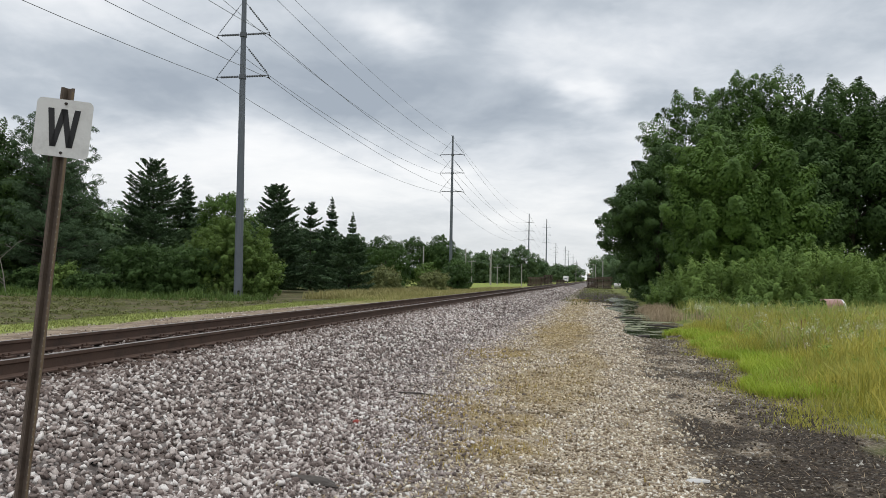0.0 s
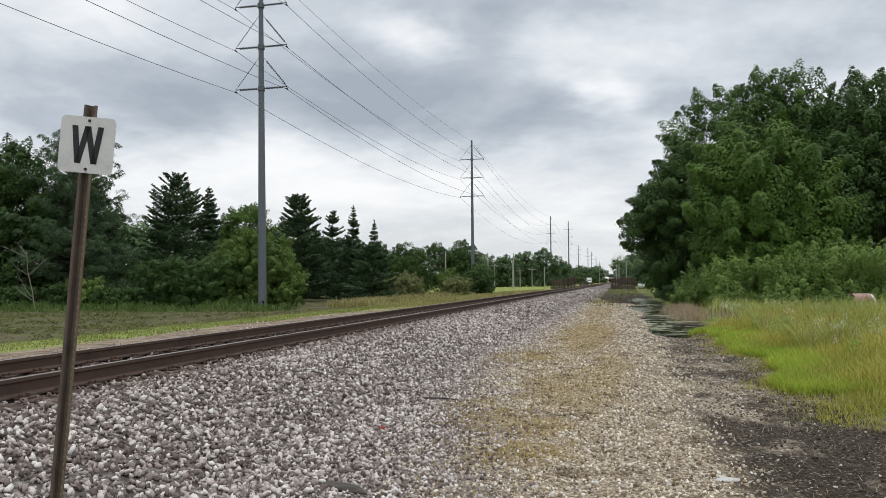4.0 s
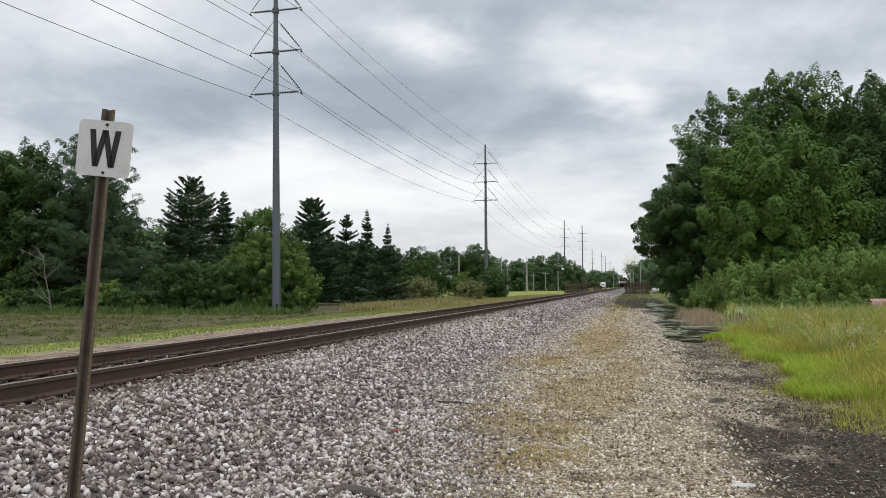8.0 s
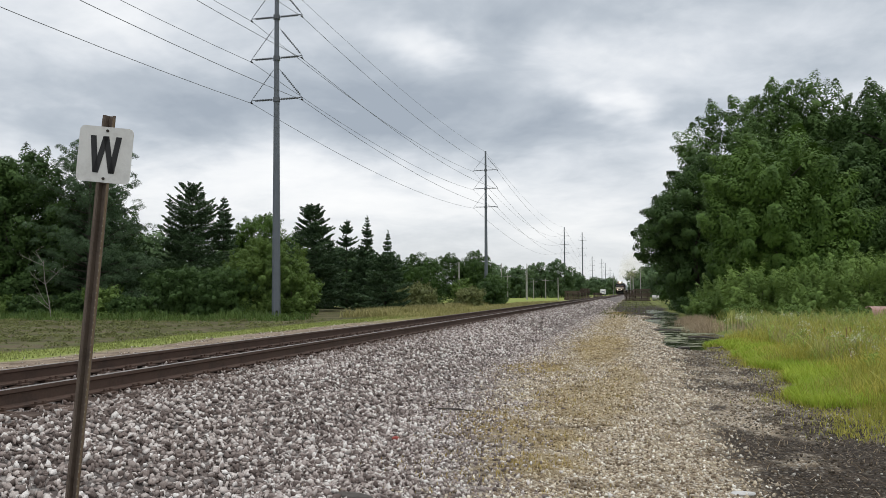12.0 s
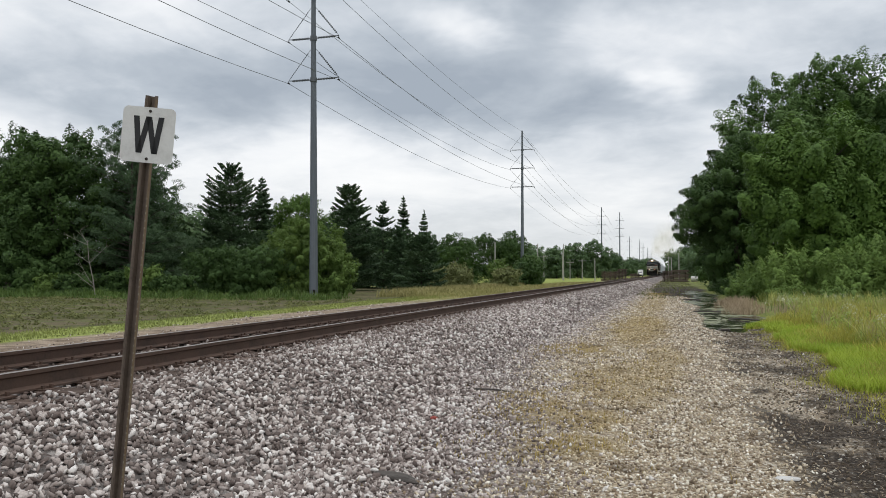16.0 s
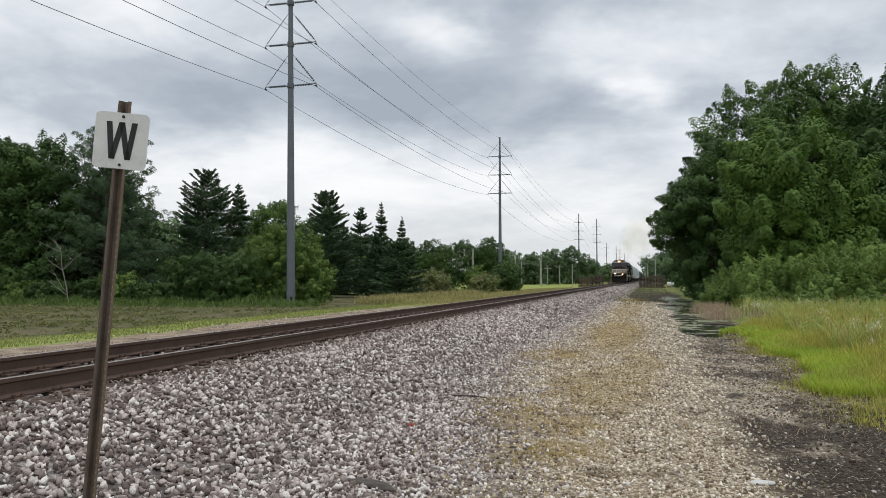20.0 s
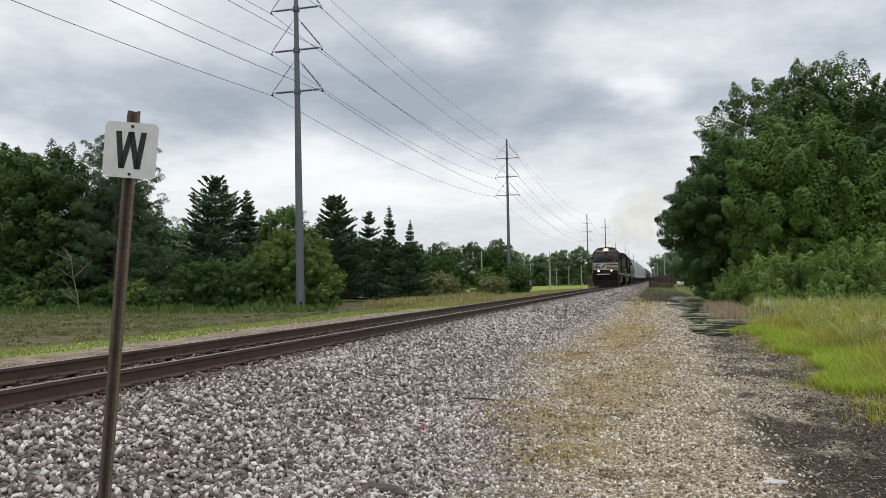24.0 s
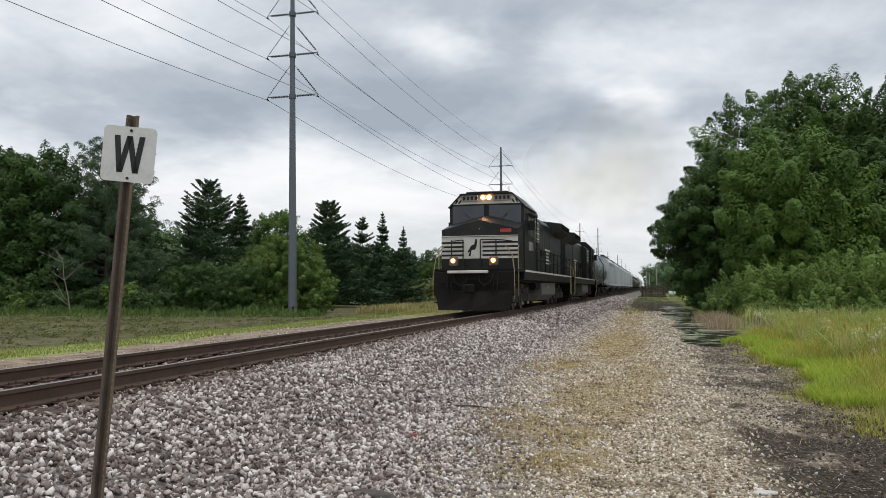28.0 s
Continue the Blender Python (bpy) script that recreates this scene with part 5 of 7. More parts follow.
def locomotive(m, label):
    """A wide-nosed six-axle diesel, black with a white striped nose."""
    L = thing("locomotive", m, label, "locomotive", "locomotives of the train")
    part("underframe", box(B(), -1.35, 1.35, 1.0, 21.6, 1.12, 1.52, 0.03), m_grime, L)
    deck_ = part("walkway", box(B(), -1.53, 1.53, 0.85, 21.7, 1.52, 1.60), m_grime, L)
    for s in (-1, 1):
        part("sill_stripe", box(B(), min(s * 1.532, s * 1.54), max(s * 1.532, s * 1.54), 3.2, 21.3, 1.53, 1.61), m_white, deck_, "white stripe along the sill")
        part("side_sill", box(B(), min(s * 1.40, s * 1.52), max(s * 1.40, s * 1.52), 3.0, 21.2, 1.22, 1.518), m_black, deck_)
    # both ends: plate, plough, steps, hoses, coupler
    for y, s in ((0.0, 1), (22.3, -1)):
        at = lambda q: y + s * q
        lo = lambda a, b: (min(at(a), at(b)), max(at(a), at(b)))
        bm = box(B(), -1.5, 1.5, *lo(0.78, 0.90), 0.62, 1.50, 0.02)
        plate_ = part("pilot", bm, m_grime, L)
        bm = B()
        low_ = [bm.verts.new((x, at(q), 0.10)) for x, q in ((-1.30, 0.66), (0, 0.34), (1.30, 0.66), (1.30, 0.88), (-1.30, 0.88))]
        top_ = [bm.verts.new((x, at(q), z)) for x, q, z in ((-1.46, 0.80, 0.82), (0, 0.58, 0.70), (1.46, 0.80, 0.82), (1.46, 0.88, 0.84), (-1.46, 0.88, 0.84))]
        bm.faces.new(low_)
        bm.faces.new(top_[::-1])
        for i in range(5):
            bm.faces.new((low_[i], top_[i], top_[(i + 1) % 5], low_[(i + 1) % 5]))
        bmesh.ops.recalc_face_normals(bm, faces=bm.faces)
        part("plough", bm, m_grime, L, "dirty black snow plough")
        part("anticlimber", box(B(), -0.95, 0.55, *lo(0.60, 0.80), 1.44, 1.54, 0.02), m_white if s > 0 else m_grime, plate_)
        coupler(L, y, s)
        for q in (-1, 1):
            for i in range(4):
                part("step", box(B(), min(q * 1.12, q * 1.5), max(q * 1.12, q * 1.5), *lo(0.80, 1.25), 0.35 + i * 0.33, 0.39 + i * 0.33), m_grime, plate_)
            part("handrail", pipe(B(), [(q * 1.50, at(0.84), 0.5), (q * 1.50, at(0.80), 1.55), (q * 1.42, at(0.86), 2.1), (q * 1.15, at(0.95), 2.45)], 0.019), m_yellow, L, "faded yellow grab rail")
            part("handrail", pipe(B(), [(q * 1.52, at(1.6), 0.6), (q * 1.52, at(1.6), 2.4), (q * 1.5, at(1.9), 2.5)], 0.02), m_yellow, L, "faded yellow grab rail")
        for q in (-0.95, -0.8, 0.75, 0.9):
            part("air_hose", pipe(B(), [(q, at(0.75), 1.3), (q * 1.02, at(0.62), 1.0), (q * 0.95, at(0.58), 0.7)], 0.028), m_grime, plate_)
        for q in (-1, 1):
            part("control_hose", pipe(B(), [(q * 0.75, at(0.74), 1.40), (q * 0.68, at(0.62), 1.12), (q * 0.45, at(0.56), 0.98), (q * 0.25, at(0.6), 1.12), (q * 0.2, at(0.74), 1.38)], 0.032, 6), m_grime, plate_)
        part("release_lever", pipe(B(), [(-1.25, at(0.74), 1.12), (-0.5, at(0.7), 1.02), (-0.2, at(0.62), 1.2), (0.15, at(0.62), 1.25), (0.5, at(0.7), 1.0), (1.25, at(0.74), 1.12)], 0.018), m_grime, plate_)
        part("centre_chain", pipe(B(), [(-0.75, at(0.82), 1.42), (-0.4, at(0.72), 1.16), (0, at(0.7), 1.42), (0.4, at(0.72), 1.14), (0.75, at(0.82), 1.42)], 0.016), m_grime, plate_)
    # nose
    front = [(-1.47, 1.60), (1.47, 1.60), (1.47, 3.12), (0.0, 3.48), (-1.47, 3.12)]
    back = [(-1.47, 1.60), (1.47, 1.60), (1.47, 3.42), (0.0, 3.80), (-1.47, 3.42)]
    nose = part("nose", prism(B(), front, 1.85, 3.25, back), m_black, L)
    panel = part("stripe_panel", box(B(), -1.473, 1.473, 1.838, 1.848, 2.02, 2.84), m_white, nose, "white panel broken into stripes")
    for z in (2.145, 2.305, 2.465, 2.625):
        for x0, x1 in ((-1.474, -0.60), (0.12, 1.474)):
            part("stripe_gap", box(B(), x0, x1, 1.832, 1.837, z - 0.036, z + 0.036), m_black, panel)
    for x in (-1.05, -0.61, 0.06, 0.66):
        part("rail_post", rod(B(), (x, 1.72, 1.55), (x, 1.72, 2.72), 0.024, 0.024, 6), m_black, L)
    part("nose_rail", pipe(B(), [(-1.05, 1.72, 2.68), (-0.61, 1.72, 2.72)], 0.02), m_black, L)
    part("nose_rail", pipe(B(), [(0.06, 1.72, 2.72), (0.66, 1.72, 2.72), (1.25, 1.72, 2.66)], 0.02), m_black, L)
    emblem = ((-0.42, 2.12), (-0.34, 2.12), (-0.30, 2.34), (-0.16, 2.36), (-0.10, 2.52), (-0.08, 2.74), (-0.15, 2.76), (-0.20, 2.56), (-0.33, 2.50), (-0.40, 2.36), (-0.46, 2.30), (-0.44, 2.24), (-0.37, 2.28))
    part("emblem", prism(B(), emblem, 1.828, 1.834), m_black, panel, "dark leaning emblem, a plain shape")
    part("red_plate", box(B(), 0.80, 1.22, 1.842, 1.85, 3.00, 3.13), m_red, nose, "small red plate")
    part("marker_light", rod(B(), (0.0, 1.83, 3.14), (0.0, 1.85, 3.14), 0.024, 0.024, 8), m_bar, nose)
    part("nose_ridge", box(B(), -1.47, 1.47, 1.80, 1.86, 2.86, 2.885), m_white, nose)
    # cab
    cab_o = [(-1.5, 1.60), (1.5, 1.60), (1.5, 4.12), (1.0, 4.60), (-1.0, 4.60), (-1.5, 4.12)]
    cab = part("cab", prism(B(), cab_o, 3.25, 6.3), m_black, L)
    roof_o = [(-1.57, 4.10), (-1.03, 4.66), (1.03, 4.66), (1.57, 4.10), (1.51, 4.08), (1.0, 4.605), (-1.0, 4.605), (-1.51, 4.08)]
    part("roof", prism(B(), roof_o, 3.17, 6.4), m_black, cab)
    part("brow", prism(B(), [(-1.47, 4.23), (1.47, 4.23), (1.40, 4.27), (0.98, 4.60), (-0.98, 4.60), (-1.40, 4.27)], 3.205, 3.245), m_white, cab, "white band above the windscreens")
    for s in (-1, 1):
        for q in (1.08, 1.22):
            part("brow_slot", prism(B(), [(s * q, 4.26), (s * (q + 0.06), 4.26), (s * (q - 0.02), 4.40), (s * (q - 0.08), 4.40)], 3.196, 3.202), m_grime, cab)
    part("visor", box(B(), -1.05, 1.05, 3.03, 3.17, 4.60, 4.625), m_black, cab)
    part("roof_box", box(B(), -0.85, 0.85, 3.3, 5.2, 4.66, 4.74, 0.03), m_black, cab)
    for s in (-1, 1):
        part("windscreen", prism(B(), [(s * 0.10, 3.56), (s * 1.38, 3.46), (s * 1.38, 4.16), (s * 0.10, 4.18)], 3.222, 3.24), m_glass, cab, "dark windscreen pane")
        part("windscreen_frame", pipe(B(), [(s * 0.08, 3.23, 3.54), (s * 1.41, 3.23, 3.44), (s * 1.41, 3.23, 4.19), (s * 0.08, 3.23, 4.21), (s * 0.08, 3.23, 3.54)], 0.025), m_black, cab)
        part("wiper", pipe(B(), [(s * 0.5, 3.205, 3.52), (s * 0.85, 3.205, 3.85)], 0.012), m_black, cab)
        nb = part("number_board", box(B(), min(s * 0.30, s * 1.0), max(s * 0.30, s * 1.0), 3.15, 3.2, 4.34, 4.58), m_bar, cab, "pale board with dark bars")
        for i in range(4):
            x = s * 0.41 + s * i * 0.16
            part("dark_bar", box(B(), x - 0.05, x + 0.05, 3.142, 3.148, 4.39, 4.53), m_black, nb)
        part("headlight", rod(B(), (s * 0.125, 3.11, 4.48), (s * 0.125, 3.15, 4.48), 0.05, 0.05, 16), m_lamp, cab, "lit round headlight")
        # glare of the lamps, added as wider glowing discs behind the lenses
        part("headlight_halo", rod(B(), (s * 0.125, 3.135, 4.48), (s * 0.125, 3.16, 4.48), 0.115, 0.115, 16), m_lamp_halo, cab)
        ditch = part("ditch_light", box(B(), s * 0.75 - 0.15, s * 0.75 + 0.15, 0.70, 0.95, 1.72, 2.05, 0.03), m_housing, L, "lit lamp low on the front")
        part("lens", rod(B(), (s * 0.75, 0.66, 1.90), (s * 0.75, 0.70, 1.90), 0.038, 0.038, 16), m_lamp, ditch)
        part("halo", rod(B(), (s * 0.75, 0.675, 1.90), (s * 0.75, 0.72, 1.90), 0.095, 0.095, 16), m_lamp_halo, ditch)
        for y0, y1 in ((4.2, 5.0), (5.1, 5.8)):
            win = part("side_window", box(B(), min(s * 1.495, s * 1.508), max(s * 1.495, s * 1.508), y0, y1, 3.05, 3.78), m_glass, cab, "dark cab side window")
            part("window_frame", pipe(B(), [(s * 1.51, y0, 3.03), (s * 1.51, y1, 3.03), (s * 1.51, y1, 3.8), (s * 1.51, y0, 3.8), (s * 1.51, y0, 3.03)], 0.022), m_wheel, win)
        part("mirror", box(B(), min(s * 1.53, s * 1.78), max(s * 1.53, s * 1.78), 4.12, 4.16, 3.2, 3.6), m_black, cab)
        for i in range(4):
            part("pale_bar", box(B(), min(s * 1.501, s * 1.506), max(s * 1.501, s * 1.506), 4.35 + i * 0.33, 4.58 + i * 0.33, 2.42, 2.78), m_bar, cab)
        part("cab_handrail", pipe(B(), [(s * 1.56, 6.25, 1.6), (s * 1.56, 6.25, 3.95)], 0.02), m_grime, cab)
        part("awning", box(B(), min(s * 1.5, s * 1.68), max(s * 1.5, s * 1.68), 4.1, 5.9, 3.86, 3.89), m_black, cab)
    bm = B()
    for i, x in enumerate((-0.2, 0.0, 0.2)):
        rod(bm, (x, 5.5, 4.83), (x, 5.0 - 0.1 * i, 4.83), 0.03, 0.075, 8)
    rod(bm, (0, 5.5, 4.65), (0, 5.5, 4.83), 0.04, 0.04, 6)
    part("horn", bm, m_bogie, cab)
    part("antenna", rod(B(), (0.7, 4.4, 4.68), (0.7, 4.4, 5.05), 0.02, 0.012, 6), m_bogie, cab)
    # hood
    hood_o = [(-0.92, 1.60), (0.92, 1.60), (0.92, 4.15), (0.72, 4.40), (-0.72, 4.40), (-0.92, 4.15)]
    hood = part("hood", prism(B(), hood_o, 6.3, 21.0), m_black, L)
    part("cabinet", prism(B(), [(-1.3, 1.6), (1.3, 1.6), (1.3, 3.95), (1.05, 4.2), (-1.05, 4.2), (-1.3, 3.95)], 6.4, 9.0), m_black, hood)
    for s in (-1, 1):
        for i in range(8):
            z = 2.95 + i * 0.12
            part("louvre", box(B(), min(s * 1.302, s * 1.34), max(s * 1.302, s * 1.34), 7.3, 8.6, z, z + 0.055), m_white if i % 2 else m_bar, hood)
        for i in range(10):
            y0 = 9.15 + i * 0.72
            door_ = part("hood_door", box(B(), min(s * 0.92, s * 0.945), max(s * 0.92, s * 0.945), y0, y0 + 0.66, 1.75, 3.85, 0.008), m_black, hood)
            part("door_latch", box(B(), min(s * 0.945, s * 0.97), max(s * 0.945, s * 0.97), y0 + 0.08, y0 + 0.13, 2.5, 2.75), m_grime, door_)
        for i in range(5):
            z = 2.15 + i * 0.17
            part("lettering_bar", box(B(), min(s * 0.947, s * 0.952), max(s * 0.947, s * 0.952), 13.6, 15.6, z, z + 0.09), m_white, hood)
        wing = [(s * 0.9, 3.86), (s * 1.46, 4.08), (s * 1.5, 4.44), (s * 0.7, 4.56), (s * 0.7, 3.9)]
        rad = part("radiator_wing", prism(B(), wing, 16.4, 20.9), m_black, hood, "flared radiator housing")
        for i in range(14):
            part("radiator_slat", box(B(), min(s * 1.495, s * 1.515), max(s * 1.495, s * 1.515), 16.55 + i * 0.31, 16.6 + i * 0.31, 4.12, 4.42), m_grime, rad)
        for i in range(10):
            y0 = 6.6 + i * 1.6
            if y0 < 21.2:
                part("stanchion", rod(B(), (s * 1.46, y0, 1.58), (s * 1.46, y0, 2.62), 0.018, 0.018, 6), m_grime, deck_)
        part("walkway_rail", pipe(B(), [(s * 1.46, 6.6, 2.6), (s * 1.46, 21.0, 2.6)], 0.02), m_grime, deck_)
        part("walkway_rail", pipe(B(), [(s * 1.46, 6.6, 2.1), (s * 1.46, 21.0, 2.1)], 0.015), m_grime, deck_)
        part("air_reservoir", rod(B(), (s * 1.2, 7.2, 0.98), (s * 1.2, 8.6, 0.98), 0.18, 0.18, 12), m_grime, L)
        part("battery_box", box(B(), min(s * 1.05, s * 1.45), max(s * 1.05, s * 1.45), 6.9, 8.9, 1.2, 1.5, 0.02), m_grime, L)
    for i, y0 in enumerate((17.2, 19.3)):
        part("roof_fan", rod(B(), (0, y0, 4.40), (0, y0, 4.62), 0.62, 0.58, 18), m_grime, hood)
    part("exhaust_stack", box(B(), -0.35, 0.35, 12.6, 13.5, 4.38, 4.66, 0.04), m_grime, hood)
    part("dynamic_brake_hatch", box(B(), -0.85, 0.85, 9.4, 11.8, 4.36, 4.58, 0.06), m_black, hood)
    tank_o = [(-1.05, 0.32), (1.05, 0.32), (1.38, 0.6), (1.38, 1.14), (-1.38, 1.14), (-1.38, 0.6)]
    part("fuel_tank", prism(B(), tank_o, 8.9, 14.2), m_tank, L, "grey dusty fuel tank")
    for s in (-1, 1):
        part("tank_gauge", rod(B(), (s * 1.385, 11.4, 0.9), (s * 1.40, 11.4, 0.9), 0.09, 0.09, 12), m_white, L)
    for y0 in (4.6, 17.7):
        bogie(L, y0, 3, 1.95, m_bogie)
        for i in (-1, 0, 1):
            wheelset(L, y0 + i * 1.95)
    return L


def freight_base(C, long):
    part("centre_sill", box(B(), -0.35, 0.35, 0.5, long - 0.5, 0.80, 1.15), m_grime, C)
    coupler(C, 0.0, 1)
    coupler(C, long, -1)
    for y0 in (2.1, long - 2.1):
        bogie(C, y0, 2, 1.75, m_bogie)
        for i in (-0.875, 0.875):
            wheelset(C, y0 + i, 0.46)


def tank_car(m, mat, label, group):
    C = thing("tank_car", m, label, "tank car", group)
    freight_base(C, 17.6)
    bm = B()
    rod(bm, (0, 1.3, 2.62), (0, 16.3, 2.62), 1.50, 1.50, 28)
    tank_ = part("tank", bm, mat, C, smooth=False)
    bm = B()
    for y0, y1, s in ((1.3, 0.75, 1), (16.3, 16.85, -1)):
        rings = [(y0, 1.5), (y0 + (y1 - y0) * 0.45, 1.38), (y0 + (y1 - y0) * 0.8, 1.0), (y1, 0.45)]
        for (ya, ra), (yb, rb) in zip(rings, rings[1:]):
            rod(bm, (0, ya, 2.62), (0, yb, 2.62), ra, rb, 28)
    part("tank_head", bm, mat, tank_)
    for y0 in (4.2, 8.8, 13.4):
        part("strap", rod(B(), (0, y0 - 0.05, 2.62), (0, y0 + 0.05, 2.62), 1.515, 1.515, 28), m_grime, tank_)
    part("manway", rod(B(), (0, 8.8, 4.05), (0, 8.8, 4.5), 0.55, 0.5, 14), mat, C)
    part("roof_platform", box(B(), -0.95, 0.95, 7.4, 10.2, 4.16, 4.20), m_grime, C)
    for s in (-1, 1):
        part("platform_rail", pipe(B(), [(s * 0.95, 7.4, 4.2), (s * 0.95, 7.4, 4.85), (s * 0.95, 10.2, 4.85), (s * 0.95, 10.2, 4.2)], 0.022), m_grime, C)
        part("ladder", pipe(B(), [(s * 1.54, 8.6, 1.1), (s * 1.52, 8.6, 3.2), (s * 0.97, 8.6, 4.2)], 0.022), m_grime, C)
        part("ladder", pipe(B(), [(s * 1.54, 9.0, 1.1), (s * 1.52, 9.0, 3.2), (s * 0.97, 9.0, 4.2)], 0.022), m_grime, C)
        part("side_rail", pipe(B(), [(s * 1.45, 1.0, 1.95), (s * 1.5, 16.6, 1.95)], 0.02), m_grime, C)
        for y0 in (0.35, 16.9):
            part("end_sill", box(B(), min(0, s * 1.45), max(0, s * 1.45), y0, y0 + 0.35, 1.0, 1.2), m_grime, C)
        for y0 in (2.1, 15.5):
            part("saddle", side_prism(B(), [(y0 - 0.5, 1.1), (y0 + 0.5, 1.1), (y0 + 0.35, 1.5), (y0 - 0.35, 1.5)], min(s * 0.2, s * 0.95), max(s * 0.2, s * 0.95)), m_grime, C)
    return C


def hopper_car(m, label, group):
    C = thing("covered_hopper_car", m, label, "hopper car", group)
    freight_base(C, 17.4)
    body_o = [(-1.30, 1.25), (1.30, 1.25), (1.56, 1.55), (1.58, 3.75), (1.15, 4.35), (0.55, 4.55), (-0.55, 4.55), (-1.15, 4.35), (-1.58, 3.75), (-1.56, 1.55)]
    body = part("body", prism(B(), body_o, 1.5, 15.9), m_car_grey, C)
    for s in (-1, 1):
        for i in range(6):
            y0 = 1.5 + i * 2.88
            part("rib", box(B(), min(s * 1.57, s * 1.61), max(s * 1.57, s * 1.61), y0 - 0.05, y0 + 0.05, 1.5, 3.78), m_car_grey, body)
        part("side_sill", box(B(), min(s * 1.5, s * 1.6), max(s * 1.5, s * 1.6), 0.6, 16.8, 1.2, 1.46), m_car_grey, C)
        part("top_chord", box(B(), min(s * 1.55, s * 1.63), max(s * 1.55, s * 1.63), 1.5, 15.9, 3.7, 3.82), m_car_grey, C)
        for y0 in (0.5, 16.6):
            part("end_ladder", pipe(B(), [(s * 1.4, y0, 1.1), (s * 1.4, y0, 4.2)], 0.025), m_car_grey, C)
            part("end_ladder", pipe(B(), [(s * 1.0, y0, 1.1), (s * 1.0, y0, 4.2)], 0.025), m_car_grey, C)
    for i in range(3):
        y0 = 3.2 + i * 4.0
        bm = B()
        prism(bm, [(-1.25, 1.26), (1.25, 1.26), (0.4, 0.45), (-0.4, 0.45)], y0, y0 + 3.0)
        part("discharge_bay", bm, m_tank_grey, C)
    for y0, y1 in ((1.5, 0.6), (15.9, 16.8)):
        part("slope_sheet", side_prism(B(), [(y0, 1.5), (y1, 1.25), (y1, 1.45), (y0, 3.2)], -1.2, 1.2), m_tank_grey, C)
        part("end_platform", box(B(), -1.5, 1.5, min(y1, y1 + (y0 - y1) * 0.6), max(y1, y1 + (y0 - y1) * 0.6), 1.16, 1.2), m_grime, C)
    for i in range(9):
        part("roof_hatch", box(B(), -0.28, 0.28, 2.2 + i * 1.5, 3.1 + i * 1.5, 4.55, 4.64, 0.02), m_car_grey, C)
    for s in (-1, 1):
        part("running_board", box(B(), min(s * 0.45, s * 0.95), max(s * 0.45, s * 0.95), 1.2, 16.2, 4.66, 4.69), m_tank_grey, C)
    return C


def front_at(t):
    """How far ahead the leading coupler is, in metres, t seconds in."""
    s = 28.0 - t
    return 27.65 + 16.5 * s + 0.08 * s * s


CARS = []


def couple(ob, gap):
    """gap: metres from the leading coupler to this thing's own origin."""
    CARS.append((ob, gap, ob.matrix_basis.to_3x3().to_4x4()))


def on_rail(gap, turned=False):
    return pose(TX, front_at(28.0) + gap, RAIL_TOP, 0, 0, 180 if turned else 0)


lead = locomotive(on_rail(0.0), "black diesel locomotive with white nose stripes and lit headlights")
couple(lead, 0.0)
second = copy_thing(lead, on_rail(44.9, True))
tagged(second, "black diesel locomotive coupled behind the first, facing backward", "locomotive")
couple(second, 44.9)
gap = 45.4
tank_a = tank_car(on_rail(gap), m_tank_grey, "grey tank car with dark straps and stained sides", "cars of the train")
couple(tank_a, gap)
gap += 18.0
hop = hopper_car(on_rail(gap), "pale grey covered hopper car with ribbed sides", "cars of the train")
couple(hop, gap)
gap += 17.9
for i in range(5):
    couple(copy_thing(hop, on_rail(gap)), gap)
    gap += 17.9
dark = tank_car(on_rail(gap), m_tank_black, "black tank car with dusty sides", "cars of the train")
couple(dark, gap)
gap += 18.1
for i in range(6):
    couple(copy_thing(dark, on_rail(gap)), gap)
    gap += 18.1
for i in range(3):
    couple(copy_thing(hop, on_rail(gap)), gap)
    gap += 17.9


def motions():
    """The train runs in at a steady pace; the wheels of its engines turn with it."""
    times = [0.0, 0.1, 0.2] + [float(i) for i in range(1, 28)] + [27.8, 27.9, 28.0]
    for ob, gap, turned in CARS:
        walk(ob, [(t, Matrix.Translation((TX, front_at(t) + gap, RAIL_TOP)) @ turned) for t in times])
    for ob, way in ((lead, 1), (second, -1), (tank_a, 1)):
        for wheel in [c for c in ob.children if c.name.startswith("wheelset")]:
            place, r = wheel.location.copy(), wheel.location.z
            walk(wheel, [(i / 30.0, Matrix.Translation(place) @ Matrix.Rotation(way * (front_at(i / 30.0) - front_at(0)) / -r * -1, 4, "X")) for i in range(841)])

# ---- things beside the line ----


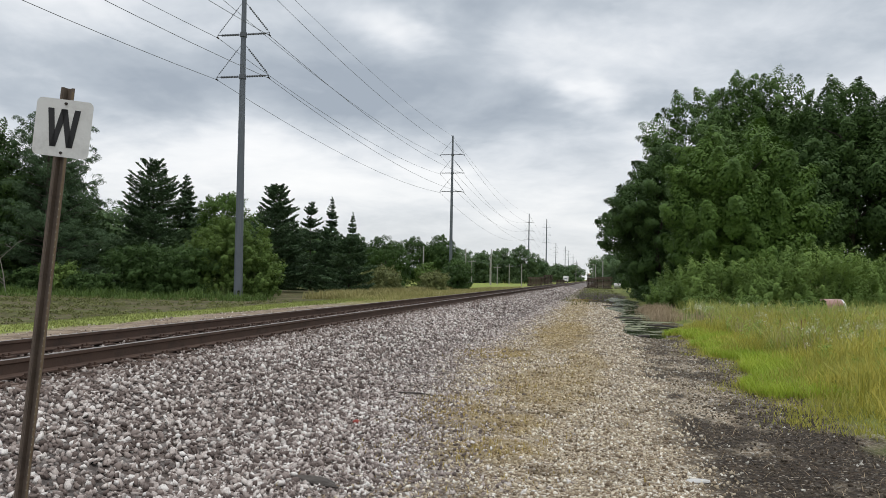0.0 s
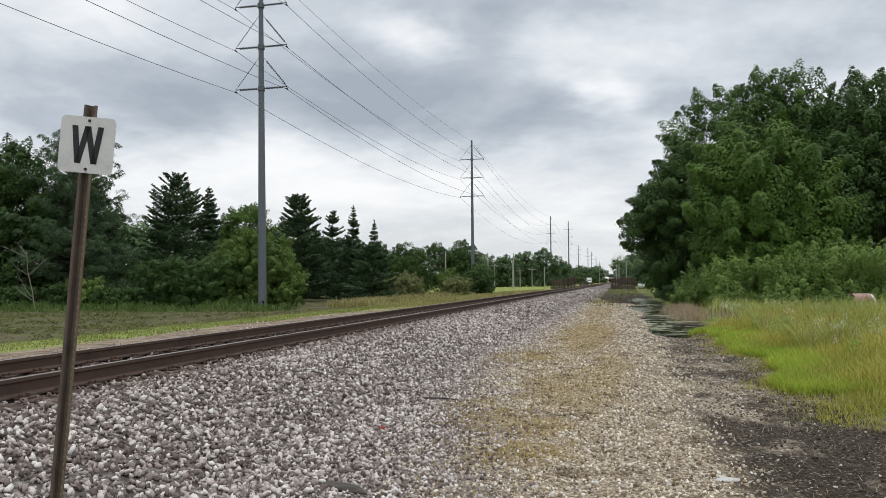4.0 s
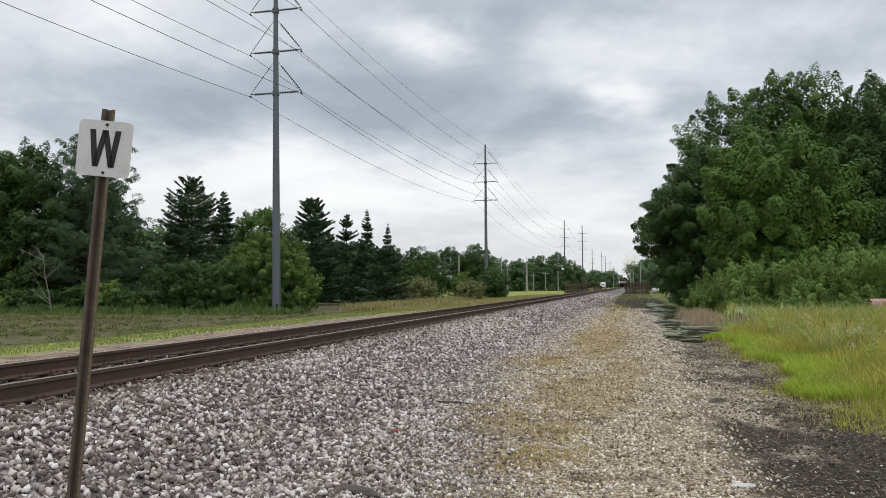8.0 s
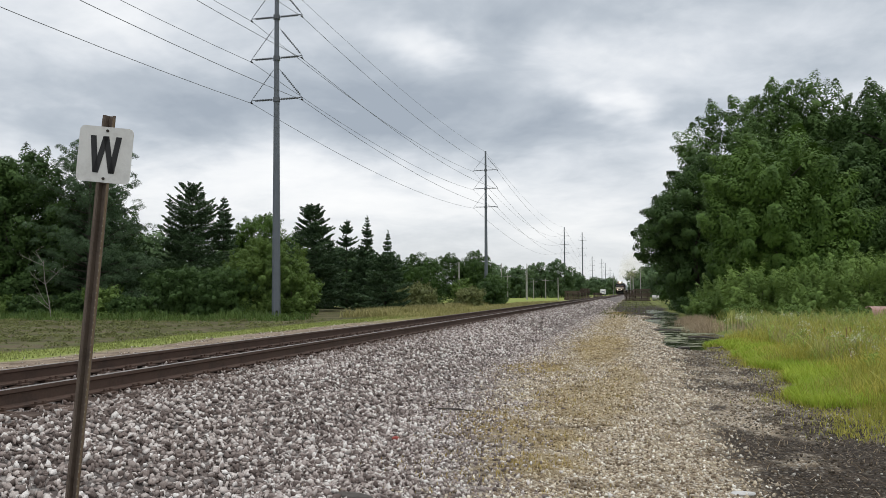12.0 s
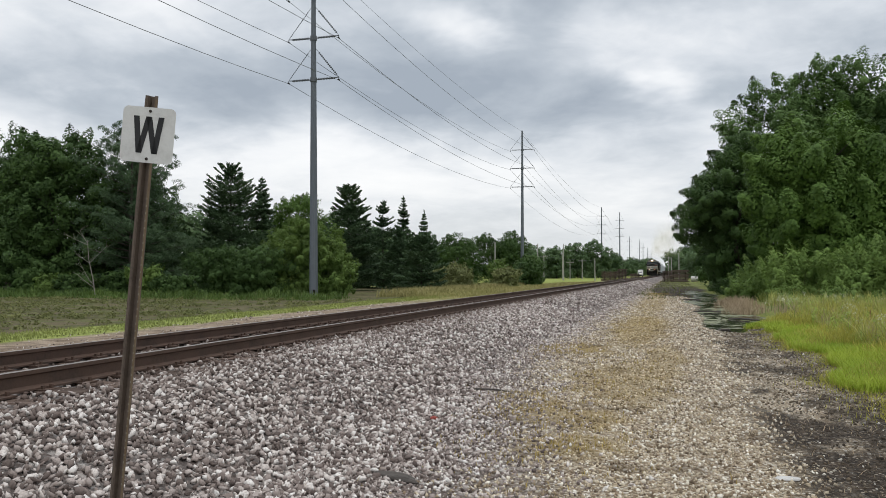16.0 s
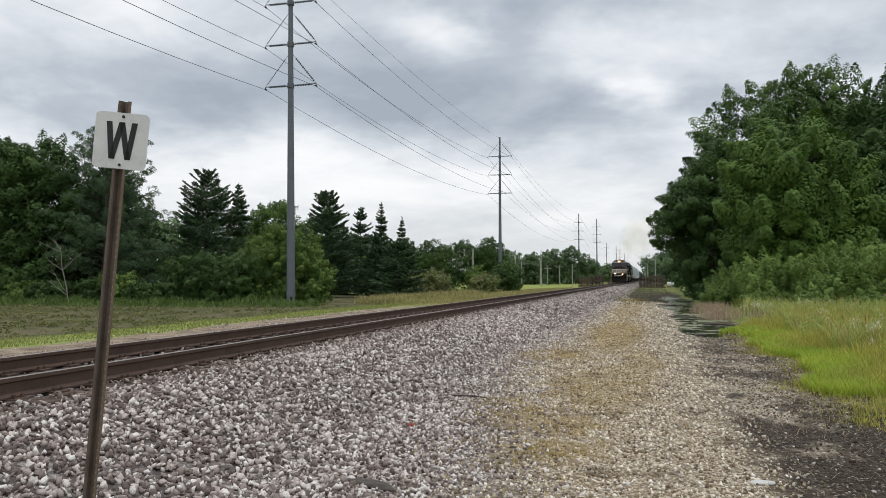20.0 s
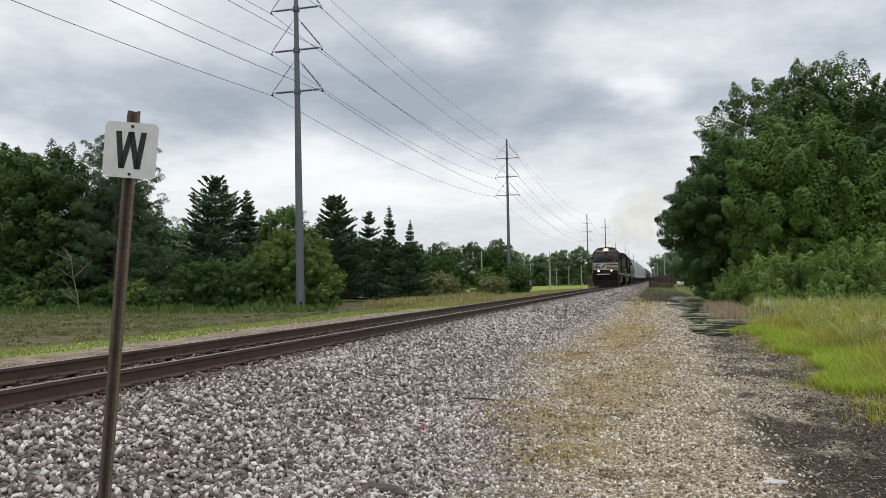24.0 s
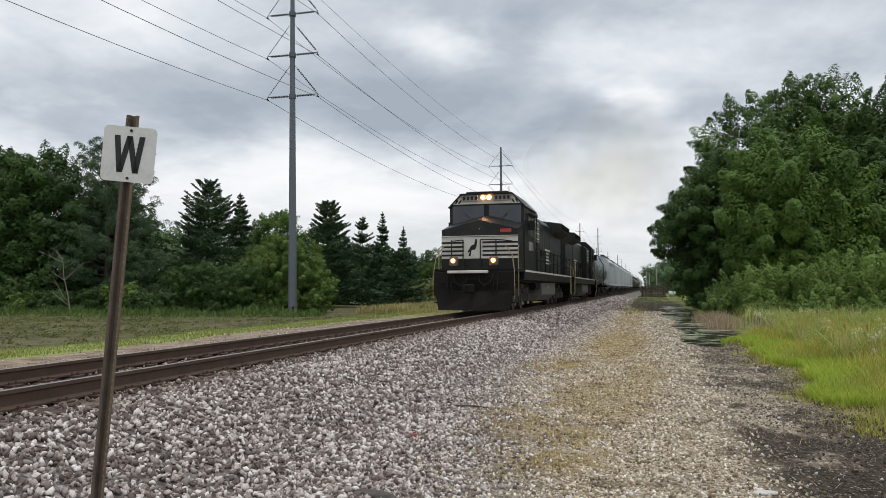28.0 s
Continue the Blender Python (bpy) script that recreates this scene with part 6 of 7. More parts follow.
def tie_stack(name, x, y, wide, layers, label, seed, cross=True):
    g = random.Random(seed)
    z0 = float(ground_z(x, y))
    ob = thing(name, pose(x, y, z0), label, "tie stack", "stacks of old ties")
    mesh = None
    for i in range(layers):
        turned = False
        n = 6
        for k in range(n):
            if mesh is None:
                bm = box(B(), -wide / 2, wide / 2, -0.115, 0.115, 0.0, 0.165, 0.02)
                one = part("tie", bm, m_tie_old, ob)
                mesh = one.data
            else:
                one = new("tie", mesh)
                one.parent = ob
            if turned:
                one.location = (-wide * 0.42 + k * wide * 0.42, 0.75, i * 0.178)
                one.rotation_euler = (0, 0, radians(90 + g.uniform(-2, 2)))
            else:
                one.location = (g.gauss(0, 0.16), k * 0.27 + g.uniform(-0.05, 0.05), i * 0.215 + g.uniform(-0.012, 0.004))
                one.rotation_euler = (0, radians(g.uniform(-0.7, 0.7)), radians(g.uniform(-4, 4)))
                one.scale = (g.uniform(0.82, 1.08), g.uniform(0.85, 1.05), g.uniform(0.8, 1.06))
        for q in (-0.36, 0.02, 0.37):
            part("spacer", box(B(), wide * q - 0.06, wide * q + 0.06, -0.1, 1.5, i * 0.215 + 0.13, i * 0.215 + 0.216), m_grime, ob)
    return ob


tie_stack("tie_stack", 0.75, 146.0, 2.75, 10, "tall stack of weathered old railway ties", 1)
tie_stack("tie_stack", -1.3, 149.5, 1.6, 9, "stack of old railway ties in shade", 2)
tie_stack("tie_stack", -11.4, 147.5, 2.6, 8, "brown stack of old railway ties on grass", 3)
tie_stack("tie_stack", -9.3, 149.0, 1.5, 9, "brown stack of old railway ties on grass", 4)
tie_stack("tie_stack", -8.9, 190.0, 2.0, 5, "low stack of old railway ties", 5)

tr = thing("box_truck", pose(-12.2, 300.0, float(ground_z(-12.2, 300.0))), "small white box truck parked beside the line", "truck")
part("cargo_box", box(B(), -0.9, 0.9, 1.9, 5.2, 0.8, 2.6, 0.04), m_truck_white, tr)
cabp = part("cab", side_prism(B(), [(0.0, 0.55), (0.0, 1.15), (0.6, 1.3), (1.0, 1.95), (1.85, 1.95), (1.85, 0.55)], -0.85, 0.85), m_truck_white, tr)
part("windscreen", side_prism(B(), [(0.56, 1.31), (0.96, 1.92), (0.98, 1.92), (0.58, 1.30)], -0.75, 0.75), m_glass, cabp)
part("bumper", box(B(), -0.88, 0.88, -0.12, 0.02, 0.4, 0.62), m_grime, tr)
for s in (-1, 1):
    for y0 in (0.8, 4.2):
        wh = part("wheel", rod(B(), (s * 0.65, y0, 0.38), (s * 0.88, y0, 0.38), 0.38, 0.38, 14), m_tyre, tr)
        part("rim", rod(B(), (s * 0.88, y0, 0.38), (s * 0.89, y0, 0.38), 0.2, 0.2, 10), m_galv, wh)
part("chassis", box(B(), -0.5, 0.5, 0.3, 5.0, 0.45, 0.8), m_grime, tr)

for x, y, w_, d_, h_, label in ((-37.5, 236.0, 4.6, 5.0, 1.7, "small grey shed with a low dark roof"), (-44.5, 250.0, 9.0, 6.0, 2.2, "low grey house beyond the lawn")):
    hs = thing("shed" if w_ < 5 else "house", pose(x, y, float(ground_z(x, y))), label, "building")
    wl = part("wall", box(B(), -w_ / 2, w_ / 2, 0, d_, 0, h_), m_siding, hs)
    part("roof", prism(B(), [(-w_ / 2 - 0.3, h_), (w_ / 2 + 0.3, h_), (0, h_ + 0.9)], -0.3, d_ + 0.3), m_roofing, hs)
    part("door", box(B(), -0.45, 0.45, -0.05, -0.005, 0.02, min(2.0, h_ - 0.05)), m_roofing, wl)
    for q in (-0.3, 0.3):
        wn = part("window", box(B(), q * w_ - 0.4, q * w_ + 0.4, -0.04, -0.005, 0.8, 1.5), m_glass, wl)
        part("window_frame", pipe(B(), [(q * w_ - 0.42, -0.05, 0.78), (q * w_ + 0.42, -0.05, 0.78), (q * w_ + 0.42, -0.05, 1.52), (q * w_ - 0.42, -0.05, 1.52), (q * w_ - 0.42, -0.05, 0.78)], 0.03), m_white, wn)

# an old tank lying in the weeds, and a concrete block by the ties
old = thing("old_tank", pose(11.0, 41.0, float(ground_z(11.0, 41.0)) + 0.02, 0, 0, 20), "old rust-pink tank with a white end lying in weeds", "tank")
bm = rod(B(), (-0.65, 0, 0.36), (0.25, 0, 0.36), 0.36, 0.36, 24)
part("shell", bm, m_rusty, old)
bm = B()
for (xa, ra), (xb, rb) in zip(((0.25, 0.365), (0.36, 0.34), (0.45, 0.26), (0.5, 0.14)), ((0.36, 0.34), (0.45, 0.26), (0.5, 0.14), (0.52, 0.02))):
    rod(bm, (xa, 0, 0.36), (xb, 0, 0.36), ra, rb, 24)
part("end_cap", bm, m_truck_white, old, "white domed end")
for q in (-0.45, 0.1):
    part("cradle", box(B(), q - 0.1, q + 0.1, -0.34, 0.34, -0.2, 0.1), m_deadwood, old)
blk = thing("pale_drum", pose(3.3, 150.0, float(ground_z(3.3, 150.0))), "pale round drum beside the tie stack", "drum")
part("barrel", rod(B(), (-0.6, 0, 0.5), (0.6, 0, 0.5), 0.45, 0.45, 18), m_flatstone, blk)
part("chock", box(B(), -0.5, 0.5, -0.3, 0.3, -0.02, 0.1), m_greywood, blk)


def lump(name, x, y, size, mat, label, category, seed, rz=0.0, sub=2, sink=0.3):
    bm = B()
    bmesh.ops.create_icosphere(bm, subdivisions=sub, radius=0.5)
    g = random.Random(seed)
    off = Vector((g.uniform(0, 50), g.uniform(0, 50), g.uniform(0, 50)))
    for v in bm.verts:
        v.co *= 1 + 0.35 * noise.noise(v.co * 2.6 + off)
        v.co = Vector((v.co.x * size[0], v.co.y * size[1], v.co.z * size[2]))
    ob = part(name, bm, mat)
    ob.matrix_basis = pose(x, y, float(ground_z(x, y)) + size[2] * (0.5 - sink), 0, 0, rz)
    return tagged(ob, label, category)


lump("red_lump", -2.52, 8.24, (0.085, 0.07, 0.06), m_redrock, "small red lump lying on the gravel", "stone", 1, sink=0.1)
lump("flat_stone", 0.78, 6.70, (0.19, 0.11, 0.03), m_flatstone, "pale flat stone on dark mud", "stone", 2, 10, sink=0.2)
lump("driftwood", -2.05, 5.72, (0.44, 0.10, 0.07), m_greywood, "grey broken piece of wood on gravel", "wood", 3, -22, 3, 0.15)
bm = pipe(B(), [(-0.31, 0.06, 0.0), (-0.1, 0.0, 0.015), (0.12, 0.02, 0.012), (0.3, -0.05, 0.0)], 0.011, 6)
st = part("stick", bm, m_greywood)
st.matrix_basis = pose(-2.43, 10.38, float(ground_z(-2.43, 10.38)) + 0.022)
tagged(st, "thin grey stick lying on gravel", "stick")
for i, (x, y, L, rz) in enumerate(((1.1, 36.0, 1.6, 20), (2.3, 30.5, 1.2, -35), (0.6, 52.0, 1.8, 5), (1.3, 24.5, 0.9, 60))):
    bm = pipe(B(), [(-L / 2, 0, 0), (-L * 0.1, 0.06, 0.03), (L * 0.25, -0.03, 0.02), (L / 2, 0.05, 0)], 0.035, 6)
    st = part("branch", bm, m_greywood)
    st.matrix_basis = pose(x, y, max(float(ground_z(x, y)), -0.14) + 0.03, 0, 0, rz)
    tagged(st, "dead branch lying at the water's edge", "branch", "branches by the water")

# exhaust that hangs over the engines and runs with them: thin veils, wider as they rise
haze_mat, nn = material("thin_exhaust")
veil = nn.t.nodes.new("ShaderNodeBsdfTranslucent")
veil.inputs[0].default_value = (0.97, 0.84, 0.56, 1)
clear = nn.t.nodes.new("ShaderNodeBsdfTransparent")
mx = nn.t.nodes.new("ShaderNodeMixShader")
lx_, ly_, lz_ = nn.xyz(nn.local())
core = nn.math("SUBTRACT", 1.0, nn.math("ADD", nn.math("MULTIPLY", lx_, lx_), nn.math("MULTIPLY", lz_, lz_)))
wisp = nn.noise(nn.local(), 1.3, 3.0, 0.55)
nn.put(mx.inputs[0], nn.math("MULTIPLY", nn.step(core, 0.03, 0.9, 0.0, 0.13), nn.step(wisp, 0.25, 0.75, 0.2, 1.0)))
nn.t.links.new(clear.outputs[0], mx.inputs[1])
nn.t.links.new(veil.outputs[0], mx.inputs[2])
nn.out(mx.outputs[0])
smoke = thing("exhaust_smoke", on_rail(0.0), "thin brownish exhaust haze trailing over the engines", "smoke")
for y0, x0, z0, sx, sy, sz in ((24.0, 0.6, 7.6, 2.0, 9.0, 2.6), (40.0, 2.6, 10.5, 4.6, 13.0, 5.2), (58.0, 4.6, 13.0, 6.5, 16.0, 7.6)):
    bm = B()
    bmesh.ops.create_icosphere(bm, subdivisions=4, radius=1.0)
    puff = part("puff", bm, haze_mat, smoke, smooth=True)
    puff.location, puff.scale = (x0, y0, z0), (sx, sy, sz)
    puff.visible_shadow = False
couple(smoke, 0.0)

# ---- grass and weeds ----


def blades(name, x, y, high, wide, mat, label, g, lean=0.35, parts=1):
    """Blades of grass that bend over: two-piece strips, each its own."""
    n = len(x)
    z = ground_z(x, y) - 0.01
    q = g.uniform(0, FULL, n)
    a = np.stack([np.cos(q), np.sin(q), np.zeros(n)], -1)
    b = np.stack([-np.sin(q), np.cos(q), np.zeros(n)], -1)
    base = np.stack([x, y, z], -1)
    bend = (g.uniform(0.05, 1.0, n) * lean)[:, None]
    h, w_ = high[:, None], wide[:, None]
    up = np.array([[0, 0, 1.0]])
    mid = base + up * h * 0.6 + b * h * bend * 0.4
    tip = base + up * h * 1.0 + b * h * bend
    v = np.stack([base - a * w_ / 2, base + a * w_ / 2, mid + a * w_ * 0.35, mid - a * w_ * 0.35, tip + a * w_ * 0.05, tip - a * w_ * 0.05], 1).reshape(-1, 3)
    k = (np.arange(n) * 6)[:, None]
    f = np.concatenate([k + np.array([[0, 1, 2, 3]]), k + np.array([[3, 2, 4, 5]])])
    return tagged(sheet(name, v, f, mat), label, "grass", kind="stuff")


def verge(y):
    """Where the grass begins, along the line."""
    return 2.34 + 0.16 * np.exp(-((y - 17.0) / 5.0) ** 2) + 0.2 * np.sin(y * 0.9) + 0.15 * np.sin(y * 2.3 + 1) + 2.6 * smooth_step(-y, -9.4, -7.6) + 0.7 * smooth_step(y, 25.0, 33.0)


g = np.random.default_rng(21)
n = 60000
y = 6.0 + 24.0 * g.uniform(0, 1, n) ** 1.3
x = verge(y) - 0.12 + 7.5 * g.uniform(0, 1, n) ** 1.5
keep = g.uniform(0, 1, n) < smooth_step(x - verge(y), -0.2, 0.5) + 0.1
x, y = x[keep], y[keep]
inland = smooth_step(x - verge(y), 0.0, 2.2)
high = (0.09 + 0.30 * inland) * g.uniform(0.45, 1.5, len(x)) * (0.5 + 1.0 * drift(x, y, 1.3, 1.0))
blades("grass", x, y, high, 0.007 + 0.0007 * y * g.uniform(0.7, 1.3, len(x)), m_blade, "yellow-green trackside grass", g, 1.1)
n = 26000
y = 11.5 + 15.0 * g.uniform(0, 1, n)
x = verge(y) + g.uniform(0, 1, n) ** 1.2 * (1.1 + 0.5 * smooth_step(y, 14, 20))
high = g.uniform(0.07, 0.2, n)
blades("fresh_grass", x, y, high, 0.008 + 0.0006 * y, m_blade_lime, "low bright lime-green grass by the ditch", g, 1.2)
n = 48000
y = 9.0 + 40.0 * g.uniform(0, 1, n) ** 1.1
x = verge(y) + 1.3 + (14 + y * 0.25) * g.uniform(0, 1, n) ** 1.25
high = g.uniform(0.2, 0.55, n) * (0.45 + 1.15 * drift(x, y, 0.75, 2.0)) * (0.55 + 0.45 * smooth_step(y, 12, 24))
blades("tall_weeds", x, y, high, 0.008 + 0.0009 * y, m_blade_tall, "tall green and straw-coloured weeds", g, 0.95)
n = 3000
x, y = g.normal(2.75, 0.4, n), g.uniform(34, 47, n)
blades("dry_reeds", x, y, g.uniform(0.12, 0.42, n), np.full(n, 0.022), m_blade_dry, "dry pinkish reeds at the water's edge", g, 1.0)
n = 6000
x, y = g.uniform(3.6, 10.5, n), g.uniform(17, 34, n)
blades("straw_grass", x, y, g.uniform(0.3, 0.62, n), np.full(n, 0.012), m_blade_dry, "straw-coloured grass heads among the weeds", g, 0.8)
n = 12000
y = 9.2 + 11 * g.uniform(0, 1, n)
x = verge(y) + 0.8 + 5.5 * g.uniform(0, 1, n)
keep = drift(x, y, 0.8, 6.0) > 0.47
blades("yellow_grass", x[keep], y[keep], g.uniform(0.12, 0.42, keep.sum()), np.full(keep.sum(), 0.013), m_blade_yellow, "yellowing grass in drifts", g, 1.0)
n = 900
x, y = g.uniform(0.9, 3.6, n), g.uniform(5.4, 9.6, n)
blades("dead_grass", x, y, g.uniform(0.015, 0.06, n), np.full(n, 0.007), m_blade_dry, "dead grass lying on the mud", g, 2.4)
# sparse sprouts on the path
n = 52000
x, y = g.uniform(-3.0, 1.1, n), 5.2 + 60 * g.uniform(0, 1, n) ** 1.9
spots = (np.exp(-(((x + 2.1) / 0.95) ** 2 + ((y - 16.6) / 1.5) ** 2)) * 1.3 + np.exp(-(((x + 1.85) / 0.55) ** 2 + ((y - 9.4) / 1.9) ** 2)) * 1.2
         + np.exp(-(((x + 1.0) / 0.8) ** 2 + ((y - 13.0) / 4.5) ** 2)) * 0.55 + 0.7 * np.exp(-((x + 1.3) / 0.9) ** 2) * smooth_step(y, 17, 24) + 0.9 * np.exp(-(((x + 1.0) / 0.6) ** 2 + ((y - 7.2) / 0.8) ** 2)))
keep = g.uniform(0, 1, n) < np.clip(spots, 0, 1) * smooth_step(drift(x, y, 2.3, 0.5) + 0.35 * drift(x, y, 7.0, 3.0), 0.45, 0.85)
x, y = x[keep], y[keep]
blades("path_sprouts", x, y, g.uniform(0.015, 0.06, len(x)), 0.005 + 0.0008 * y, m_blade_ochre, "sparse ochre and yellow sprouts in the gravel", g, 0.9)
n = 3500
y = g.uniform(8.6, 24, n)
x = verge(y) - np.abs(g.normal(size=n)) * 0.25
blades("edge_grass", x, y, g.uniform(0.02, 0.08, n), np.full(n, 0.009), m_blade, "straggling grass at the mud's edge", g, 0.9)
n = 3600
x, y = g.uniform(-2.6, 2.0, n), 48 + 110 * g.uniform(0, 1, n)
keep = drift(x, y * 0.35, 1.4, 2.2) > 0.52
blades("far_tufts", x[keep], y[keep], g.uniform(0.04, 0.22, keep.sum()), np.full(keep.sum(), 0.05), m_blade_field, "scattered green tufts along the ditch path", g, 1.0)
# across the line
n = 15000
y = 49 + 47 * g.uniform(0, 1, n)
x = -15.2 - (2.2 + 0.03 * y) * g.uniform(0, 1, n) ** 0.9
blades("roadside_grass", x, y, g.uniform(0.12, 0.6, n) * smooth_step(-x, 15.0, 16.4) + 0.04, 0.02 + 0.0006 * y, m_blade_dryish, "tall straw-topped grass across the line", g, 1.0)
n = 12000
y = 42 + 68 * g.uniform(0, 1, n)
x = -15.4 + 5.2 * g.uniform(0, 1, n)
blades("trackside_straw", x, y, g.uniform(0.05, 0.32, n) * smooth_step(y, 40.0, 56.0) + 0.03, 0.02 + 0.0005 * y, m_blade_dryish, "low straw-coloured grass close to the rails", g, 1.0)
n = 20000
y = 12 + 120 * g.uniform(0, 1, n) ** 1.6
x = -16.4 + 3.0 * g.uniform(0, 1, n) + 0.25 * np.sin(y * 0.7)
blades("mown_grass", x, y, g.uniform(0.03, 0.09, n), 0.012 + 0.0007 * y, m_blade_mown, "strip of short mown grass beside the line", g, 0.7)
m = 3400
x, y = g.uniform(-46, -16.6, m), g.uniform(17, 44, m)
keep = g.uniform(0, 1, m) < smooth_step(drift(x, y, 0.8, 4.0) + 0.5 * drift(x, y, 0.27, 1.0), 0.45, 0.95)
at = np.stack([x, y, ground_z(x, y) + 0.02], -1)[keep]
v = plumes(g, at, unit(np.tile([[0, 0, 1.0]], (len(at), 1)) + g.normal(size=(len(at), 3)) * 0.15), 0.26, 22, 0.055, 1.6, 0.35, 0.4)
v[:, 2] = np.maximum(v[:, 2], ground_z(v[:, 0], v[:, 1]))
tagged(sheet("field_weeds", v, np.arange(len(v)).reshape(-1, 3), m_blade_field), "low green and brown weeds scattered over the field", "weeds", kind="stuff")
n = 9000
y = 41.5 + 5.0 * g.uniform(0, 1, n)
x = -19.5 - 30 * g.uniform(0, 1, n)
blades("field_edge_weeds", x, y, g.uniform(0.1, 0.6, n) * (0.3 + drift(x, y, 0.9, 1.0)) * smooth_step(y, 41.0, 44.5) + 0.04, np.full(n, 0.05), m_edge_weed, "green weeds along the foot of the thicket", g, 0.9)
# leafy weeds among the grass
m = 1050
y = 10.5 + 26 * g.uniform(0, 1, m) ** 0.9
x = verge(y) + 1.2 + (3.5 + 0.28 * y) * g.uniform(0, 1, m) ** 1.1
at = np.stack([x, y, ground_z(x, y) + g.uniform(0.10, 0.34, m) * smooth_step(y, 9, 20)], -1)
v = plumes(g, at, unit(np.tile([[0, 0, 1.0]], (m, 1)) + g.normal(size=(m, 3)) * 0.25), 0.18, 60, 0.03, 1.9, 1.5, 0.4)
tagged(sheet("leafy_weeds", v, np.arange(len(v)).reshape(-1, 3), m_leaf_weed), "low leafy green weeds in the grass", "weeds", kind="stuff")
# white umbels and brown seed heads among the weeds
pts = []
for cx, cy, sx, sy, m in ((4.3, 34.0, 0.4, 1.2, 26), (6.2, 35.0, 0.7, 2.5, 24), (5.9, 18.5, 0.9, 1.8, 18), (7.2, 20.5, 1.0, 2.0, 34), (7.2, 15.5, 0.7, 1.0, 34), (9.0, 26.0, 1.5, 3.0, 30), (4.4, 17.6, 0.5, 0.7, 12), (8.6, 21.0, 0.9, 1.5, 30), (4.6, 25.0, 0.4, 0.8, 8), (4.4, 19.4, 0.35, 0.8, 10)):
    pts.append(np.stack([g.normal(cx, sx, m), g.normal(cy, sy, m), g.uniform(0.34, 0.62, m)], -1))
pts = np.concatenate(pts)
base = ground_z(pts[:, 0], pts[:, 1])
at = pts.copy()
at[:, 2] += base
v = leaves(g, at, np.tile([[0, 0, 1.0]], (len(at), 1)), 20, 0.026, 0.05, 0.0, 1.2)
tagged(sheet("white_flowers", v, np.arange(len(v)).reshape(-1, 3), m_petal), "white flower heads standing among the weeds", "flowers", kind="stuff")
blades("flower_stems", np.repeat(pts[:, 0], 3) + g.normal(size=3 * len(pts)) * 0.04, np.repeat(pts[:, 1], 3) + g.normal(size=3 * len(pts)) * 0.04, np.repeat(pts[:, 2], 3) * g.uniform(0.7, 1.0, 3 * len(pts)), np.full(3 * len(pts), 0.018), m_leaf_shrub, "green leafy flower stems", g, 0.1)
for i, (x, y) in enumerate(((4.75, 20.5), (4.35, 20.9), (4.9, 20.8))):
    bm = B()
    rod(bm, (0, 0, 0), (0.02, 0, 0.66), 0.007, 0.004, 5)
    for k in range(26):
        z = 0.38 + 0.26 * k / 26
        q = k * 2.4
        rod(bm, (0.012, 0, z), (0.012 + 0.017 * math.cos(q), 0.017 * math.sin(q), z + 0.02), 0.004, 0.006, 4)
    ob = part("dock_plant", bm, m_dock)
    ob.matrix_basis = pose(x, y, float(ground_z(x, y)) - 0.01)
    tagged(ob, "dried brown dock seed stalk among weeds", "plant", "dock stalks")

# ---- stones, last ----
g = np.random.default_rng(33)
sets = [bed(g, 27000, -4.95, -0.9, 2.6, 13.0, 0.032, 0.078), bed(g, 15000, -4.95, -1.8, 13.0, 28.0, 0.045, 0.085), bed(g, 6500, -4.95, -2.2, 28.0, 65.0, 0.05, 0.10), bed(g, 2600, -4.95, -2.2, 65.0, 120.0, 0.09, 0.16),
        bed(g, 9000, -7.9, -4.95, 3.0, 30.0, 0.035, 0.07), bed(g, 5200, -7.02, -5.66, 3.0, 30.0, 0.03, 0.055, 0.5), bed(g, 5200, -5.52, -4.7, 3.0, 34.0, 0.035, 0.07, 0.35), bed(g, 1800, -5.52, -4.7, 34.0, 70.0, 0.05, 0.09, 0.35), bed(g, 2500, -9.8, -7.9, 4.0, 30.0, 0.04, 0.08), bed(g, 1500, -12.0, -9.6, 8.0, 36.0, 0.02, 0.05), bed(g, 400, -14.0, -12.4, 10.0, 40.0, 0.02, 0.05)]
near = np.concatenate([s[0] for s in sets])
size = np.concatenate([s[1] for s in sets])
order = np.argsort(np.hypot(near[:, 0] + 2.9, near[:, 1] - 4.6))
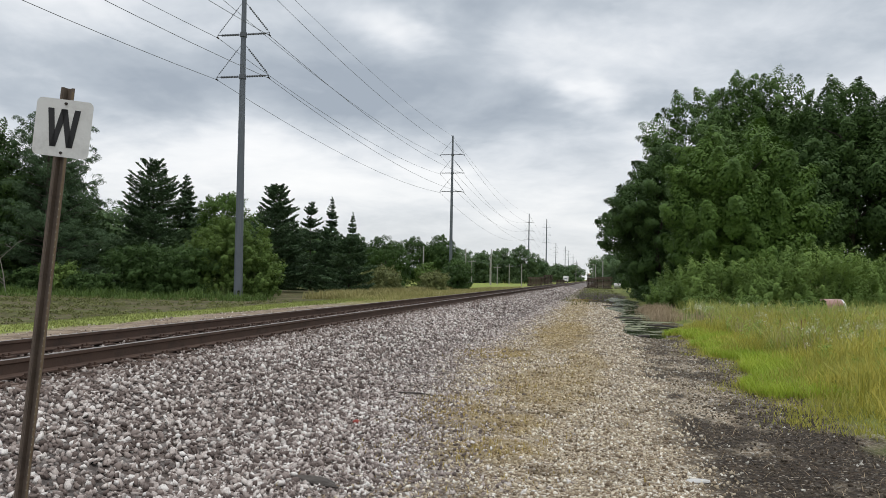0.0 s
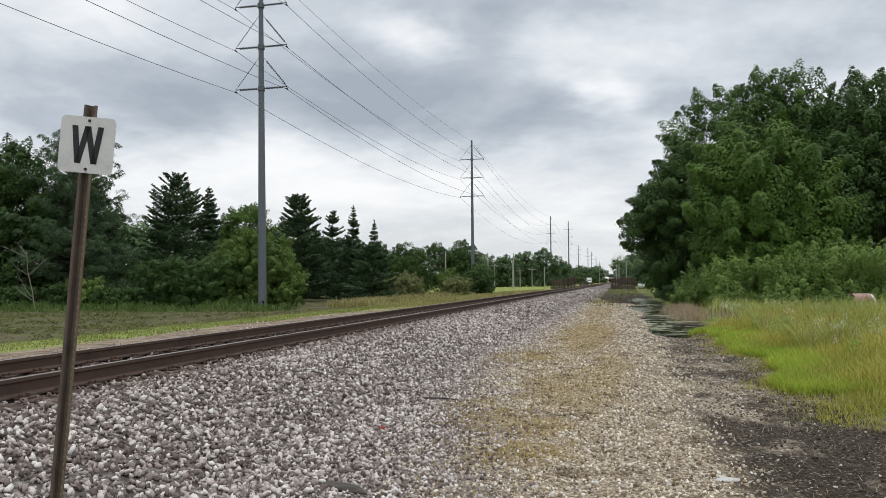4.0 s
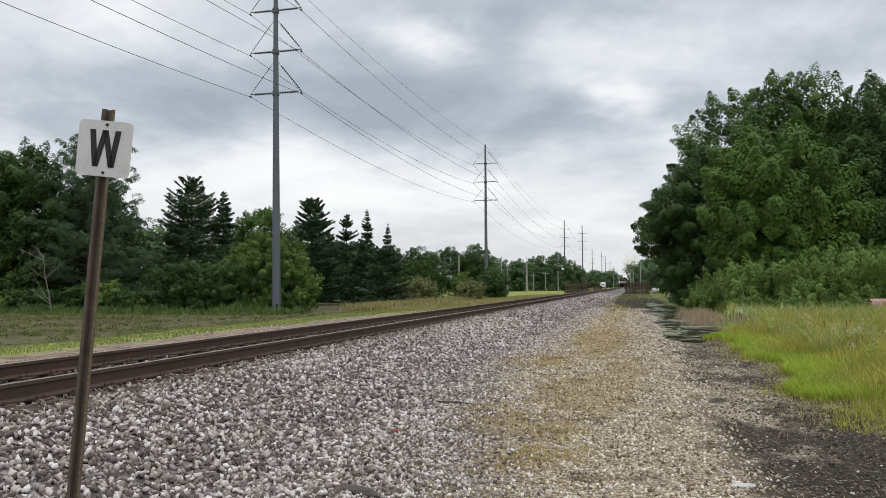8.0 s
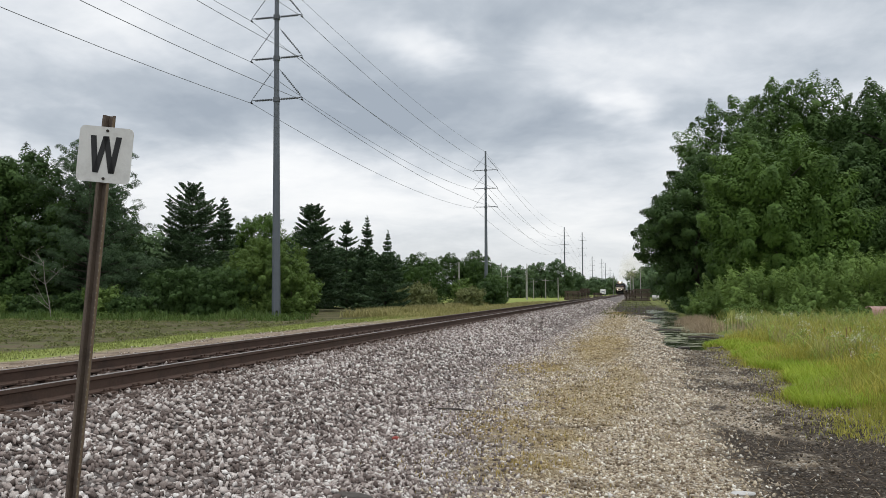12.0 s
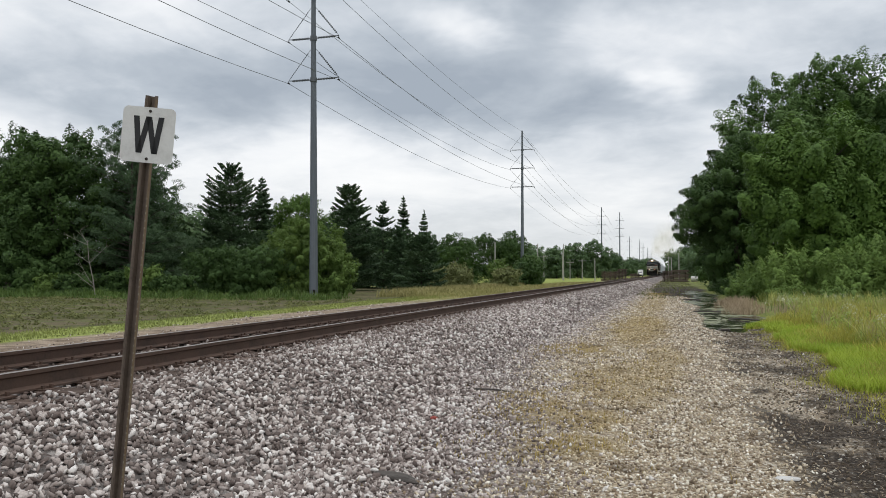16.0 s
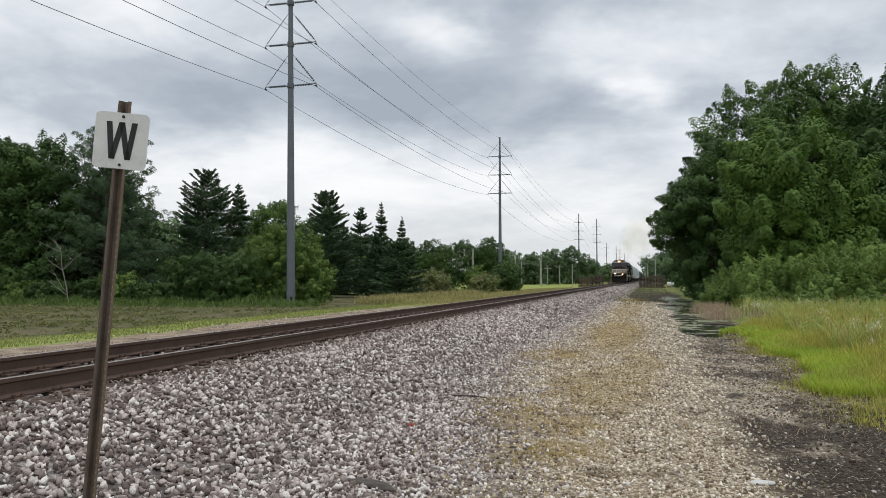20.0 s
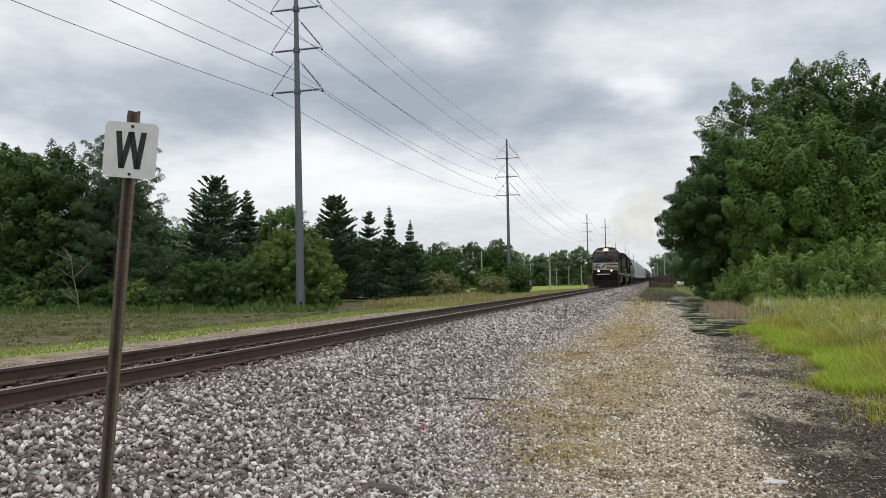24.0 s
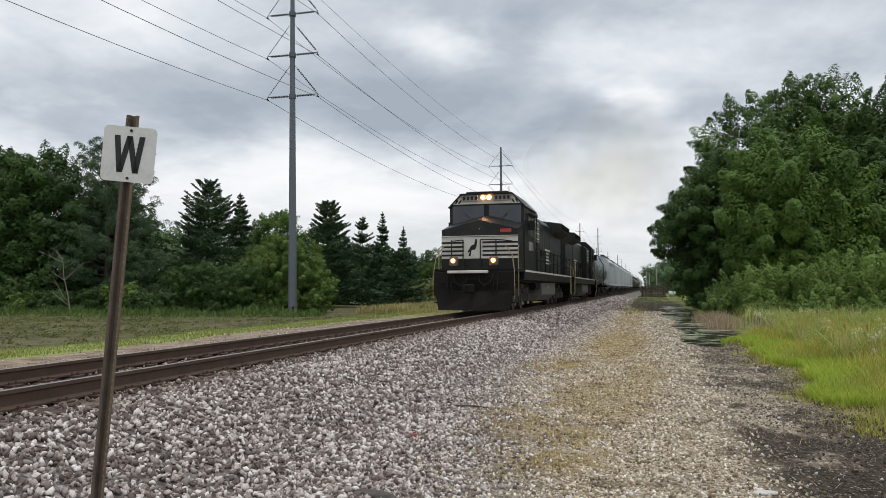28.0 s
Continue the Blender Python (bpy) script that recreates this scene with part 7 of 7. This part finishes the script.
near, size = near[order], size[order]
meshes = []
for i in range(20):
    me = bpy.data.meshes.new("stone")
    me.from_pydata([tuple(p) for p in ROCKS[i]], [], [tuple(int(q) for q in f) for f in ROCK_FACES])
    meshes.append(me)
m_single, nn = material("single_stone")
p = nn.local()
gr = nn.noise(p, 5.0, 4.0, 0.65)
c = nn.mix(nn.math("MULTIPLY", nn.step(gr, 0.35, 0.75), 0.4), nn.ramp(nn.chance(), BALLAST), (0.11, 0.095, 0.085))
nn.surface(c, 0.88, 0.0, nn.bump(gr, 0.3, 0.05), spec=0.3)
for me in meshes:
    me.materials.append(m_single)
bits_ = random.Random(17)
for i in range(300):
    ob = new("stone", meshes[i % 20])
    ob.parent = ground
    ob.location = tuple(float(q) for q in near[i])
    ob.scale = (float(size[i]),) * 3
    ob.rotation_euler = (bits_.uniform(0, 6), bits_.uniform(0, 6), bits_.uniform(0, 6))
close = near[300:, 1] < 19.0
stones("ballast_stones", near[300:][close], size[300:][close], m_ballast, ground, g)
stones("far_ballast", near[300:][~close], size[300:][~close] * 1.12, m_ballast, ground, g, True)
n = 112000
x, y = g.uniform(-2.9, 2.6, n), 4.0 + 52 * g.uniform(0, 1, n) ** 2.1
s = g.uniform(0.012, 0.030, n) * g.uniform(0.8, 1.45, n) * (1 + y * 0.03)
keep = g.uniform(0, 1, n) < (1 - 0.76 * smooth_step(x, 0.6, 1.1) * (0.55 + 0.45 * smooth_step(-y, -11.0, -9.0))) * (0.55 + 0.45 * smooth_step(drift(x, y, 1.7, 0.7), 0.3, 0.55))
x, y, s = x[keep], y[keep], s[keep]
grey = x + 0.6 * (drift(x, y, 2.0, 5.0) - 0.5) + g.normal(size=len(x)) * 0.45 < -1.25 - 1.15 * smooth_step(y, 5.5, 14.5)
at = np.stack([x, y, ground_z(x, y) + s * 0.12], -1)
stones("fine_gravel", at[~grey], s[~grey], m_gravel, ground, g, True)
stones("grey_gravel", at[grey], s[grey] * 1.25, m_ballast, ground, g, True)

motions()
